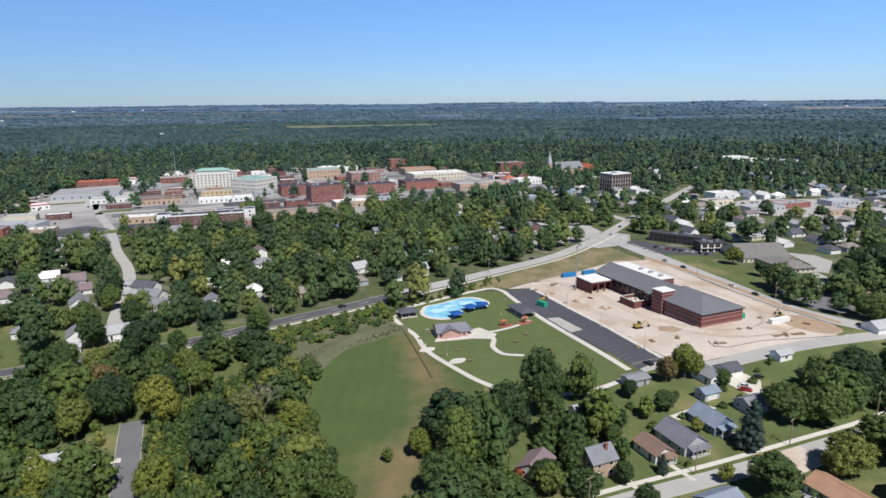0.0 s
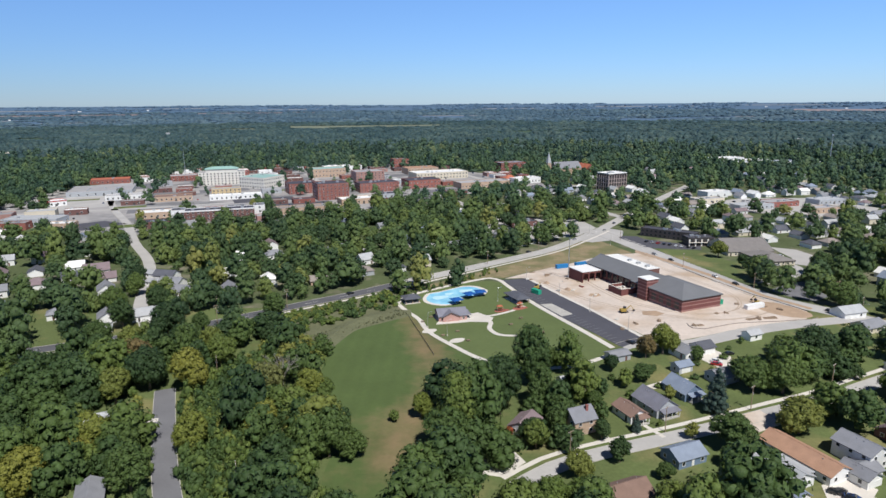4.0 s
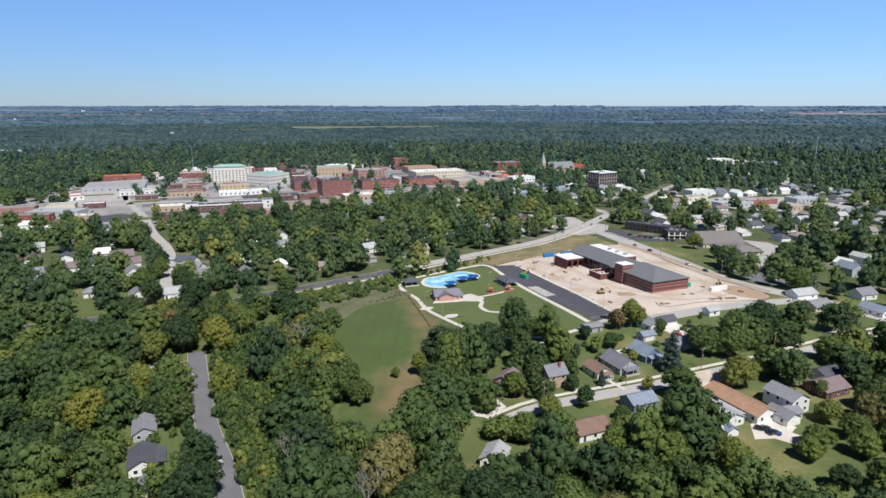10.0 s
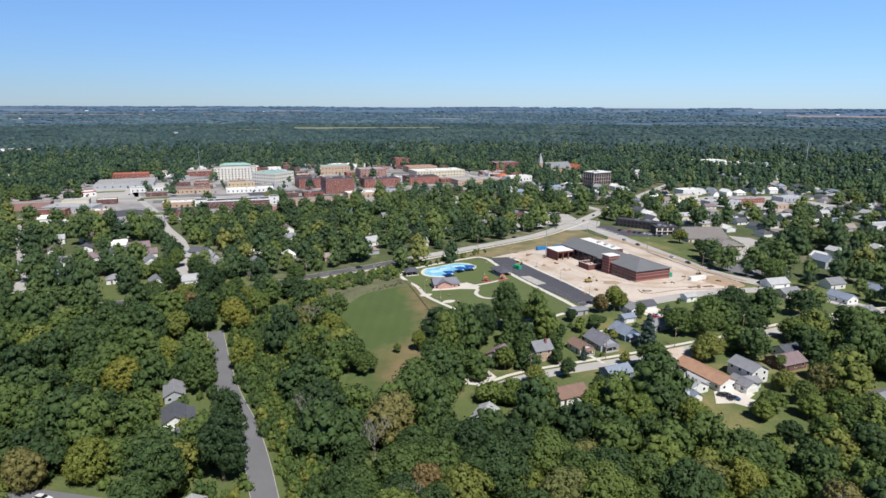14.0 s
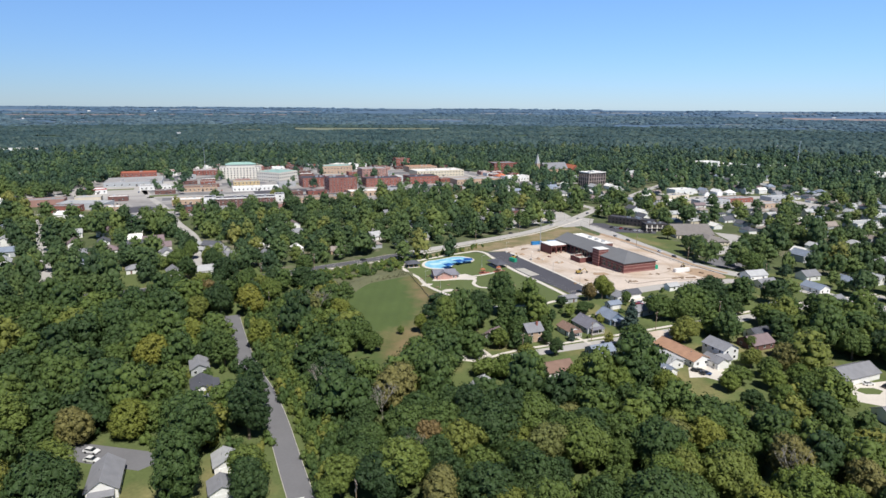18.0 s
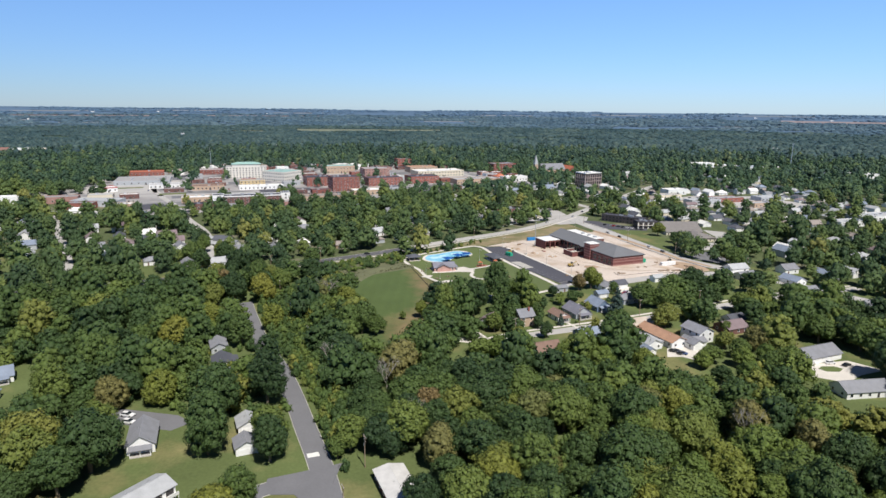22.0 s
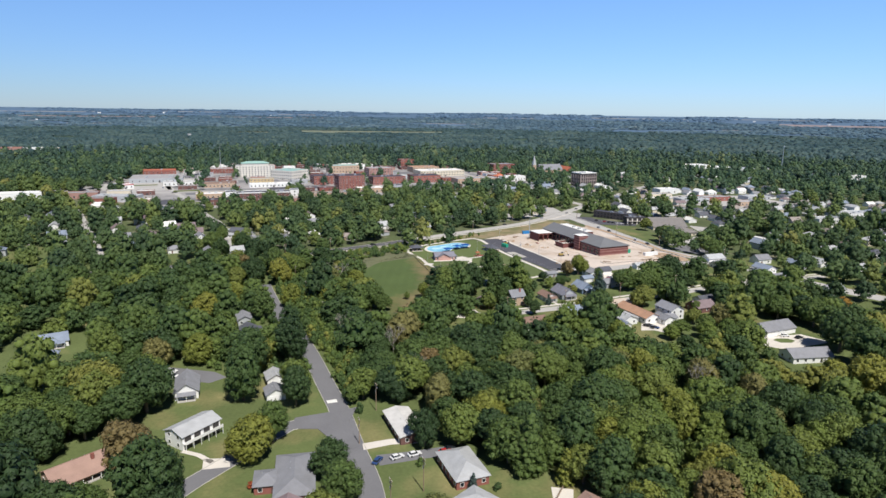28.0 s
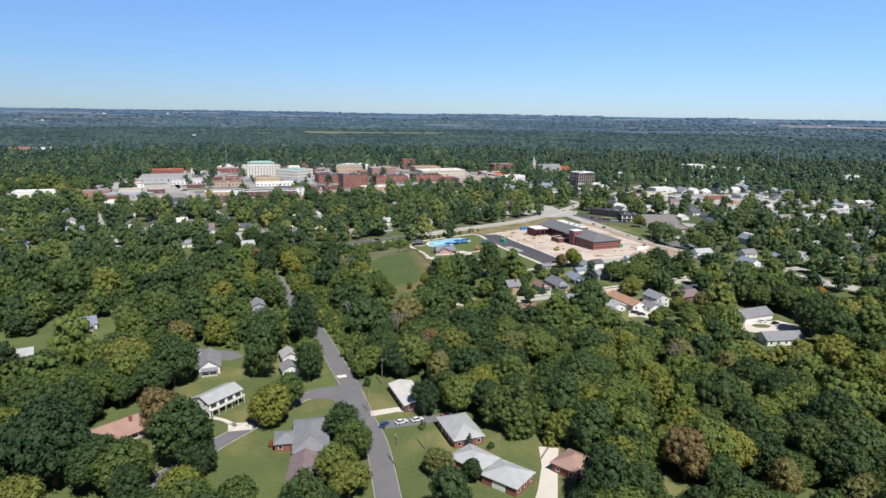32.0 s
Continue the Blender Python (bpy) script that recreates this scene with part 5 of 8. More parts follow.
commercial(-447, 752, 22, 72, 62, 5.5, "w_grey", "r_flat", "broad low store with a pale grey flat roof", every=9, group=T, units=6, name="store")
patch("town_car_park", [(-500, 770), (-440, 740), (-390, 770), (-420, 830), (-470, 850)], M["road"], 0.05, "broad pale car park", "car park")
commercial(-448, 652, 44, 24, 18, 5.5, "w_white", "r_white", "shop with a white metal roof and red band", every=6, group=T, band="car_red")
commercial(-396, 544, 4, 50, 22, 6, "w_grey", "r_pale", "brick works with a grey roof", every=6, group=T)
commercial(-357, 521, 10, 23, 14, 5.5, "w_tan", "r_white", "red brick shop with a white roof", every=5, group=T, units=3)
commercial(-300, 580, 22, 34, 20, 5.5, "w_tan", "r_white", "low shop with a white roof", every=5, group=T)
commercial(-272, 528, 22, 26, 16, 6, "w_brown", "r_tar", "brown shop with a black roof", every=5, group=T)
commercial(-330, 690, 22, 40, 20, 5, "w_tan", "r_brown", "low tan shop with a brown roof", every=5, group=T)
commercial(-390, 700, 22, 44, 18, 5, "w_white", "r_flat", "long low pale shop row", every=5, group=T)
commercial(-490, 850, 24, 50, 26, 6, "w_red", "r_red", "low brick building with a red roof", every=6, group=T)
commercial(-400, 880, 24, 40, 24, 7, "w_red", "r_flat", "plain red brick town block", storeys=2, every=5, group=T)
commercial(-345, 930, 24, 46, 26, 9, "w_red", "r_white", "red brick block with a white roof", storeys=2, every=5, group=T)
commercial(-430, 950, 24, 50, 24, 6, "w_white", "r_white", "low white town block", every=6, group=T)
patch("town_car_park", [(-500, 700), (-420, 730), (-380, 650), (-420, 610), (-480, 640)], M["road"], 0.05, "wide pale town car park", "car park")
patch("town_car_park", [(-230, 640), (-180, 660), (-165, 630), (-215, 610)], M["asphalt_new"], 0.05, "dark asphalt town car park", "car park")
patch("town_car_park", [(-365, 500), (-330, 515), (-310, 545), (-340, 560), (-372, 530)], M["asphalt_new"], 0.05, "dark blue-grey asphalt yard", "car park")
patch("town_car_park", [(-310, 640), (-240, 660), (-230, 625), (-300, 600)], M["road"], 0.05, "pale town car park", "car park")
for _i, (_x, _y, _a, _b, _m) in enumerate(((-455, 800, 44, 30, "asphalt"), (-380, 720, 40, 16, "asphalt"), (-300, 770, 30, 14, "asphalt"), (-225, 690, 34, 14, "asphalt_new"), (-170, 655, 30, 15, "asphalt_new"), (-60, 700, 36, 16, "asphalt"), (-20, 760, 30, 14, "asphalt"), (-320, 620, 26, 12, "asphalt"), (-350, 870, 34, 16, "asphalt"), (10, 850, 40, 16, "asphalt_new"), (-110, 920, 36, 16, "asphalt"), (-250, 880, 34, 16, "asphalt"))):
    patch("town_car_park", [(_x + _a * u * 0.913 - _b * v * 0.407, _y + _a * u * 0.407 + _b * v * 0.913) for u, v in ((-1, -1), (1, -1), (1, 1), (-1, 1))], M[_m], 0.06, "grey asphalt lot between town blocks", "car park")
for _x, _y, _a, _b in ((-356, 640, 16, 7), (-215, 775, 24, 6), (-300, 535, 14, 8), (-440, 690, 20, 6), (-130, 645, 22, 6), (-20, 800, 16, 6)):
    patch("town_green", [(_x + _a * u * 0.913 - _b * v * 0.407, _y + _a * u * 0.407 + _b * v * 0.913) for u, v in ((-1, -1), (1, -1), (1, 1), (-1, 1))], M["grass"], 0.07, "small strip of lawn in the town", "lawn", open_=False)
commercial(-403, 519, 10, 32, 13, 6, "w_red", "r_flat", "low red brick works with a grey roof", every=7, group=T)
patch("junction_paving", [(26, 498), (56, 468), (98, 488), (120, 520), (112, 566), (60, 570), (24, 540)], M["road"], 0.045, "pale paving and lots by the junction", "car park", open_=False)
patch("town_ground", [(-540, 620), (-300, 480), (-150, 570), (20, 740), (120, 800), (100, 900), (-100, 1080), (-460, 1000)], M["town"], 0.02, "paved ground of the town centre", "pavement")
# tall dark office block, church with a steeple, court house
_o = commercial(192, 768, 30, 30, 21, 21, "w_black", "r_white", "tall dark office block with rose piers and a white roof", storeys=4, every=4.3, group=T, sides="swe", wh=2.4, frame="dark_trim", band="trim", units=4)
for _turn, _l, _d in ((0, 30, 21), (90, 21, 30), (270, 21, 30)):
    for _i in range(int(_l / 4.2) + 1):
        part("column", Shape().box(-0.45, -0.5, 0, 0.45, 0, 19), M["w_dusk"], _o, at=pose(0, 0, 0, 0, 0, _turn) @ pose(-_l / 2 + 0.5 + _i * (_l - 1) / int(_l / 4.2), -_d / 2, 0))
    for _z in (4.3, 9.3, 14.0):
        part("floor_band", Shape().box(-_l / 2, -0.3, _z, _l / 2, 0, _z + 0.8), M["w_dusk"], _o, at=pose(0, 0, 0, 0, 0, _turn) @ pose(0, -_d / 2, 0))
house(165, 948, 24, 44, 20, "r_grey", "w_tan", "long church with a grey slate roof", h=9, rise=9, name="church", category="church")
_s = thing("steeple", 136, 930, 24, "slender pale pointed church steeple", "steeple")
part("shaft", Shape().box(-3, -3, 0, 3, 3, 18), M["w_tan"], _s)
part("spire", Shape().loft([(-3.2, -3.2, 18), (3.2, -3.2, 18), (3.2, 3.2, 18), (-3.2, 3.2, 18)], [(-0.1, -0.1, 34), (0.1, -0.1, 34), (0.1, 0.1, 34), (-0.1, 0.1, 34)]), M["r_pale"], _s)
house(196, 962, 114, 34, 16, "r_red", "w_red", "red-roofed brick church wing", h=7, rise=7, name="church_wing", category="church")
commercial(82, 985, 24, 44, 26, 14, "w_red", "r_grey", "three-storey red brick court house", storeys=3, every=4.5, group=T, sides="swe")
commercial(90, 838, 24, 40, 20, 7, "w_white", "r_white", "white shop with a pale roof", every=5, group=T)
house(70, 842, 24, 16, 12, "r_red", "w_white", "white pavilion with a red hipped roof", kind="hip", h=6, rise=4, group=T)
# trading strip and yards in the east
for _x, _y, _l, _d, _w, _r, _t in ((300, 620, 42, 16, "w_grey", "r_pale", "dull pale trade hall"), (335, 640, 40, 20, "w_red", "r_flat", "brick trade hall"), (270, 660, 34, 15, "w_cream", "r_flat", "pale trade hall"), (360, 600, 30, 16, "w_tan", "r_flat", "tan trade hall"), (395, 655, 36, 18, "w_grey", "r_pale", "white trade hall"), (480, 1120, 60, 24, "w_white", "r_white", "white warehouse"), (500, 1075, 70, 22, "w_white", "r_white", "long white warehouse"), (545, 1050, 50, 24, "w_white", "r_blue", "white warehouse"), (585, 1035, 50, 24, "w_white", "r_white", "white warehouse"), (625, 950, 90, 20, "w_blue", "r_tar", "long dark warehouse"), (690, 940, 40, 30, "w_white", "r_white", "white works hall"), (390, 480, 34, 16, "w_white", "r_pale", "white shed row"), (440, 520, 50, 22, "w_white", "r_pale", "white shed row")):
    commercial(_x, _y, 18, _l, _d, 8.0 if _y > 900 else 4.8, _w, _r, _t + " in the east of the town", every=6, group="trade halls", name="trade_hall", units=2)
patch("trade_yard", [(240, 640), (300, 590), (380, 560), (430, 620), (400, 690), (320, 690)], M["road"], 0.03, "pale concrete yard of the trade halls", "yard")
_s = thing("site_mast", 65, 347, 0, "tall thin pale steel mast on the building site", "mast")
part("mast", Shape().rod((0, 0, -1), (0, 0, 25), 0.28, 0.16, 8), M["steel"], _s)
part("mast_head", Shape().rod((0, 0, 24.4), (0, 0, 25.4), 0.5, 0.5, 8), M["steel"], _s)
_s = thing("radio_mast", 628, 1056, 0, "tall pale lattice mast", "mast")
part("mast", Shape().rod((0, 0, 0), (0, 0, 52), 1.0, 0.5, 6), M["steel"], _s)
part("platform", Shape().rod((0, 0, 49), (0, 0, 51), 1.8, 1.8, 8), M["steel"], _s)
_s = thing("radio_mast", -420, 935, 0, "thin steel mast behind the town", "mast")
part("mast", Shape().rod((0, 0, 0), (0, 0, 40), 0.6, 0.25, 6), M["steel"], _s)

# ---- houses of the blocks farther off ----
ROWS = random.Random(5)
LOTS = [o for o in OPEN if 480 < sum(q[1] for q in o) / len(o) < 900 and max(q[0] for q in o) - min(q[0] for q in o) < 200]
STYLES = (("r_grey", "w_white", "white house with a grey roof"), ("r_pale", "w_white", "white house with a pale roof"), ("r_dark", "w_white", "white house with a dark roof"), ("r_pale", "w_cream", "cream house with a pale grey roof"), ("r_blue", "w_grey", "grey house with a blue-grey roof"), ("r_taupe", "w_grey", "grey house with a taupe roof"), ("r_purple", "w_white", "white house with a mauve roof"), ("r_white", "w_white", "white house with a white metal roof"))


def clear(x, y, r):
    if any((x - a) ** 2 + (y - b) ** 2 < (r + c) ** 2 for a, b, c in FOOT):
        return False
    for pts, h, _ in ROADS:
        for (ax, ay), (bx, by) in zip(pts, pts[1:]):
            dx, dy = bx - ax, by - ay
            t = min(max(((x - ax) * dx + (y - ay) * dy) / (dx * dx + dy * dy), 0), 1)
            if math.hypot(x - ax - t * dx, y - ay - t * dy) < h + r:
                return False
    for pts in OPEN:
        if inside(x, y, pts):
            return False
    return True


def inside(x, y, pts):
    c = False
    for (ax, ay), (bx, by) in zip(pts, pts[1:] + pts[:1]):
        if (ay > y) != (by > y) and x < (bx - ax) * (y - ay) / (by - ay) + ax:
            c = not c
    return c


def clear_of(x, y, r):
    """Clear of things and streets, whatever the ground is."""
    if any((x - a) ** 2 + (y - b) ** 2 < (r + c) ** 2 for a, b, c in FOOT):
        return False
    for pts, h, _ in ROADS:
        for (ax, ay), (bx, by) in zip(pts, pts[1:]):
            dx, dy = bx - ax, by - ay
            t = min(max(((x - ax) * dx + (y - ay) * dy) / (dx * dx + dy * dy), 0), 1)
            if math.hypot(x - ax - t * dx, y - ay - t * dy) < h + r:
                return False
    return True


def shops(outline_, turn, step, rate):
    """Small shops and works between the larger blocks."""
    c, s = math.cos(radians(turn)), math.sin(radians(turn))
    xs, ys = [p[0] for p in outline_], [p[1] for p in outline_]
    cx, cy = sum(xs) / len(xs), sum(ys) / len(ys)
    n = int(max(max(xs) - min(xs), max(ys) - min(ys)) / step)
    for i in range(-n, n):
        for j in range(-n, n):
            u, v = i * step + ROWS.uniform(-4, 4), j * step * 0.9 + ROWS.uniform(-4, 4)
            x, y = cx + c * u - s * v, cy + s * u + c * v
            if inside(x, y, outline_) and x + 0.45 * (y - 600) > -440 and ROWS.random() < rate and clear_of(x, y, 10) and not any(inside(x, y, q) for q in LOTS):
                L, D = ROWS.uniform(14, 24), ROWS.uniform(11, 17)
                wall, text = ROWS.choice((("w_red", "red brick"), ("w_red", "red brick"), ("w_white", "white painted"), ("w_rose", "rose brick"), ("w_brown", "dark brick"), ("w_grey", "grey clad")))
                roof, rt = ROWS.choice((("r_white", "white"), ("r_flat", "grey"), ("r_tar", "black"), ("r_flat", "grey"), ("r_taupe", "taupe")))
                commercial(x, y, turn, L, D, ROWS.uniform(3.4, 6.0), wall, roof, text + " shop with a flat " + rt + " roof", every=8.5, group="shops of the town", name="shop", category="shop", units=1, sides="s")


def block(outline_, along, across, turn, rate):
    """Houses in rows over a quarter of the town."""
    c, s = math.cos(radians(turn)), math.sin(radians(turn))
    xs, ys = [p[0] for p in outline_], [p[1] for p in outline_]
    cx, cy = sum(xs) / len(xs), sum(ys) / len(ys)
    R = max(max(xs) - min(xs), max(ys) - min(ys))
    i = -R
    while i < R:
        j = -R
        while j < R:
            u, v = i + ROWS.uniform(-2.5, 2.5), j + ROWS.uniform(-3, 3)
            x, y = cx + c * u - s * v, cy + s * u + c * v
            if inside(x, y, outline_) and ROWS.random() < rate and clear(x, y, 8):
                roof, wall, text = ROWS.choice(STYLES)
                tall = ROWS.random() < 0.3
                house(x, y, turn + ROWS.choice((0, 90)), ROWS.uniform(10, 14), ROWS.uniform(7.5, 9.5), roof, wall, text + " in a row among trees", h=4.8 if tall else 3.0, rise=ROWS.uniform(2.2, 3.4), storeys=1, plain=True, group="houses of the town", kind=ROWS.choice(("gable", "gable", "hip")))
            j += across
        i += along
    return None

# single houses and works that stand clear of the trees
def stand(x, y, rz, L, D, style, h=3.4, rise=2.8, kind="gable", yard=26, wide=9):
    """A plain house with an open yard on its south side."""
    roof, wall, text = style
    house(x, y, rz, L, D, roof, wall, text + " beside an open yard", h=h, rise=rise, plain=True, group="houses of the town", kind=kind)
    d = Vector((-x, -150 - y)).normalized()
    n = Vector((-d.y, d.x)) * wide
    p, q = Vector((x, y)), Vector((x, y)) + d * yard
    YARDS.append([tuple(p + n), tuple(p - n), tuple(q - n), tuple(q + n)])


YARDS = []
WHITE, PALE, BLUE, MAUVE = STYLES[0], STYLES[1], STYLES[4], STYLES[6]
for _i, (_x, _y) in enumerate(((-382, 402), (-355, 361), (-329, 324), (-308, 294), (-319, 393), (-296, 356), (-272, 320), (-252, 291))):
    stand(_x, _y, 30 + 90 * (_i % 2), 12 + _i % 3, 9, (WHITE, PALE, BLUE, PALE, PALE, MAUVE, WHITE, BLUE)[_i], h=4.2, yard=17, wide=7)
stand(-188, 357, -12, 14, 9, STYLES[2], 3.6, 2.6, yard=14, wide=8)
stand(-177, 340.5, -12, 14, 9, WHITE, 3.6, 2.6, yard=14, wide=8)
stand(-166, 324, -12, 14, 9, WHITE, 3.6, 2.6, yard=14, wide=8)
stand(-209, 324, 120, 12, 9, WHITE, 4.4, 3.2)
stand(-166, 283, 30, 13, 9, PALE, 3.2)
stand(-184, 279, 120, 11, 8.5, WHITE, 3.2)
stand(257, 340, 110, 13, 10, BLUE, 5.2, 3.2, yard=34, wide=11)
stand(233, 287, 20, 12, 9, WHITE, 3.4, yard=30)
stand(309, 332, 18, 20, 10, PALE, 3.0, 2.4, "hip", 34, 13)
stand(299, 268, 18, 12, 9, PALE, 3.2)
stand(196, 283, 18, 14, 9, PALE, 3.0, 2.4)
stand(240, 206, 24, 14, 9, WHITE, 3.2, yard=24, wide=11)
for _x, _y, _l, _d, _w, _r, _t in ((-512, 545, 46, 20, "w_white", "r_white", "white hall with a white flat roof"), (-448, 556, 40, 18, "w_rose", "r_flat", "rose brick hall with a grey flat roof"), (-412, 578, 26, 16, "w_cream", "r_pale", "cream shop with a pale flat roof"), (292, 700, 30, 16, "w_white", "r_white", "white hall with a white flat roof")):
    commercial(_x, _y, 22, _l, _d, 7.0, _w, _r, _t, every=9, group="shops of the town", name="shop", category="shop", units=1, sides="s")


block([(-130, 305), (-60, 352), (0, 395), (60, 450), (110, 520), (60, 640), (-40, 660), (-110, 560), (-180, 460), (-190, 400)], 21, 34, 28, 0.46)
block([(-420, 290), (-290, 240), (-170, 290), (-210, 400), (-290, 500), (-420, 480)], 20, 36, 28, 0.55)
block([(200, 470), (420, 380), (560, 560), (460, 800), (230, 740), (150, 640)], 18, 27, 18, 0.8)
block([(40, 660), (150, 640), (230, 740), (250, 900), (120, 900), (60, 780)], 24, 30, 24, 0.75)
block([(220, 240), (420, 140), (480, 380), (300, 420), (240, 330)], 22, 36, 24, 0.5)
block([(-620, 480), (-480, 420), (-440, 560), (-560, 640)], 24, 40, 28, 0.4)
block([(250, 900), (420, 760), (520, 900), (440, 1020), (280, 1040)], 28, 40, 24, 0.4)
shops([(-540, 620), (-300, 480), (-150, 570), (20, 740), (120, 800), (100, 900), (-100, 1080), (-460, 1000)], 24, 25, 0.70)
shops([(240, 640), (300, 590), (380, 560), (430, 620), (400, 690), (320, 690)], 18, 36, 0.5)
OPEN.extend(YARDS)
OPEN.append([(22, 356), (32, 318), (46, 280), (64, 236), (74, 240), (54, 286), (38, 332), (30, 358)])
# open ground south of the works and sheds
OPEN.append([(440, 1062), (520, 1030), (600, 1000), (560, 960), (430, 1010)])
OPEN.append([(570, 955), (640, 930), (730, 915), (720, 860), (640, 860), (560, 900)])
OPEN.append([(-536, 536), (-420, 548), (-392, 566), (-380, 536), (-420, 500), (-536, 490)])
OPEN.append([(350, 470), (410, 466), (470, 512), (520, 590), (470, 590), (430, 500), (360, 440), (330, 430)])
OPEN.append([(556, 950), (745, 910), (725, 845), (540, 880)])
OPEN.append([(150, 690), (215, 700), (218, 770), (165, 775)])
OPEN.append([(270, 600), (370, 560), (350, 530), (262, 566)])


for _x, _y, _l, _w, _r, _t in ((-1050, 1290, 46, "w_rose", "r_red", "rose brick works with a red roof"), (-1000, 1296, 40, "w_white", "r_white", "white works with a white roof"), (-958, 1300, 30, "w_cream", "r_flat", "cream works with a grey roof")):
    commercial(_x, _y, 22, _l, 20, 8.5, _w, _r, _t + " beyond the town", every=12, group="far works", name="works_hall", category="works", units=1, sides="s")

# ---- cars, poles, drives ----
def car_meshes(paint):
    key = ("car", paint)
    if key not in SHARED:
        def ring(x, w, z):
            return (x, -w, z), (x, w, z)
        body = Shape()
        prof = [(-2.25, 0.35), (2.2, 0.32), (2.3, 0.7), (1.2, 0.95), (-2.1, 1.0), (-2.3, 0.75)]
        body.loft([(x, -0.88, z) for x, z in prof], [(x, 0.88, z) for x, z in prof])
        cabin = Shape()
        cabin.nest([[(-1.9, -0.8, 0.98), (1.0, -0.8, 0.95), (1.0, 0.8, 0.95), (-1.9, 0.8, 0.98)], [(-1.45, -0.66, 1.44), (0.25, -0.66, 1.46), (0.25, 0.66, 1.46), (-1.45, 0.66, 1.44)]], 0, 1)
        tyre = Shape().rod((0, -0.11, 0), (0, 0.11, 0), 0.33, 0.33, 12)
        light = Shape().box(-0.04, -0.2, -0.07, 0.04, 0.2, 0.07)
        SHARED[key] = (body.mesh("body", [M[paint]]), cabin.mesh("cabin", [M["glass"], M[paint]]), tyre.mesh("wheel", [M["rubber"]]), light.mesh("headlight", [M["trim"]]))
    return SHARED[key]


SHARED["car_under"] = Shape().box(-1.75, -0.8, 0.0, -1.05, 0.8, 0.4).box(1.05, -0.8, 0.0, 1.75, 0.8, 0.4).box(-1.1, -0.7, 0.2, 1.1, 0.7, 0.38).mesh("underbody", [M["rubber"]])
CARS = {"car_white": "white", "car_black": "black", "car_silver": "silver", "car_red": "red", "car_blue": "dark blue"}


def car(x, y, rz, paint="car_silver", where="parked beside a house", size=1.0, far=False):
    body, cabin, tyre, light = car_meshes(paint)
    ob = thing("car", x, y, rz, CARS[paint] + " car " + where, "car", "parked cars", z=ground_z(x, y) + 0.07)
    ob.scale = (size, size, size)
    part("body", body, None, ob)
    part("cabin", cabin, None, ob)
    if far:
        part("underbody", SHARED["car_under"], None, ob)
        return ob
    for a in (-1.4, 1.4):
        for b in (-0.82, 0.82):
            part("wheel", tyre, None, ob, at=pose(a, b, 0.33))
    for b in (-0.6, 0.6):
        part("headlight", light, None, ob, at=pose(2.27, b, 0.62))
    return ob


for _x, _y, _r, _p in ((104, 134, -25, "car_black"), (107, 131.5, -25, "car_blue"), (-75, 112, 115, "car_black"), (-14.5, 1.5, 35, "car_white"), (-9, 3.5, 30, "car_white"), (-20.5, -1, 70, "car_blue"), (1, 5.5, 20, "car_red"), (3, 8, 20, "car_black"), (75, 242, 120, "car_black"), (104, 219, -25, "car_white"), (103, 216.5, -25, "car_red"), (112, 226, 20, "car_black"), (96, 235, 30, "car_silver"), (50, 428, 42, "car_black"), (92, 472, 50, "car_silver"), (146, 402, -75, "car_black"), (158, 356, -76, "car_white"), (163, 338, -76, "car_black"), (140, 420, -72, "car_silver"), (190, 288, -40, "car_black"), (-66, 327.5, 39, "car_black"), (-100, 300, 40, "car_silver"), (198, 320, 0, "car_white"), (-148, 265, 28, "car_black"), (170, 124, 10, "car_white"), (176, 122, 30, "car_black"), (212, 388, 24, "car_silver"), (222, 404, 24, "car_black"), (228, 415, 24, "car_white"), (68, 500, 10, "car_white"), (78, 508, 10, "car_red"), (124, 508, 60, "car_silver"), (140, 540, 58, "car_black"), (-180, 248.5, 24, "car_silver")):
    car(_x, _y, _r, _p, "on the road" if abs(_y - 400) < 60 or _y > 280 and _y < 360 else "parked beside a house")
for _x, _y in ((-115.9, 63.6), (-112.8, 58.5)):
    car(_x, _y, -12, "car_white", "parked in the yard behind a house", size=1.15)
    FOOT.append((_x, _y, 3.0))
_r = random.Random(8)
for _i in range(9):
    car(147 + _i * 3.6, 463 - _i * 2.9 - (_i % 2) * 0.6, 50, _r.choice(list(CARS)), "in the motel car park")
for _x, _y, _n, _t in ((-480, 800, 11, 24), (-470, 812, 12, 24), (-440, 785, 9, 24), (-405, 712, 8, 24), (-400, 724, 9, 24), (-318, 768, 8, 24), (-310, 778, 7, 24), (-246, 684, 8, 24), (-186, 652, 9, 24), (-180, 662, 8, 24), (-84, 694, 9, 24), (-78, 704, 8, 24), (-40, 756, 8, 24), (-370, 864, 9, 24), (-10, 842, 10, 24), (-135, 912, 9, 24), (-275, 872, 8, 24), (262, 622, 8, 18), (300, 662, 9, 18), (350, 585, 8, 18)):
    for _i in range(_n):
        _a = _i * 3.1 * (1 + (_r.random() < 0.2))
        _px, _py = _x + _a * math.cos(radians(_t)), _y + _a * math.sin(radians(_t))
        if _r.random() < 0.75 and clear_of(_px, _py, 1.5):
            car(_px, _py, _t + 90 + _r.uniform(-3, 3), _r.choice(("car_white", "car_black", "car_silver", "car_black", "car_red", "car_blue")), "parked in a row in the town", far=True)
            FOOT.append((_px, _py, 2.0))
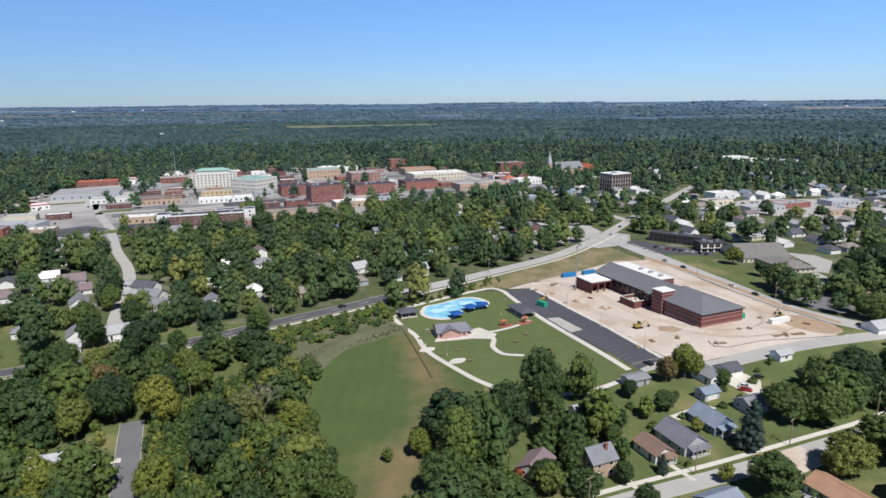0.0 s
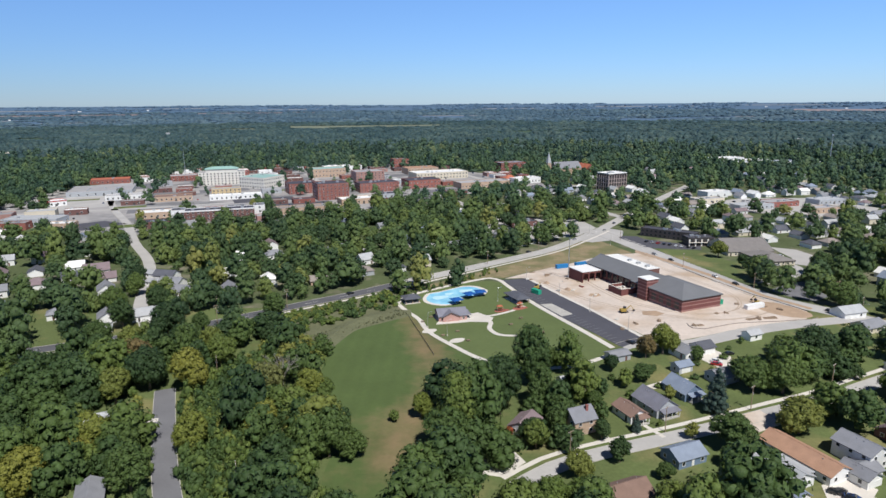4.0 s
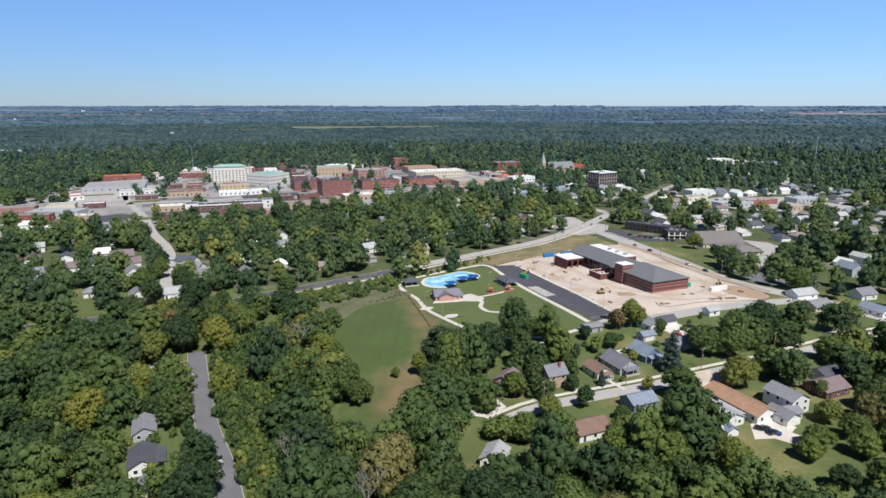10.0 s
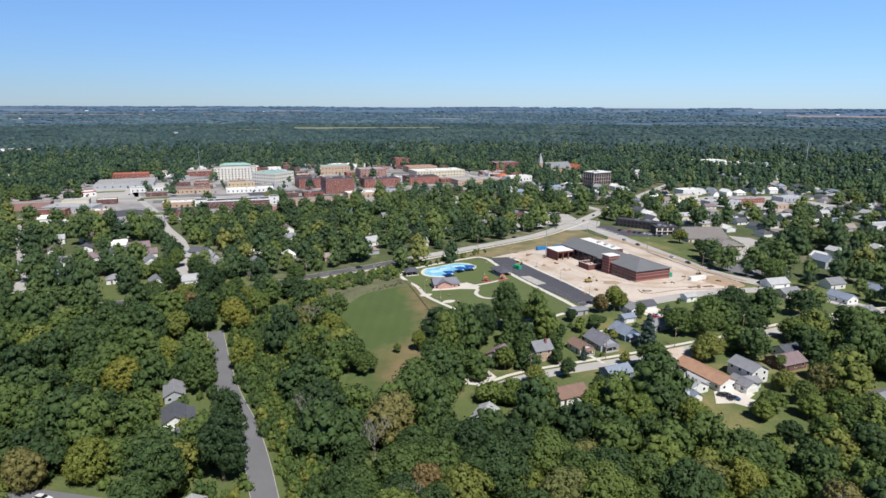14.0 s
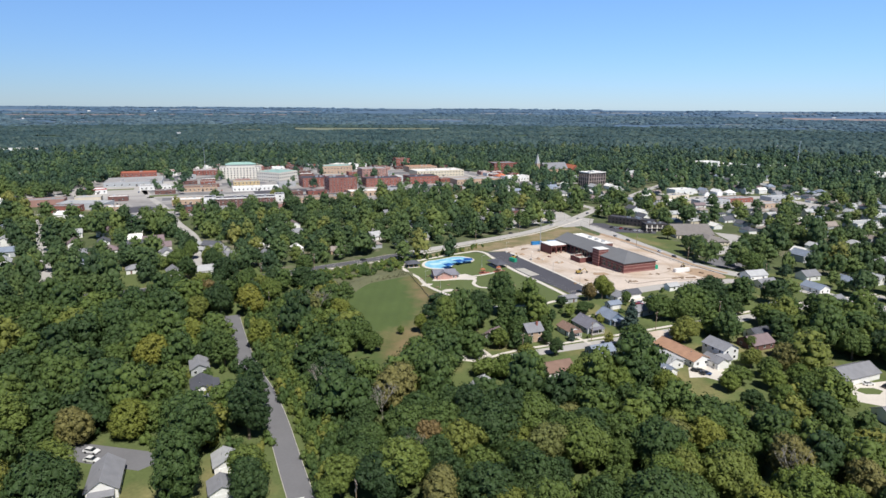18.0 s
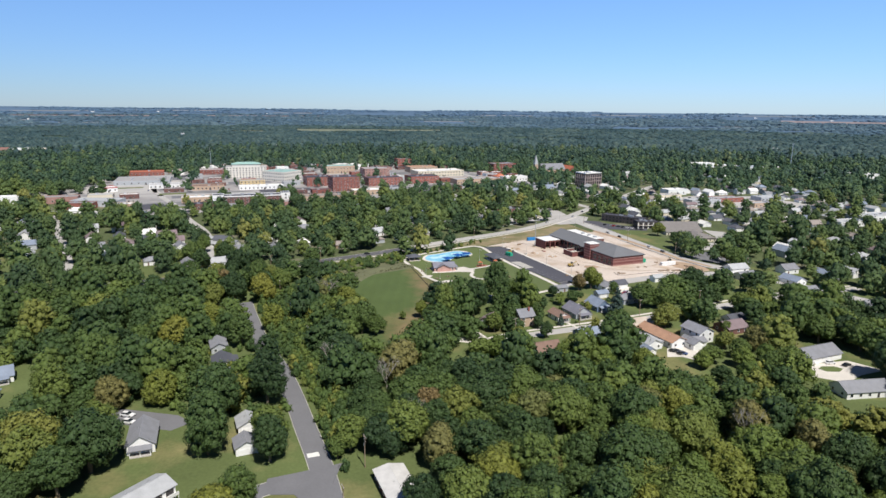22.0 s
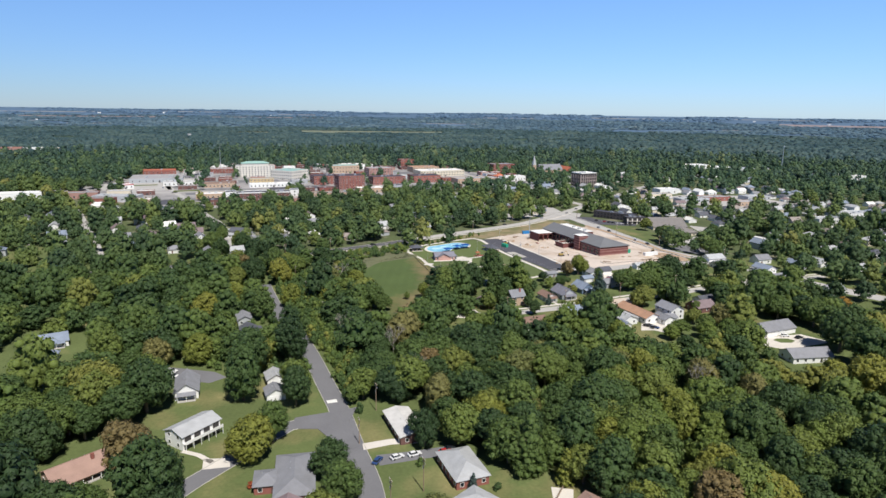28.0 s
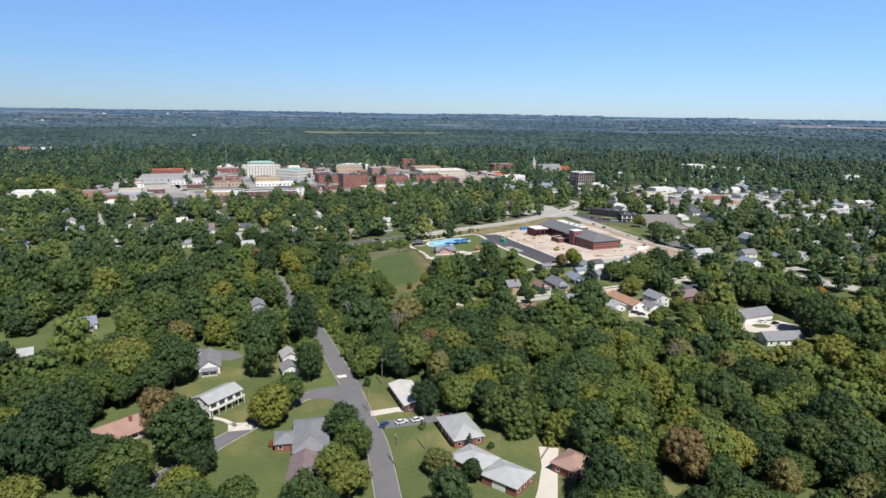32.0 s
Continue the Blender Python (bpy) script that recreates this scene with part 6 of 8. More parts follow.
for _i in range(60):
    _x, _y = _r.uniform(-500, 90), _r.uniform(520, 960)
    if clear_of(_x, _y, 2.5) and inside(_x, _y, [(-540, 620), (-300, 480), (-150, 570), (20, 740), (120, 800), (100, 900), (-100, 1080), (-460, 1000)]):
        car(_x, _y, _r.choice((24, 114)), _r.choice(list(CARS)), "in the town centre", far=True)


def utility_pole(x, y, rz, h=10.5, arms=2, lamp=False):
    ob = thing("utility_pole", x, y, rz, "weathered wooden utility pole with crossarms", "utility pole", "utility poles")
    part("shaft", Shape().rod((0, 0, -0.5), (0, 0, h), 0.17, 0.11, 8), M["wood"], ob)
    for i in range(arms):
        arm = part("crossarm", Shape().box(-1.3, -0.07, 0, 1.3, 0.07, 0.16), M["wood"], ob, at=pose(0, 0, h - 0.6 - 1.1 * i))
        for k in (-1.1, -0.5, 0.5, 1.1):
            part("insulator", Shape().rod((0, 0, 0), (0, 0, 0.22), 0.06, 0.04, 6), M["trim"], arm, at=pose(k, 0, 0.16))
    part("transformer", Shape().rod((0.35, 0, h - 3.6), (0.35, 0, h - 2.7), 0.25, 0.25, 8), M["steel"], ob)
    if lamp:
        part("lamp_arm", Shape().rod((0, 0, h - 4), (0, -2.2, h - 3.4), 0.05, 0.04, 6).box(-0.15, -2.8, h - 3.5, 0.15, -2.1, h - 3.3), M["steel"], ob)
    return ob


for _x, _y, _a in ((-13.5, -27, 2), (-25.5, 34, 2), (-47, 91, 2), (-66, 132, 2), (-84, 170, 2), (-100, 208, 2), (32, 152.5, 1), (66.5, 167.5, 1), (101, 181, 1), (139, 198, 1), (-124, 272, 2), (-96, 300, 2), (-30, 356, 1), (18, 394, 1), (58, 434, 1), (96, 484, 1), (148, 384, 1), (170, 330, 1), (205, 286, 1), (128, 470, 1), (-28, 10, 1), (-5, -16, 2)):
    utility_pole(_x, _y, 115 if _x < 0 and _y < 250 else 40, 11 if _a == 2 else 9.5, _a, lamp=_y > 250)


def lamp_post(x, y, rz):
    ob = thing("street_lamp", x, y, rz, "tall steel lamp post with one arm", "street lamp", "street lamps")
    part("pole", Shape().rod((0, 0, -0.2), (0, 0, 8), 0.1, 0.07, 8), M["steel"], ob)
    part("arm", Shape().rod((0, 0, 7.9), (1.8, 0, 8.3), 0.05, 0.04, 6), M["steel"], ob)
    part("lamp_head", Shape().box(1.5, -0.15, 8.2, 2.3, 0.15, 8.38), M["steel"], ob)
    part("base", Shape().rod((0, 0, -0.3), (0, 0, 0.7), 0.28, 0.28, 8), M["concrete"], ob)


for _x, _y in ((55, 318), (66, 288), (78, 258), (40, 352), (-8, 262), (-18, 275), (20, 316), (116, 452), (108, 494)):
    lamp_post(_x, _y, 20)

# drives, walks and bare yards
for _n, _p, _m, _l in (
    ("drive", [(99, 128), (102, 138), (112, 141), (117, 136), (110, 129)], "concrete", "pale concrete drive beside a garage"),
    ("drive", [(-27, 10), (-18, 13.5), (-8, 15), (-7, 11.5), (-17, 10), (-26, 6)], "concrete", "pale concrete drive to the brick house"),
    ("drive", [(-21.5, 3), (-10, 6), (2, 10), (4, 5), (-8, 1), (-19.5, -3)], "asphalt", "grey asphalt drive with parked cars"),
    ("drive", [(33, -12), (39.5, -13), (37.5, -24), (35.5, -38), (33, -54), (25, -54), (30, -36), (32.5, -24)], "concrete", "pale concrete drive beside the brick house"),
    ("drive", [(-76, -2), (-68, -1), (-66, -6), (-74, -8)], "concrete", "pale concrete drive to the white house"),
    ("drive", [(150, 112), (158, 122), (180, 128), (190, 118), (176, 112), (166, 104)], "concrete", "broad pale concrete drive"),
    ("drive", [(106, 136), (112, 134), (118, 128), (112, 124), (104, 130)], "concrete", "pale concrete drive with two cars"),
    ("drive", [(98, 234), (104, 238), (112, 224), (108, 214), (104, 212), (98, 224)], "concrete", "pale concrete drive with cars"),
    ("drive", [(84, 208), (88, 205), (80, 202), (72, 198), (70, 201)], "concrete", "pale concrete drive between the bungalows"),
    ("drive", [(4, 152), (14, 158), (18, 150), (10, 142), (2, 144)], "concrete", "pale concrete drive beside the red shrub"),
    ("drive", [(-122, 172), (-119, 175.5), (-110, 177), (-109, 174.5), (-118, 172.5), (-120, 170.5)], "concrete", "curved pale drive to a white house"),
    ("drive", [(-130, 61), (-112, 57), (-96, 54), (-91, 60), (-98, 65), (-126, 70)], "asphalt", "grey asphalt yard with two parked vans"),
    ("garden_walk", [(60, 172), (61.5, 172.6), (66, 164.5), (64.5, 164)], "concrete", "pale garden walk to the street"),
    ("garden_walk", [(45, 166), (46.5, 166.5), (49, 158.5), (47.5, 158)], "concrete", "pale garden walk to the street"),
    ("yard", [(92, 176), (104, 181), (108, 172), (96, 166)], "soil", "bare earth yard beside the street"),
    ("yard", [(96, 162), (92, 158), (98, 150), (101, 152)], "asphalt", "worn asphalt yard beside the long house"),
    ("garden_walk", [(-84, 3), (-78, 1), (-72, -3), (-73, -4.5), (-79, -0.5), (-85, 1.5)], "concrete", "pale garden path with stone edging"),
):
    patch(_n, _p, M[_m], 0.06, _l, _n.replace("_", " "), False)

patch("road_mark", [(-44.6, 38.6), (-41.0, 40.0), (-42.0, 42.4), (-45.6, 41.0)], M["line"], 0.07, "worn white square painted on the lane", "road mark", False)
patch("lawn_island", [(161, 116.5), (166, 114), (172, 116.5), (173, 120.5), (167, 121.5), (162, 120)], M["lawn"], 0.12, "small lawn island within the drive", "lawn", False, soft=True)
# bay lines of the new car park and its kerb walks
for _i in range(34):
    _t = _i / 33
    _a = Vector((26.5 + (68.5 - 26.5) * _t, 352 + (241 - 352) * _t, 0))
    if 3 < _i:
        _b = _a + Vector((4.6, 2.1, 0))
        structure("bay_line", ribbon([_a, _b], 0.08, -0.08, 0.0, 0.105), M["line_worn"], "faint painted parking bay line", "bay line")
path("kerb_walk", [(40.5, 357), (53.5, 325), (66.5, 293), (75, 268), (82.5, 247)], 2.0, "pale concrete walk between car park and soil")
# picket and rail fences
def fence(a, b, mat, label, h=1.1, gap=0.9):
    a, b = Vector((*a, 0)), Vector((*b, 0))
    n = max(int((b - a).length / gap), 1)
    turn = math.degrees(math.atan2(b.y - a.y, b.x - a.x))
    ob = thing("fence", a.x, a.y, turn, label, "fence")
    step = (b - a).length / n
    for i in range(n + 1):
        part("post", Shape().box(-0.06, -0.06, -0.4, 0.06, 0.06, h), mat, ob, at=pose(i * step, 0, ground_z(*(a.lerp(b, i / n)).xy) - ground_z(a.x, a.y)))
    for z in (0.4, 0.85):
        part("rail", Shape().loft([(0, -0.03, z), (0, 0.03, z), (0, 0.03, z + 0.12), (0, -0.03, z + 0.12)], [((b - a).length, -0.03, z + ground_z(b.x, b.y) - ground_z(a.x, a.y)), ((b - a).length, 0.03, z + ground_z(b.x, b.y) - ground_z(a.x, a.y)), ((b - a).length, 0.03, z + 0.12 + ground_z(b.x, b.y) - ground_z(a.x, a.y)), ((b - a).length, -0.03, z + 0.12 + ground_z(b.x, b.y) - ground_z(a.x, a.y))]), mat, ob)


fence((-29.4, 293.6), (-21, 263), M["dark_trim"], "dark rail fence beside the field", 1.2, 2.4)
fence((-21, 263), (-13.6, 235.3), M["dark_trim"], "dark rail fence beside the field", 1.2, 2.4)
fence((8, 156), (16, 162), M["rust_wood"], "red-stained wooden fence beside a drive", 1.6, 0.8)
fence((-180, 330), (-166, 352), M["trim"], "white fence beside the mobile homes", 1.1, 2.0)
fence((46, 446), (62, 462), M["trim"], "white board fence beside the main road", 1.5, 2.0)
fence((33, -20), (40, -5), M["wood"], "brown board fence beside the drive", 1.5, 1.0)


def garden_set(x, y):
    ob = thing("picnic_table", x, y, 20, "weathered wooden picnic table on grass", "picnic table", "picnic tables")
    part("top", Shape().box(-0.9, -0.4, 0.7, 0.9, 0.4, 0.76), M["wood"], ob)
    for k in (-0.7, 0.7):
        part("bench", Shape().box(-0.9, k - 0.14, 0.42, 0.9, k + 0.14, 0.47), M["wood"], ob)
        part("leg", Shape().loft([(k - 0.05, -0.7, 0), (k + 0.05, -0.7, 0), (k + 0.05, 0.7, 0), (k - 0.05, 0.7, 0)], [(k - 0.05, -0.3, 0.7), (k + 0.05, -0.3, 0.7), (k + 0.05, 0.3, 0.7), (k - 0.05, 0.3, 0.7)]), M["wood"], ob)


for _x, _y in ((-21, 284), (-10, 262), (2, 254), (-17, 292), (30, 285), (24, 276), (38, 262), (-3, 268)):
    garden_set(_x, _y)

car(105, 134.5, 20, "car_black", "parked on a drive behind the houses")
car(106.8, 131.6, 20, "car_black", "parked on a drive behind the houses")
house(117, 143.5, 22, 8, 6.5, "r_grey", "w_white", "white garage with a grey roof on the back lawn", h=2.5, rise=1.6, plain=True, name="garage", category="garage", garage="s")
house(91.5, 132.5, 110, 6, 4.5, "r_blue", "w_white", "small white shed with a blue-grey roof", h=2.2, rise=1.3, plain=True, name="garden_shed", category="shed")

# ---- trees ----
def ico(level):
    bm = bmesh.new()
    bmesh.ops.create_icosphere(bm, subdivisions=level, radius=1)
    v = np.array([p.co[:] for p in bm.verts])
    bm.verts.index_update()
    f = np.array([[p.index for p in q.verts] for q in bm.faces])
    bm.free()
    return v, f


ICO_V, ICO_F = ico(1)
CAP_F = ICO_F[ICO_V[ICO_F][:, :, 2].mean(1) > -0.5]  # without the faces that look straight down


def crown(seed, leaves, leaf, shape="round", domes=5, boughs=40):
    """A crown of unit half width, from height 0 to about 2: a few uneven domes, set all over with boughs, each bough a rounded clump with leaf sprays over it and dark gaps between. Returns points and triangles."""
    rng = np.random.RandomState(seed)
    tall = {"round": 0.85, "tall": 1.12, "flat": 0.62, "shrub": 0.6, "cone": 1.5}[shape]
    if shape == "cone":
        z = np.linspace(0.12, 0.92, domes)
        rad = 1.0 - z
        cen = np.stack([rng.uniform(-0.05, 0.05, domes), rng.uniform(-0.05, 0.05, domes), z * 2 * tall], 1)
        size = np.stack([0.12 + 0.88 * rad, 0.12 + 0.88 * rad, np.full(domes, 0.30)], 1)
    elif domes == 1:
        cen, size = np.array([[0, 0, tall]]), np.array([[0.95, 0.95, tall * 0.95]])
    else:
        k = np.arange(domes)
        a = k * 2.39996 + rng.uniform(-0.4, 0.4, domes)
        out = np.where(k == 0, 0.0, rng.uniform(0.30, 0.50, domes))
        r = np.where(k == 0, 0.64, rng.uniform(0.40, 0.58, domes))
        rise = np.where(k == 0, 1.12, rng.uniform(0.62, 1.14, domes))
        cen = np.stack([np.cos(a) * out, np.sin(a) * out, tall * rise], 1)
        size = np.stack([r, r, r * rng.uniform(0.95, 1.15, domes) * max(tall, 0.75) * 1.05], 1)
    # the boughs: rounded clumps set close together over the domes
    w = size[:, 0] * size[:, 2]
    on = rng.choice(domes, boughs * 8, p=w / w.sum())
    d = rng.normal(size=(boughs * 8, 3))
    d[:, 2] += 0.30
    d /= np.linalg.norm(d, axis=1)[:, None]
    on[:domes], d[:domes] = np.arange(domes), [0, 0, 1]
    at = cen[on] + d * size[on] * rng.uniform(0.70, 0.92, (boughs * 8, 1))
    reach = math.sqrt(5.2 * (size**2).mean(1).sum() / boughs)
    pick = []
    for k in range(len(at)):
        if len(pick) == boughs:
            break
        if any(i != on[k] and (((at[k] - cen[i]) / size[i]) ** 2).sum() < 0.5 for i in range(domes)):
            continue
        if all(((at[k] - at[m]) ** 2).sum() > (reach * 0.62) ** 2 for m in pick):
            pick.append(k)
    at, d, on = at[pick], d[pick], on[pick]
    wide = reach * rng.uniform(0.50, 0.80, len(at))
    V, F, n = [], [], 0
    for i in range(domes):
        V.append(ICO_V * size[i] * 0.66 + cen[i] - [0, 0, 0.06])
        F.append(CAP_F + n)
        n += len(ICO_V)
    for i in range(len(at)):
        V.append(ICO_V * wide[i] * [0.96, 0.96, 0.72] * rng.uniform(0.58, 1.0, len(ICO_V))[:, None] + at[i])
        F.append(CAP_F + n)
        n += len(ICO_V)
    # leaf sprays close over each bough
    which = rng.choice(len(at), leaves * 2, p=wide**2 / (wide**2).sum())
    e = rng.normal(size=(leaves * 2, 3))
    e /= np.linalg.norm(e, axis=1)[:, None]
    pick = np.where((e * (d[which] + [0, 0, 0.45])).sum(1) > -0.2)[0][:leaves]
    which, e = which[pick], e[pick]
    leaves = len(pick)
    pos = at[which] + e * wide[which][:, None] * [1.12, 1.12, 0.86] * rng.uniform(0.80, 1.12, (leaves, 1))
    nrm = e + 0.35 * d[which] + [0, 0, 0.15] + rng.normal(size=(leaves, 3)) * 0.34
    nrm /= np.linalg.norm(nrm, axis=1)[:, None]
    t = np.cross(nrm, rng.normal(size=(leaves, 3)))
    t /= np.linalg.norm(t, axis=1)[:, None]
    b = np.cross(nrm, t)
    s = leaf * rng.uniform(0.6, 1.3, leaves)[:, None]
    k = rng.uniform(0.6, 1.1, (leaves, 3, 1))
    q = np.stack([pos - t * s * k[:, 0], pos + (t * 0.6 - b) * s * k[:, 1], pos + (t * 0.6 + b) * s * k[:, 2]], 1)
    F.append(n + 3 * np.arange(leaves)[:, None] + [0, 1, 2])
    V.append(q.reshape(-1, 3))
    V = np.vstack(V)
    V[:, :2] *= 0.96 / np.quantile(np.hypot(V[:, 0], V[:, 1]), 0.97)
    V[:, 2] = np.maximum(V[:, 2], -0.1)
    return V, np.vstack(F)


def tri_mesh(name, V, F, mat, tone=None, smooth=False):
    me = bpy.data.meshes.new(name)
    me.vertices.add(len(V))
    me.vertices.foreach_set("co", np.asarray(V, np.float32).ravel())
    me.loops.add(3 * len(F))
    me.loops.foreach_set("vertex_index", np.asarray(F, np.int32).ravel())
    me.polygons.add(len(F))
    me.polygons.foreach_set("loop_start", np.arange(0, 3 * len(F), 3, dtype=np.int32))
    if tone is not None:
        me.attributes.new("tone", "FLOAT", "POINT").data.foreach_set("value", np.asarray(tone, np.float32))
    if smooth:
        me.polygons.foreach_set("use_smooth", np.ones(len(F), bool))
    me.materials.append(mat)
    me.update(calc_edges=True)
    return me


def trunk_shape(seed, h, r):
    rng = random.Random(seed)
    s = Shape()
    s.rod((0, 0, -0.5), (0.1, 0, h * 0.35), r, r * 0.75, 8)
    s.rod((0.1, 0, h * 0.35), (0.2, 0.1, h * 0.7), r * 0.75, r * 0.4, 7)
    for i in range(6):
        a = i * 1.05 + rng.uniform(-0.3, 0.3)
        z = h * rng.uniform(0.28, 0.5)
        s.rod((0.1, 0, z), (math.cos(a) * h * 0.2, math.sin(a) * h * 0.2, z + h * rng.uniform(0.14, 0.26)), r * 0.4, r * 0.12, 5)
    return s


# kinds: shape, leaf material, half width, crown foot, total height in metres, seed
KINDS = {}


def kind_of_tree(key, shape, mat, half, foot, seed, leaves=2700, leaf=0.050, domes=6, boughs=95):
    V, F = crown(seed, leaves, leaf, shape, domes, boughs)
    V = V * half
    V[:, 2] += foot - half * 0.1
    top = float(V[:, 2].max())
    KINDS[key] = (tri_mesh("crown", V, F, M[mat], smooth=True), trunk_shape(seed, top, half * 0.075).mesh("trunk", [M["bark"]]), half, top)


kind_of_tree("broad", "round", "leaf", 5.6, 1.2, 1)
kind_of_tree("broad2", "round", "leaf", 5.2, 1.2, 2, domes=5)
kind_of_tree("oak", "flat", "leaf", 6.4, 2.2, 3, leaves=2900, domes=8, boughs=100)
kind_of_tree("tall", "tall", "leaf", 5.0, 1.0, 4, leaves=2900, domes=7, boughs=95)
kind_of_tree("tall2", "tall", "leaf", 4.6, 1.0, 5, leaves=2500, domes=4, boughs=85)
kind_of_tree("broad3", "round", "leaf", 4.6, 1.0, 6, domes=3)
kind_of_tree("light", "round", "leaf_light", 5.2, 1.2, 17, domes=6)
kind_of_tree("yellow", "round", "leaf_yellow", 4.8, 1.2, 7, domes=5)
kind_of_tree("brown", "round", "leaf_brown", 4.8, 1.4, 8, domes=6)
kind_of_tree("bronze", "round", "leaf_bronze", 5.0, 1.2, 13, domes=7)
kind_of_tree("orange", "round", "leaf_orange", 4.6, 1.2, 14, domes=5)
kind_of_tree("spruce", "cone", "leaf_spruce", 3.2, 0.5, 9, leaves=1600, domes=9, boughs=80)
kind_of_tree("small", "round", "leaf", 2.6, 0.6, 10, leaves=420, leaf=0.08, domes=4, boughs=30)
kind_of_tree("shrub", "shrub", "leaf", 1.5, 0.1, 11, leaves=180, leaf=0.11, domes=3, boughs=14)
kind_of_tree("red", "shrub", "leaf_red", 1.7, 0.1, 12, leaves=180, leaf=0.11, domes=3, boughs=14)
kind_of_tree("pyramid", "cone", "leaf", 4.2, 0.6, 15, leaves=1900, domes=9, boughs=100)
kind_of_tree("spire", "cone", "leaf_yellow", 3.2, 0.5, 16, leaves=1500, domes=8, boughs=70)
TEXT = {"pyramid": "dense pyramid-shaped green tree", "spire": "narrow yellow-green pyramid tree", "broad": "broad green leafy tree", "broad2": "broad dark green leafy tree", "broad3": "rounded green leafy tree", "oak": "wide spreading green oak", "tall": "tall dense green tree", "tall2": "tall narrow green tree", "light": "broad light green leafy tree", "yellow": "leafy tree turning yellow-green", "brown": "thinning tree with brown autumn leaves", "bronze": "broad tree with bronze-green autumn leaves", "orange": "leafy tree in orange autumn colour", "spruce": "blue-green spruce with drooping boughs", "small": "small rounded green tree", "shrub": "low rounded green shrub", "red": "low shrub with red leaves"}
STANDING = []


def tree(kind, x, y, size=1.0, where="among lawns and woods", tall=1.0):
    crown_me, trunk_me, half, top = KINDS[kind]
    rng = random.Random(int(x * 31 + y * 17))
    ob = thing("shrub" if kind in ("shrub", "red") else "tree", x, y, rng.uniform(0, 360), TEXT[kind] + " " + where, "shrub" if kind in ("shrub", "red") else "tree")
    ob.scale = (size, size, size * tall)
    part("trunk", trunk_me, None, ob)
    part("crown", crown_me, None, ob)
    STANDING.append((x, y, half * size))
    return ob


# trees that stand out along the flight
tree("small", -25.5, 175, 1.0, "alone on the meadow")
tree("yellow", -16, 178, 0.90, "at the edge of the field", 1.30)
tree("red", 14, 166, 1.4, "beside the small house")
tree("small", 152, 205, 1.3, "along the street")
tree("tall", -27.5, -24, 1.30, "tall at the edge of the lane", 1.05)
tree("tall2", -33.5, -11, 1.35, "tall at the edge of the lane", 1.0)
tree("broad", -31, -38, 1.25, "at the edge of the lane", 1.15)
tree("pyramid", 27, -5, 1.45, "behind the pale-roofed house", 1.05)
tree("spire", 37.5, -10, 1.10, "beside the pale drive", 1.05)
tree("bronze", 0.5, -31, 1.05, "before the pale-roofed house", 1.0)
tree("broad3", 10, -33.5, 0.80, "before the pale-roofed house", 1.2)
tree("bronze", -2.5, 36, 1.45, "behind the flat-roofed house", 1.15)
tree("oak", 6, 11, 1.20, "behind the brick house", 1.25)
tree("spruce", 9.5, -14.5, 0.55, "by the brick wall")
tree("broad2", -111, 15, 1.55, "dark and massive behind the white house", 1.2)
tree("oak", -126, 27, 1.60, "dark green in the near woods", 1.3)
tree("broad", -95, -36, 1.20, "dark on the lawn", 1.1)
tree("yellow", -60, -1, 1.75, "on the lawn by the side street", 1.05)
tree("tall", -56, 36, 1.30, "dark at the lane corner", 1.20)
tree("tall", -57, 9, 1.15, "on the lawn by the side street", 1.25)
tree("tall", -81, 60, 1.60, "dark above the white garage", 1.30)
tree("tall2", -58, 42, 1.65, "dense and conical at the lane corner", 1.0)
tree("brown", -95, -12, 1.75, "beside the white house", 1.20)
tree("broad", -80, -29, 1.90, "by the side street", 1.25)
tree("broad", -74, -33, 1.20, "by the side street", 1.10)
tree("oak", -109, 28, 1.60, "behind the white house", 1.30)
tree("broad", -122, 20, 1.70, "behind the white house", 1.20)
tree("broad3", -138, 27, 1.90, "in the near woods", 1.20)
tree("tall", -154, 20, 1.70, "in the near woods", 0.95)
tree("yellow", -108, 74, 1.45, "yellow-green in the woods", 1.15)
tree("bronze", -124, 68, 1.35, "browning in the woods", 1.15)
tree("broad2", -146, 69, 1.60, "in the near woods", 1.20)
tree("oak", -113, -42, 2.10, "grey-green at the edge of the lawn", 1.30)
tree("broad2", -89, -47, 1.75, "at the edge of the lawn", 1.05)
tree("yellow", -69, -55, 1.60, "by the side street", 1.15)
tree("tall", -77, 39.5, 1.60, "dark beside the white garage", 1.35)
tree("broad3", -54, -55, 1.60, "by the side street", 1.0)
tree("broad3", -35, 39, 0.85, "at the edge of the lane", 1.20)
tree("broad", -6, 10, 1.05, "behind the white garage", 1.30)
tree("tall2", -73, 93, 1.55, "dark beside the lane", 1.35)
tree("tall2", -68, 74, 1.60, "dark beside the lane", 1.40)
tree("yellow", -119, 152, 1.55, "yellow-green in the woods", 1.20)
tree("yellow", -128, 133, 1.60, "yellow-green in the woods", 1.10)
tree("broad2", -98, 134, 1.40, "dark beside the lane", 1.20)
tree("bronze", -20, 96, 1.90, "in the woods", 1.15)
tree("brown", -8, 62, 1.30, "browning among the green woods", 1.30)
tree("yellow", -108, 199, 1.70, "yellow-green beside the lane", 1.25)
tree("yellow", -89, 157, 1.30, "beside the lane", 1.25)
tree("bronze", -75, 194, 1.40, "above the green corridor", 1.20)
tree("broad", -109, 149, 1.25, "at a house drive by the lane", 1.15)
tree("yellow", -121, 149, 1.25, "at a house drive by the lane", 1.15)
tree("brown", -134, 213, 1.50, "beside the road", 1.30)
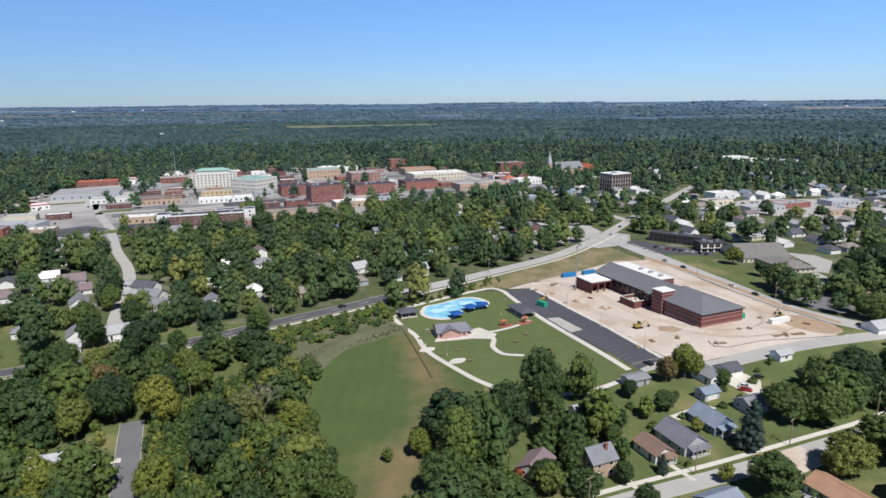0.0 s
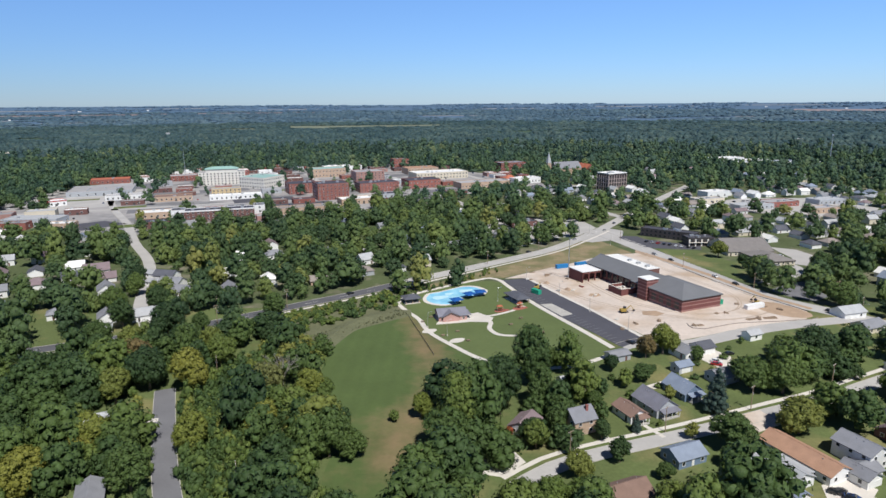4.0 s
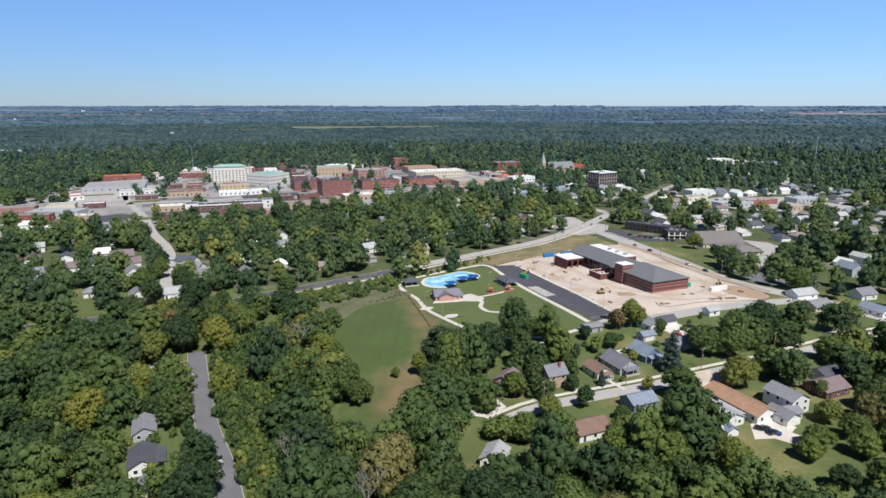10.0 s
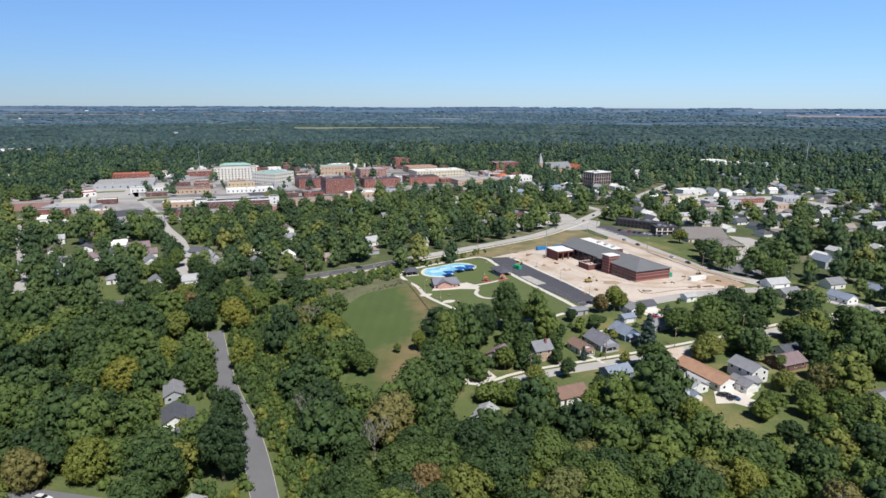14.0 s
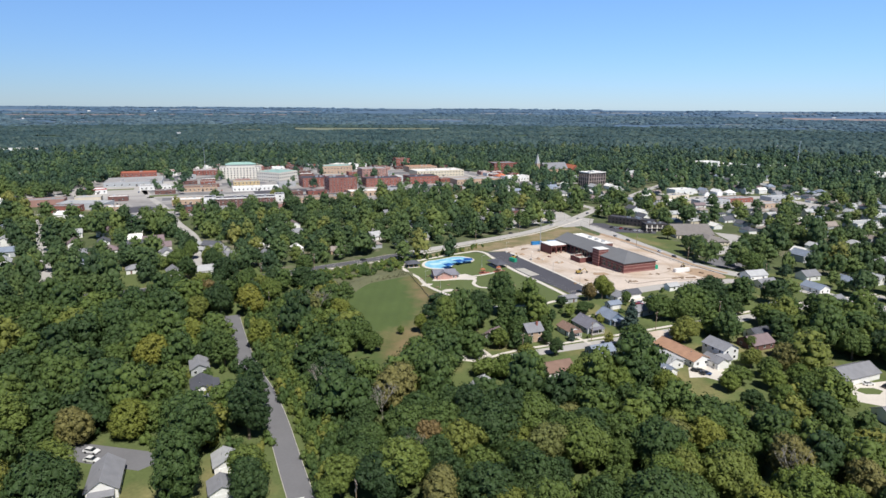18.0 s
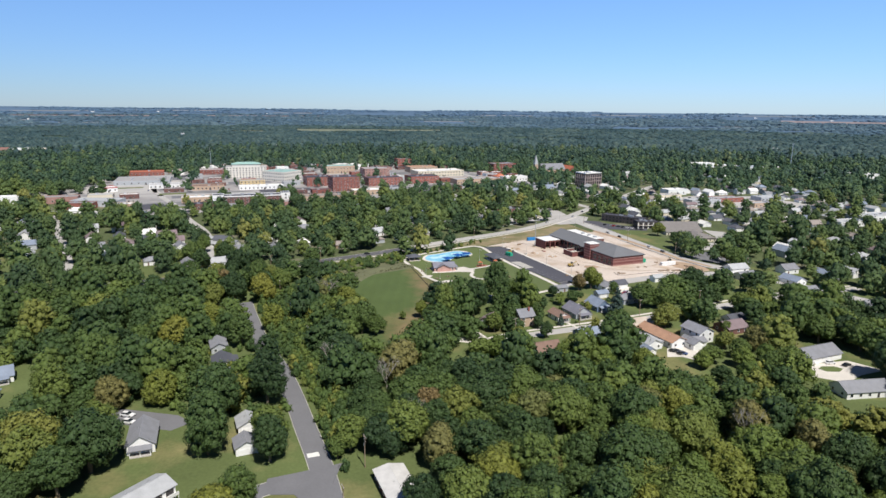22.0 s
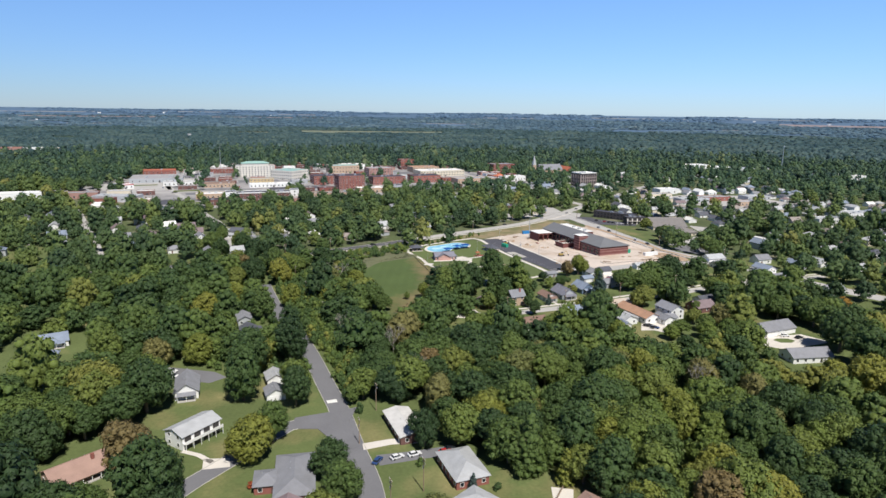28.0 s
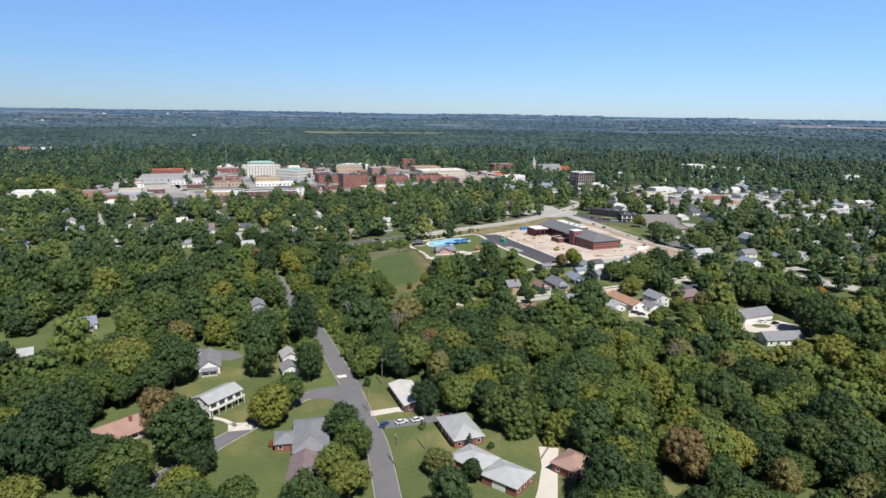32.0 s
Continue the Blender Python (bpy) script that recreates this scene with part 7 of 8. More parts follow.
tree("broad2", -140, 252, 1.80, "dark beside the main road", 1.20)
tree("oak", -166, 239, 1.20, "grey-green beside the main road", 1.20)
tree("yellow", -58, 189, 1.35, "at the edge of the field", 1.25)
tree("yellow", -69, 167, 1.30, "at the edge of the field", 1.20)
tree("broad", -44, 153, 1.35, "at the edge of the field", 1.30)
tree("tall", -99, 286, 1.35, "dark at the bend of the main road", 0.95)
tree("yellow", 54, 7, 1.35, "yellow-green in the woods", 1.20)
tree("brown", 76, -29, 1.80, "red-brown in the woods", 1.15)
tree("yellow", 81, 27, 1.60, "yellow-green in the woods", 1.20)
tree("oak", 102, 9, 1.50, "grey-green in the woods", 1.35)
tree("broad2", 134, -5, 1.95, "dark and massive in the woods", 1.10)
tree("yellow", 166, 53, 2.00, "bright yellow-green in the woods", 1.15)
tree("yellow", 171, 38, 1.90, "bright yellow-green in the woods", 1.15)
tree("yellow", 173, 25, 1.70, "bright yellow-green in the woods", 1.15)
tree("broad3", 186, 84, 2.20, "light green beside a pale drive", 1.20)
tree("yellow", 156, 58, 1.60, "bright yellow-green in the woods", 1.10)
tree("yellow", 183, 46, 1.70, "bright yellow-green in the woods", 1.10)
tree("broad", 186, 105, 1.90, "wide in the woods", 1.20)
tree("tall", 12, 181, 1.50, "tall above the park lawn", 1.35)
tree("tall", 26, 206, 1.60, "tall above the park lawn", 1.45)
tree("tall2", 27, 186, 1.30, "tall above the park lawn", 1.30)
tree("tall2", 46, 199, 1.10, "narrow and dark behind the houses", 1.10)
tree("yellow", 85, 229, 1.42, "at the corner of the site road", 1.15)
tree("brown", 77, 226, 0.90, "by the site road", 1.45)
tree("broad3", 70, 206, 1.15, "low and round behind the bungalows", 0.75)
tree("spruce", 88, 180, 1.65, "tall beside the blue bungalow")
tree("spruce", 57, 168, 0.65, "before the white cottage")
tree("broad2", 108, 197, 1.65, "dark and round behind the street", 0.86)
tree("broad", 118, 193, 1.48, "dark and round behind the street", 0.97)
tree("broad2", 140, 214, 2.00, "dark and massive beside the street", 1.0)
tree("broad", 110, 166, 1.40, "shading the street", 0.95)
tree("broad3", 84, 156, 1.55, "light green between the houses", 1.10)
tree("tall2", 47, 150, 0.80, "narrow beside the street", 1.10)
tree("tall", -3, 168, 1.70, "at the edge of the meadow", 1.25)
tree("broad", -6, 156, 1.50, "at the edge of the meadow", 1.05)
tree("broad3", 22, 162, 1.35, "before the small house", 0.80)
tree("broad3", 46, 184, 0.70, "between two houses", 1.40)
tree("broad2", 158, 190, 1.20, "along the street", 1.10)
tree("broad3", 182, 411, 1.35, "on the church lawn", 1.20)
tree("broad", 181, 355, 1.25, "on the church lawn", 1.20)
tree("broad3", 186, 381, 1.05, "on the church lawn", 1.20)
tree("broad2", 227, 364, 1.55, "by the church car park", 1.15)
tree("broad", 201, 297, 1.40, "by the east road", 1.10)
tree("tall", 262, 390, 1.90, "tall beside the church car park", 0.95)
tree("yellow", -50, 176, 1.05, "at the edge of the field", 1.05)
tree("broad3", -43, 166, 1.15, "at the edge of the field", 1.15)
tree("broad", -54, 190, 1.00, "at the edge of the field", 1.05)
tree("broad2", -37, 152, 1.05, "at the edge of the meadow", 1.1)
tree("broad", -128, 3, 1.50, "dark at the edge of the lawn", 1.1)
tree("tall", -140, -8, 1.35, "dark at the edge of the lawn", 1.0)
tree("broad2", -120, 8, 1.25, "dark at the edge of the lawn", 1.1)
tree("broad2", 116, 122, 1.10, "dark on the back lawn", 0.85)
tree("yellow", 70, 126, 1.30, "behind the houses", 1.10)
tree("bronze", 60, 121, 1.20, "behind the houses", 1.15)
tree("yellow", 82, 106, 1.35, "turning behind the houses", 1.15)
tree("broad", 32, 172, 1.05, "between two houses", 1.10)
tree("broad3", 138, 160, 0.80, "beside a house", 1.0)
tree("orange", 219, 160, 1.25, "behind the white house", 1.1)
tree("broad", 150, 148, 1.15, "behind the white house", 1.1)
tree("tall", 160, 153, 1.25, "behind the white house", 1.05)
tree("broad2", 179, 150, 1.45, "behind the white house", 1.05)
tree("oak", 193, 140, 1.35, "beside the white house", 1.2)
tree("broad3", 131, 128, 1.05, "at the back of the lawns", 1.2)
tree("bronze", 142, 136, 1.10, "thinning behind the lawns", 1.35)
tree("shrub", -7, -2, 1.4, "on the lawn")
for _x, _y, _s in ((62, 193, 1.5), (74, 199, 1.2), (66, 172, 1.0), (90, 205, 1.3), (95, 217, 1.2), (108, 222, 1.4), (84, 207, 1.1), (76, 213, 1.6), (58, 207, 1.4), (122, 238, 1.5), (114, 231, 1.0), (50, 190, 1.3), (72, 178, 0.8), (99, 212, 0.9)):
    tree("shrub", _x, _y, _s, "between the houses and sheds")
tree("broad3", 60, 216, 0.85, "small and round by the site road", 1.0)
tree("broad", 97, 222, 0.60, "small in a back garden", 1.1)
tree("broad3", 44.5, 163.5, 0.75, "before the brick house", 1.2)
tree("broad", 22, 157.5, 0.85, "by the street", 1.3)
tree("small", 51.5, 195, 1.3, "in a back garden", 1.1)
tree("small", 40, 198, 1.4, "in a back garden", 1.3)
tree("small", 47, 176, 1.3, "between two houses", 1.2)
tree("small", 75, 190, 1.0, "between two bungalows", 1.2)
tree("small", 62, 201, 1.5, "in a back garden", 1.1)
tree("light", 90, 168, 0.7, "beside the street", 1.1)
tree("small", 74, 163, 1.1, "beside the street", 1.2)
for _x, _y, _s, _k in ((31, 127, 1.0, "light"), (55, 125, 0.95, "broad"), (77, 138, 0.85, "light"), (58, 141, 0.65, "broad3"), (33, 142, 0.85, "broad"), (110, 116, 0.85, "light"), (129, 139, 0.85, "broad"), (22, 126, 1.1, "light"), (50, 117, 1.1, "light"), (80, 147, 0.75, "broad"), (84, 122, 0.8, "broad3"), (66, 112, 1.2, "light"), (128, 118, 1.0, "light"), (136, 108, 1.1, "broad"), (122, 98, 1.2, "light"), (112, 100, 1.0, "broad3"), (140, 122, 1.0, "light"), (146, 112, 1.2, "broad")):
    tree(_k, _x, _y, _s, "behind the houses of the street", 1.1)
tree("shrub", 17, -14, 1.2, "by the brick wall")
tree("red", -56, -17, 1.0, "by the brick house")
for _x, _y, _s in ((-131, 188, 1.4), (-124, 200, 1.35), (-117, 220, 1.5), (-146, 230, 1.5), (-126, 238, 1.35), (-113, 236, 1.1), (-104, 222, 1.1), (-170, 268, 1.2), (-164, 294, 1.1), (-184, 288, 1.2), (-172, 308, 1.0), (-190, 322, 1.1), (-200, 345, 1.0), (-128, 262, 0.9)):
    tree(("broad", "broad3", "tall2", "broad2", "oak")[int(-_x) % 5], _x, _y, _s, "close beside the road", 1.35)
for _x, _y in ((-62, 314), (-70, 306), (-80, 298), (-90, 290), (-46, 330), (-40, 335), (-100, 282), (-75, 300)):
    tree("shrub", _x, _y, 1.6, "on the bank below the road")



def dead_tree(x, y, h, seed):
    """A bare tree: a trunk that forks again and again."""
    ob = thing("dead_tree", x, y, seed * 40, "bare pale dead tree among green crowns", "dead tree", "dead trees")
    rng = random.Random(seed)
    trunk, limbs = Shape(), Shape()
    trunk.rod((0, 0, -0.5), (0.2, 0, h * 0.45), h * 0.018, h * 0.011, 7)

    def fork(p, d, length, r, level):
        q = p + d * length
        limbs.rod(p, q, r, r * 0.6, 5)
        if level:
            for _ in range(3):
                e = (d + Vector((rng.uniform(-0.8, 0.8), rng.uniform(-0.8, 0.8), rng.uniform(-0.1, 0.5)))).normalized()
                fork(p.lerp(q, rng.uniform(0.6, 1.0)), e, length * rng.uniform(0.55, 0.8), r * 0.6, level - 1)

    for k in range(5):
        a = k * 1.26 + rng.uniform(-0.3, 0.3)
        fork(Vector((0.2, 0, h * rng.uniform(0.3, 0.45))), Vector((math.cos(a) * 0.6, math.sin(a) * 0.6, 0.9)).normalized(), h * 0.27, h * 0.008, 3)
    part("trunk", trunk, M["bark_pale"], ob)
    part("branchwork", limbs, M["bark_pale"], ob)
    STANDING.append((x, y, 5))


dead_tree(-12, 52, 16, 1)
dead_tree(-50, 103, 15, 2)
dead_tree(98, 46, 18, 3)
dead_tree(-24, 84, 16, 4)
dead_tree(-70, 196, 18, 5)

# ---- woods ----
WOODS = np.random.RandomState(3)


def field_mask(P, gap, close=1.0):
    """True where a crown may stand: off roads, things, open areas and the trees already there."""
    ok = np.ones(len(P), bool)
    for pts, h, shade in ROADS:
        q = np.array(pts, float)
        for a, b in zip(q, q[1:]):
            d = b - a
            t = np.clip(((P - a) @ d) / (d @ d), 0, 1)
            ok &= np.linalg.norm(P - a - t[:, None] * d, axis=1) > h + gap * shade
    for x, y, r in FOOT:
        ok &= (P[:, 0] - x) ** 2 + (P[:, 1] - y) ** 2 > (r * close + gap * 0.55 * close) ** 2
        if 4 < r < 14 and y > 230 and (x > 150 or x < -170):
            ok &= (P[:, 0] - x + x * 0.03) ** 2 + (P[:, 1] - y + 10) ** 2 > 6.5**2
    for x, y, r in STANDING:
        ok &= (P[:, 0] - x) ** 2 + (P[:, 1] - y) ** 2 > (r * 0.8) ** 2
    for pts in OPEN:
        ok &= ~inside_many(P, pts)
    return ok


def inside_many(P, pts):
    c = np.zeros(len(P), bool)
    x, y = P[:, 0], P[:, 1]
    for (ax, ay), (bx, by) in zip(pts, pts[1:] + pts[:1]):
        if ay == by:
            continue
        c ^= ((ay > y) != (by > y)) & (x < (bx - ax) * (y - ay) / (by - ay) + ax)
    return c


def lattice(x0, x1, y0, y1, step):
    gx_, gy_ = np.meshgrid(np.arange(x0, x1, step), np.arange(y0, y1, step))
    P = np.stack([gx_.ravel(), gy_.ravel()], 1).astype(float)
    P[:, 0] += (np.round((P[:, 1] - y0) / step) % 2) * step / 2
    return P + WOODS.uniform(-0.38, 0.38, P.shape) * step


def clumps(P, scale, seed):
    return np.array([noise.noise(Vector((x / scale, y / scale, seed))) for x, y in P])


LAWNS = (
    [(-40, 24), (-24, -8), (-14, -50), (34, -60), (34, -12), (16, 2), (2, 10), (-4, 30), (-22, 36)],
    [(-34, 24), (-28, -4), (-22, -40), (-70, -52), (-125, -30), (-125, -4), (-94, 24), (-72, 26)],
    [(-108, 44), (-96, 26), (-84, 40), (-94, 52)],
    [(10, 140), (70, 172), (130, 190), (140, 150), (112, 130), (84, 130), (60, 140), (30, 132)],
    [(55, 165), (82, 236), (70, 236), (48, 176)],
    [(92, 232), (140, 252), (150, 236), (110, 222)],
    [(150, 120), (190, 140), (196, 116), (160, 100)],
    [(124, 126), (146, 156), (160, 156), (150, 124)],
    [(-124, 170), (-119, 188), (-112, 188), (-99, 157), (-113, 159)],
    [(34, 112), (58, 112), (60, 140), (34, 128)],
    [(2, 98), (22, 98), (20, 112), (4, 112)],
    [(128, 130), (142, 140), (138, 152), (126, 148)],
    [(84, 130), (84, 108), (92, 92), (114, 90), (126, 106), (134, 128), (150, 150), (156, 165), (124, 150)],
    [(142, 90), (150, 62), (180, 58), (196, 98), (188, 130), (152, 126)],
    [(3, 96), (22, 96), (22, 114), (2, 112)],
    [(-200, 100), (-165, 98), (-153, 72), (-156, 42), (-190, 26), (-206, 48)],
    [(-106, 46), (-101, 20), (-84, 16), (-78, 40), (-90, 52)],
    [(-78, 64), (-79, 20), (-64, 14), (-60, 52)],
    [(135, 226), (172, 224), (200, 262), (178, 274), (140, 256)],
    [(-112, 270), (-150, 251), (-182, 233), (-184, 222), (-148, 236), (-112, 254)],
    [(-132, 50), (-92, 46), (-87, 64), (-126, 74)],
    [(112, 203), (128, 214), (134, 226), (142, 252), (118, 246)],
    [(62, 236), (70, 264), (98, 258), (100, 236), (84, 222)],
    [(24, -56), (27, -12), (41, -12), (44, -30), (40, -56)],
    [(148, 62), (150, 40), (160, 14), (186, 10), (192, 56)],
    [(42, 158), (78, 168), (110, 184), (128, 222), (122, 244), (92, 238), (64, 234), (52, 212)],
)


def tile(variants, P, size, yaw, tone, tall):
    """Many crowns as one mesh."""
    V, F, T, n = [], [], [], 0
    for i, (x, y) in enumerate(P):
        v, f = variants[i % len(variants)]
        c, s = math.cos(yaw[i]), math.sin(yaw[i])
        w = v * size[i]
        V.append(np.stack([w[:, 0] * c - w[:, 1] * s + x, w[:, 0] * s + w[:, 1] * c + y, w[:, 2] * tall[i] + ground_z(x, y)], 1))
        F.append(f + n)
        T.append(np.full(len(v), tone[i]))
        n += len(v)
    return np.vstack(V), np.vstack(F), np.concatenate(T)


def woods(name, variants, P, low, high, label, mat="leaf_many", bias=0.0, rise=(1.1, 1.5), patchy=(40, 0.25), smooth=True, swell=0.0):
    n = len(P)
    size = WOODS.uniform(low, high, n) * (1 + swell * clumps(P, 48, 11))
    tone = np.clip(WOODS.beta(1.6, 2.0, n) + clumps(P, patchy[0], 7) * patchy[1] + bias, 0, 1)
    V, F, T = tile(variants, P, size, WOODS.uniform(0, 6.28, n), tone, WOODS.uniform(*rise, n))
    ob = new(name, tri_mesh(name, V, F, M[mat], T, smooth))
    return tagged(ob, label, "woods", "", "stuff")


CORRIDOR = [(-33, 26), (-44, 58), (-57, 88), (-80, 130), (-93, 157), (-106, 190), (-90, 240), (-78, 250), (-80, 200), (-76, 160), (-56, 120), (-40, 80), (-30, 30)]


def far_of(P):
    return np.hypot(P[:, 0], P[:, 1] + 150)


# brush along the foot of the main road
LINE = smooth_line([(-121, 266), (-84, 297), (-54, 324), (-34, 341), (2, 367), (20, 384)], 1.5)
P = np.array([[p.x + WOODS.uniform(-2, 6), p.y - 4 + WOODS.uniform(-8, 2)] for p in LINE])
P = np.vstack([P, np.array([[WOODS.uniform(-112, -70), 0] for _ in range(60)])])
P[-60:, 1] = 258 + (P[-60:, 0] + 112) * 0.75 + WOODS.uniform(-8, 14, 60)
woods("hedgerow", [crown(300 + i, 60, 0.11, "shrub", 3, 9) for i in range(3)], P, 0.7, 2.1, "rough green brush along the road bank", bias=0.2)

BANK = [(-112, 268), (-86, 291), (-55, 319), (-38, 332), (-35, 310), (-50, 293), (-68, 274), (-82, 256), (-100, 256)]
P = lattice(-115, -30, 250, 335, 3.1)
P = P[inside_many(P, BANK)]
P = P[clumps(P, 9, 6) + 0.25 * (P[:, 0] < -78) > -0.12]
woods("bank_brush", [crown(320 + i, 50, 0.12, "shrub", 3, 8) for i in range(4)], P, 1.1, 3.2, "thick green brush below the main road", bias=0.25, rise=(0.8, 1.3))
P = lattice(-85, -25, 238, 306, 1.9)
P = P[inside_many(P, [(-80, 250), (-67, 266), (-49.5, 286), (-34.6, 303), (-29, 296), (-46, 279), (-58, 263), (-75, 243)])]
woods("grass_tufts", [crown(330 + i, 14, 0.28, "shrub", 2, 3) for i in range(3)], P, 0.5, 1.0, "rough grass tufts on the field bank", "leaf_tuft", rise=(0.6, 1.1))
# the woods close to the flight: whole trees
P = lattice(-330, 340, -70, 470, 11.4)
ok = np.where(far_of(P) < 400, field_mask(P, 4.6), field_mask(P, 3.5, 0.95))
for n, pts in enumerate(LAWNS):
    ok &= ~(inside_many(P, pts) & (WOODS.uniform(size=len(P)) < (1.1 if n < 2 or n > 11 else 0.90)))
ok &= ~inside_many(P, CORRIDOR)
rows_w = inside_many(P, [(-420, 290), (-290, 240), (-170, 290), (-210, 400), (-290, 500), (-420, 480)])
north_side = inside_many(P, [(-150, 290), (-60, 340), (40, 430), (60, 470), (-160, 470), (-200, 380)])
keep = np.where(far_of(P) < 300, 1.0, np.where(rows_w, 0.68, np.where(north_side, 0.97, 0.88)))
keep = np.where((P[:, 0] > 190) & (P[:, 1] > 150), 0.72, keep)
ok &= WOODS.uniform(size=len(P)) < keep
P = P[ok]
dist = np.hypot(P[:, 0] * 0.9, P[:, 1] + 60)
order = np.argsort(dist)
front = order[:200]
for i in front:
    x, y = P[i]
    k = ("broad", "broad2", "oak", "tall", "broad", "broad3", "oak", "tall2", "broad2", "broad3", "broad", "oak", "broad2", "yellow", "broad3", "bronze", "oak", "broad", "broad2", "tall")[int(WOODS.uniform() * 20)]
    if x > 55 and y > -5 and k in ("broad3", "tall2", "tall", "broad"):
        k = "light" if k != "tall2" else "yellow"
    tree(k, float(x), float(y), float(WOODS.uniform(1.10, 1.75)), "in the near woods", float(WOODS.uniform(0.95, 1.2)))
rest = P[order[200:]]
NEAR = [crown(120 + i, 560, 0.078, ("round", "tall", "round", "flat")[i % 4], 4 + i % 2, 36) for i in range(8)]
MID = [crown(100 + i, 210, 0.110, ("round", "tall", "round", "flat")[i % 4], 3, 16) for i in range(6)]
near_rest = rest[far_of(rest) < 420]
mid_rest = rest[far_of(rest) >= 420]
woods("woodland", NEAR, near_rest, 5.4, 9.6, "dense mixed green woodland trees", bias=np.where((near_rest[:, 0] > 50) & (near_rest[:, 1] < 140), 0.22, 0.0), rise=(0.85, 1.3), patchy=(30, 0.45), swell=0.3)
# brush under and between the trees
P = lattice(-160, 160, -60, 230, 5.6)
ok = field_mask(P, 0.5)
for pts in LAWNS:
    ok &= ~inside_many(P, pts)
wild = ((P[:, 0] < -15) & (P[:, 1] > 62)) | ((P[:, 0] > 0) & (P[:, 1] < 108) & (P[:, 1] > -10) & (P[:, 0] + P[:, 1] > 45))
P = P[ok & wild]
Q = lattice(-130, -20, 10, 260, 3.4)
Q = Q[inside_many(Q, CORRIDOR) & field_mask(Q, 0.3)]
P = np.vstack([P, Q])
woods("undergrowth", [crown(340 + i, 70, 0.14, "shrub", 3, 5) for i in range(4)], P, 1.8, 3.6, "rough green undergrowth between the trees", bias=0.15, rise=(1.0, 1.7))
LOW = [crown(200 + i, 50, 0.17, ("round", "tall", "round", "flat")[i % 4], 2, 6) for i in range(6)]
P = lattice(-800, 900, -40, 1150, 12.5)
inner = (P[:, 0] > -330) & (P[:, 0] < 340) & (P[:, 1] < 470)
P = P[~inner & (np.abs(P[:, 0]) < 0.80 * (P[:, 1] + 260))]
town = inside_many(P, [(-540, 620), (-300, 480), (-150, 570), (20, 740), (120, 800), (100, 900), (-100, 1080), (-460, 1000)])
thin = inside_many(P, [(-470, 480), (-250, 420), (-190, 530), (-330, 610), (-490, 620)])
keep = np.where(town, 0.16, np.where(thin, 0.22, np.where((P[:, 0] > 60) & (P[:, 1] < 900), 0.70, 0.90))) + clumps(P, 55, 2) * np.where(town, 0.3, 0.5)
P = P[WOODS.uniform(size=len(P)) < keep]
OPEN_BACK = list(OPEN)
OPEN.clear()
OPEN.extend(o for o in OPEN_BACK if min(q[0] for q in o) > -539)
P = np.vstack([P[field_mask(P, 3.5, 0.92)], mid_rest])
edge = lattice(-640, -440, 600, 920, 12.5)
P = np.vstack([P, edge[inside_many(edge, [(-600, 560), (-478, 600), (-478, 660), (-490, 760), (-535, 900), (-640, 900)])]])
near_by = P[:, 1] < 640
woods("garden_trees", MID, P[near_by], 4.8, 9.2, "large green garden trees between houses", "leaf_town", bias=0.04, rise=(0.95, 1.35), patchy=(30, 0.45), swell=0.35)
P = P[~near_by]
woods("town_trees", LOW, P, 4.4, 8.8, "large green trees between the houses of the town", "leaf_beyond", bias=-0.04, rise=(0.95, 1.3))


def lumps(seed, n):
    """A far crown: a few rounded lumps grown together."""
    rng = np.random.RandomState(seed)
    V, F = [], []
    for i in range(n):
        r = 0.78 if i == 0 else rng.uniform(0.45, 0.62)
        a, out = rng.uniform(0, 6.28), 0 if i == 0 else rng.uniform(0.4, 0.6)
        v = ICO_V * rng.uniform(0.80, 1.18, len(ICO_V))[:, None]
        V.append(v * [r, r, r * 0.95] + [math.cos(a) * out, math.sin(a) * out, 0.80 if i == 0 else rng.uniform(0.55, 0.95)])
        F.append(CAP_F + i * len(ICO_V))
    return np.vstack(V), np.vstack(F)


FAR = [crown(400 + i, 16, 0.26, ("round", "flat")[i % 2], 2, 4) for i in range(6)]
DIM = [lumps(420 + i, 1 + i % 2) for i in range(8)]
P = lattice(-2000, 2100, 900, 2150, 15.0)
r = np.hypot(P[:, 0], P[:, 1] + 60)
P = P[(r > 1080) & (r < 2150) & (np.abs(P[:, 0]) < 0.80 * (P[:, 1] + 260)) & (WOODS.uniform(size=len(P)) < 0.93 + 0.6 * np.minimum(clumps(P, 60, 4) + 0.15, 0))]
P = P[~((np.abs(P[:, 0] - 560) < 190) & (P[:, 1] < 1140) & (P[:, 1] > 1000))]
P = P[~((np.abs(P[:, 0] + 1010) < 80) & (P[:, 1] < 1310) & (P[:, 1] > 1190))]
r = np.hypot(P[:, 0], P[:, 1] + 60) + WOODS.uniform(-160, 160, len(P))
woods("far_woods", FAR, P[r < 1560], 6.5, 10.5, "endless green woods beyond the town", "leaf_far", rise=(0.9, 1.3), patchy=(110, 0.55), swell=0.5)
woods("farther_woods", DIM, P[r >= 1560], 6.5, 10.5, "woods out on the plain, blue haze in their colour", "leaf_farther", rise=(0.55, 0.9), patchy=(160, 0.6), swell=0.7)


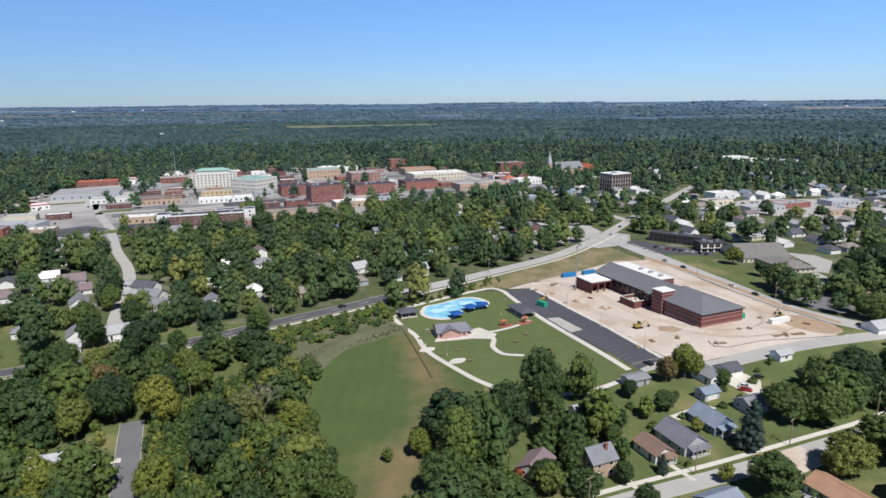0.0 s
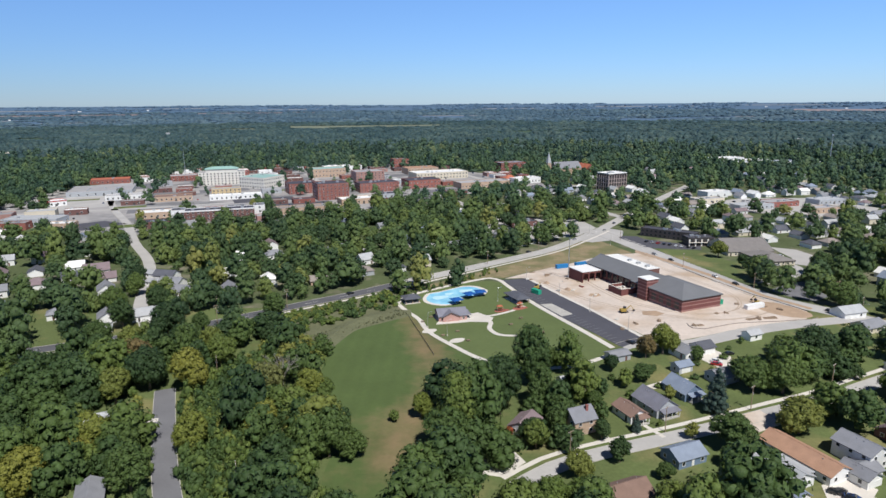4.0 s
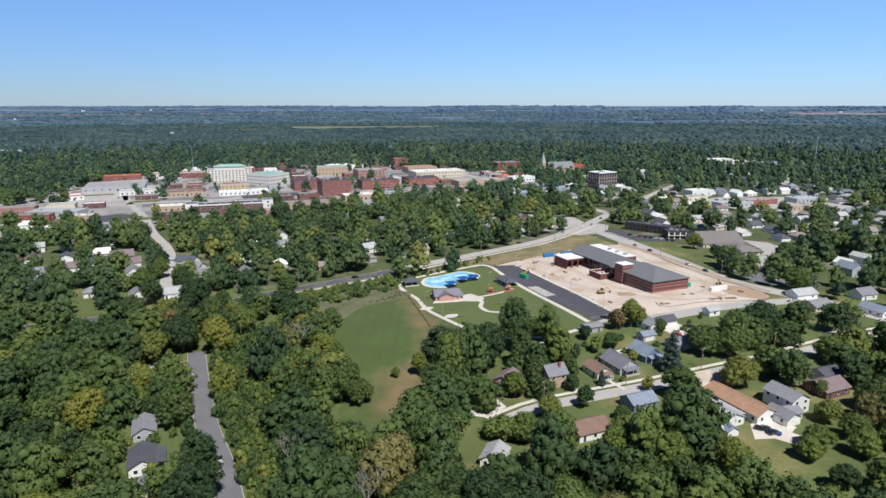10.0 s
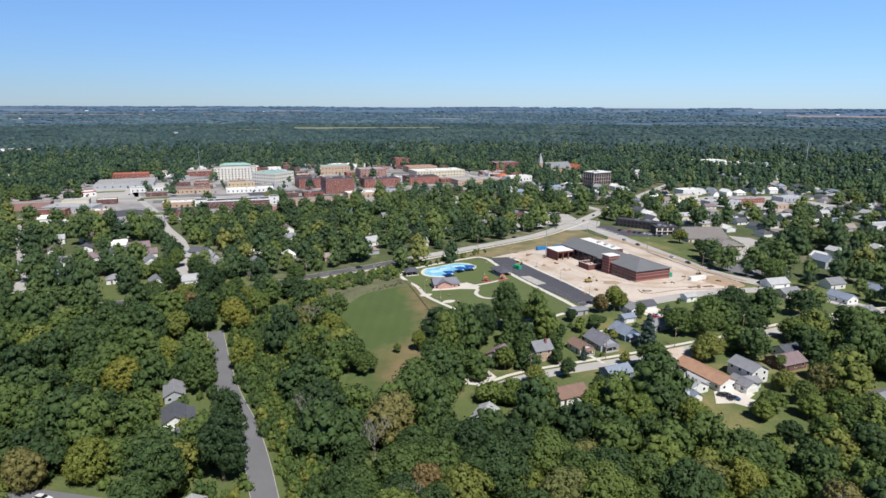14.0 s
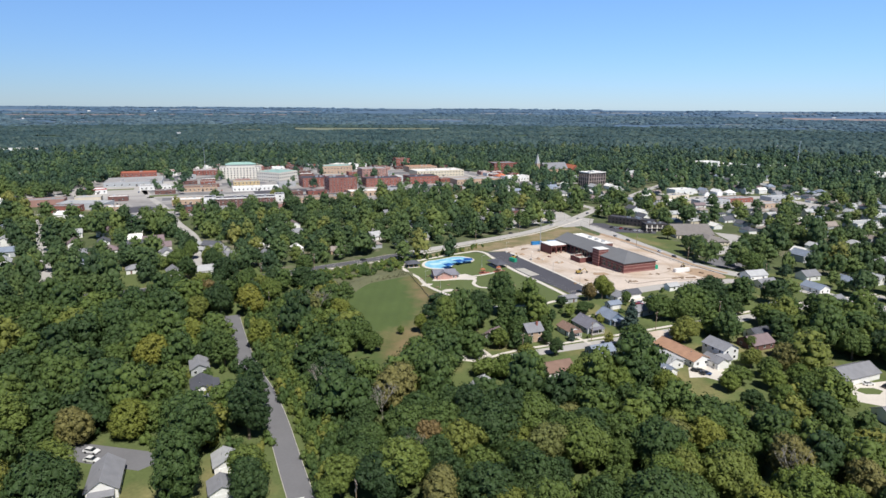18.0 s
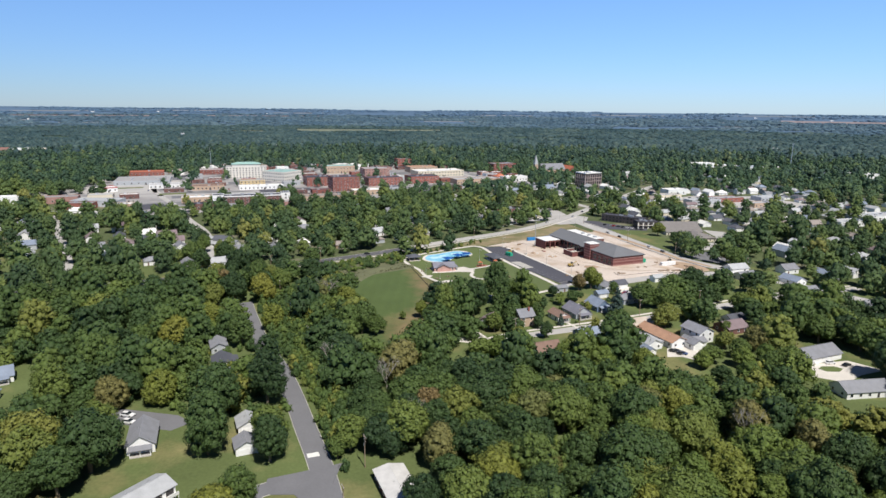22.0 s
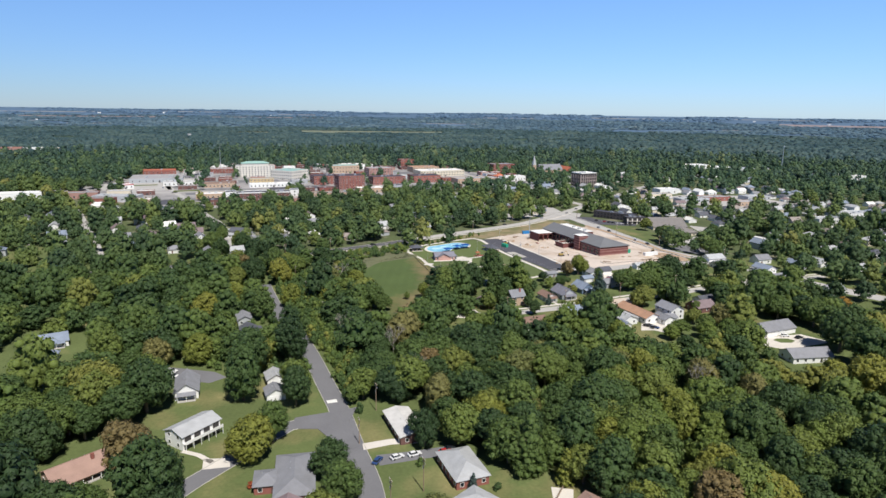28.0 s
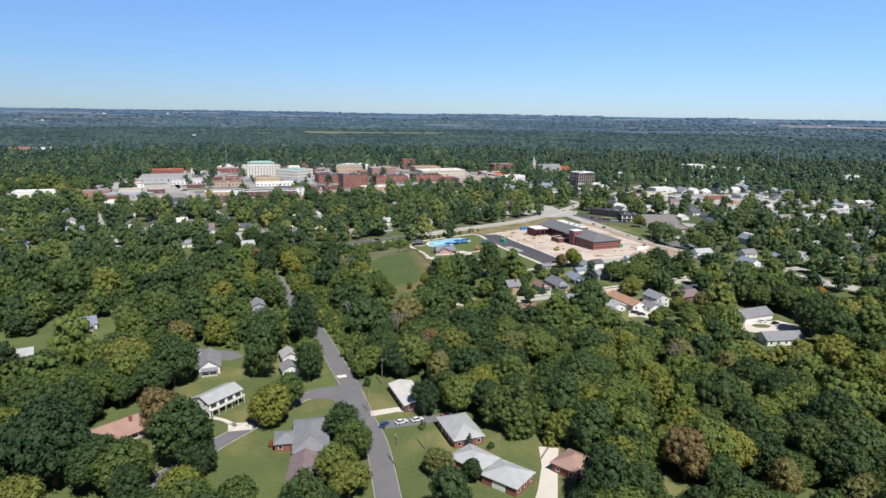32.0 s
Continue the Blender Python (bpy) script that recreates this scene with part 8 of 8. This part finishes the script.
def far_field(a0, a1, r0, r1, mat, label):
    """A field far out on the plain, between two bearings and two distances."""
    pts = []
    for a, r in ((a0, r0), (a1, r0 + (r1 - r0) * 0.15), (a1, r1), (a0, r1)):
        pts.append((r * math.sin(radians(a)), r * math.cos(radians(a)) - 60))
    s = Shape()
    n = 14
    q = [[Vector((*pts[0], 0)).lerp(Vector((*pts[1], 0)), i / n), Vector((*pts[3], 0)).lerp(Vector((*pts[2], 0)), i / n)] for i in range(n + 1)]
    for (a, b), (c, d) in zip(q, q[1:]):
        for j in range(6):
            f = [a.lerp(b, j / 6), c.lerp(d, j / 6), c.lerp(d, (j + 1) / 6), a.lerp(b, (j + 1) / 6)]
            s.face([(p.x, p.y, ground_z(p.x, p.y) + 0.4) for p in f])
    structure("far_field", s, mat, label, "field")
    FIELDS.append(pts)


FIELDS = []
far_field(-14.6, -1.4, 2560, 2700, M["far_ground"], "pale dry field far out, greyed for haze")
far_field(-20.0, -17.2, 2500, 2590, M["far_ground"], "small pale field far out, greyed for haze")
far_field(-36, -24, 3520, 3640, M["far_soil"], "bare rose field far out, greyed for haze")
far_field(-22, -12, 3560, 3650, M["far_soil"], "bare rose field far out, greyed for haze")
far_field(27, 37, 3560, 3760, M["far_soil"], "bare rose field far out, greyed for haze")
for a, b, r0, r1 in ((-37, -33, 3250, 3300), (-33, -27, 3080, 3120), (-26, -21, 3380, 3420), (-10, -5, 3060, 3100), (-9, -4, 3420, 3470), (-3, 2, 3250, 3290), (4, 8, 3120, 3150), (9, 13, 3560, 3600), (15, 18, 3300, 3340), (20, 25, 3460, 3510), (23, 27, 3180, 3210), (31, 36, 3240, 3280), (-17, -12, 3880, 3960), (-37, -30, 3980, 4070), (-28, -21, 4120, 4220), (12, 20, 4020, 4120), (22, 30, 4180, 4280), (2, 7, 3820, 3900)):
    far_field(a, b, r0, r1, M["far_pale"], "pale strip of stubble far out, blued for haze")
BELT = []
for i in range(6):
    v = ICO_V * (1 + np.random.RandomState(i).uniform(-0.28, 0.28, len(ICO_V)))[:, None]
    BELT.append(((v * [1, 1, 0.9] + [0, 0, 0.75]) * [1.5, 1.5, 0.28], CAP_F))


def plain_woods(name, r0, r1, step, low, high, cover, mat, label):
    """Woods on the plain between two distances, with strips of open land left free."""
    P = lattice(-0.80 * r1, 0.80 * r1, 0.55 * r0, r1, step)
    r = np.hypot(P[:, 0], P[:, 1] + 60) + WOODS.uniform(-40, 40, len(P))
    P = P[(r > r0) & (r < r1) & (np.abs(P[:, 0]) < 0.78 * (P[:, 1] + 260))]
    strips = np.array([noise.noise(Vector((x / 520, y / 210, 3.3))) + 0.5 * noise.noise(Vector((x / 150, y / 70, 8.1))) for x, y in P])
    P = P[strips < cover]
    for pts in FIELDS:
        P = P[~inside_many(P, pts)]
    woods(name, BELT, P, low, high, label, mat, patchy=(190, 0.8), swell=0.5)


plain_woods("woodland_edge", 2080, 2900, 16, 5.5, 10.5, 0.62, "leaf_farther", "woods at the edge of the plain, blued for haze")
plain_woods("woodland_belt", 2860, 3700, 21, 7.0, 12.0, 0.36, "leaf_belt", "far belts of woodland, coloured blue for haze")
plain_woods("skyline_woods", 3660, 4690, 34, 7.0, 14.0, -0.12, "leaf_skyline", "woods along the skyline, coloured blue for haze")


def far_hall(bearing, r, L, D, h, wall, roof, label):
    """A long low building far out on the plain."""
    x, y = r * math.sin(radians(bearing)), r * math.cos(radians(bearing)) - 60
    ob = thing("far_hall", x, y, 10 - bearing, label, "works", "far halls", z=ground_z(x, y) + 2)
    part("wall", Shape().box(-L / 2, -D / 2, -6, L / 2, D / 2, h), M[wall], ob)
    part("roof", gable_roof(L, D, h, D * 0.16), M[roof], ob)


for _a, _r, _l in ((-36.6, 3320, 30), (-36.0, 3330, 44), (-34.9, 3310, 20), (-30.4, 3900, 40), (-25.6, 3950, 26), (-16.9, 3770, 24), (-9.4, 3700, 20), (18.8, 3880, 30), (20.2, 3870, 40), (25.2, 3940, 30), (30.6, 3790, 34)):
    far_hall(_a, _r, _l * 0.4, 7, 1.2, "w_white", "r_white", "long white hall far out on the plain")
for _a, _r, _l in ((-24.2, 2300, 14), (-16.4, 1650, 14), (8.3, 2200, 14), (3.1, 1520, 13), (27.5, 1900, 14)):
    far_hall(_a, _r, _l * 0.8, 9, 7, "w_grey", "r_pale", "pale farmhouse gable above the far woods")
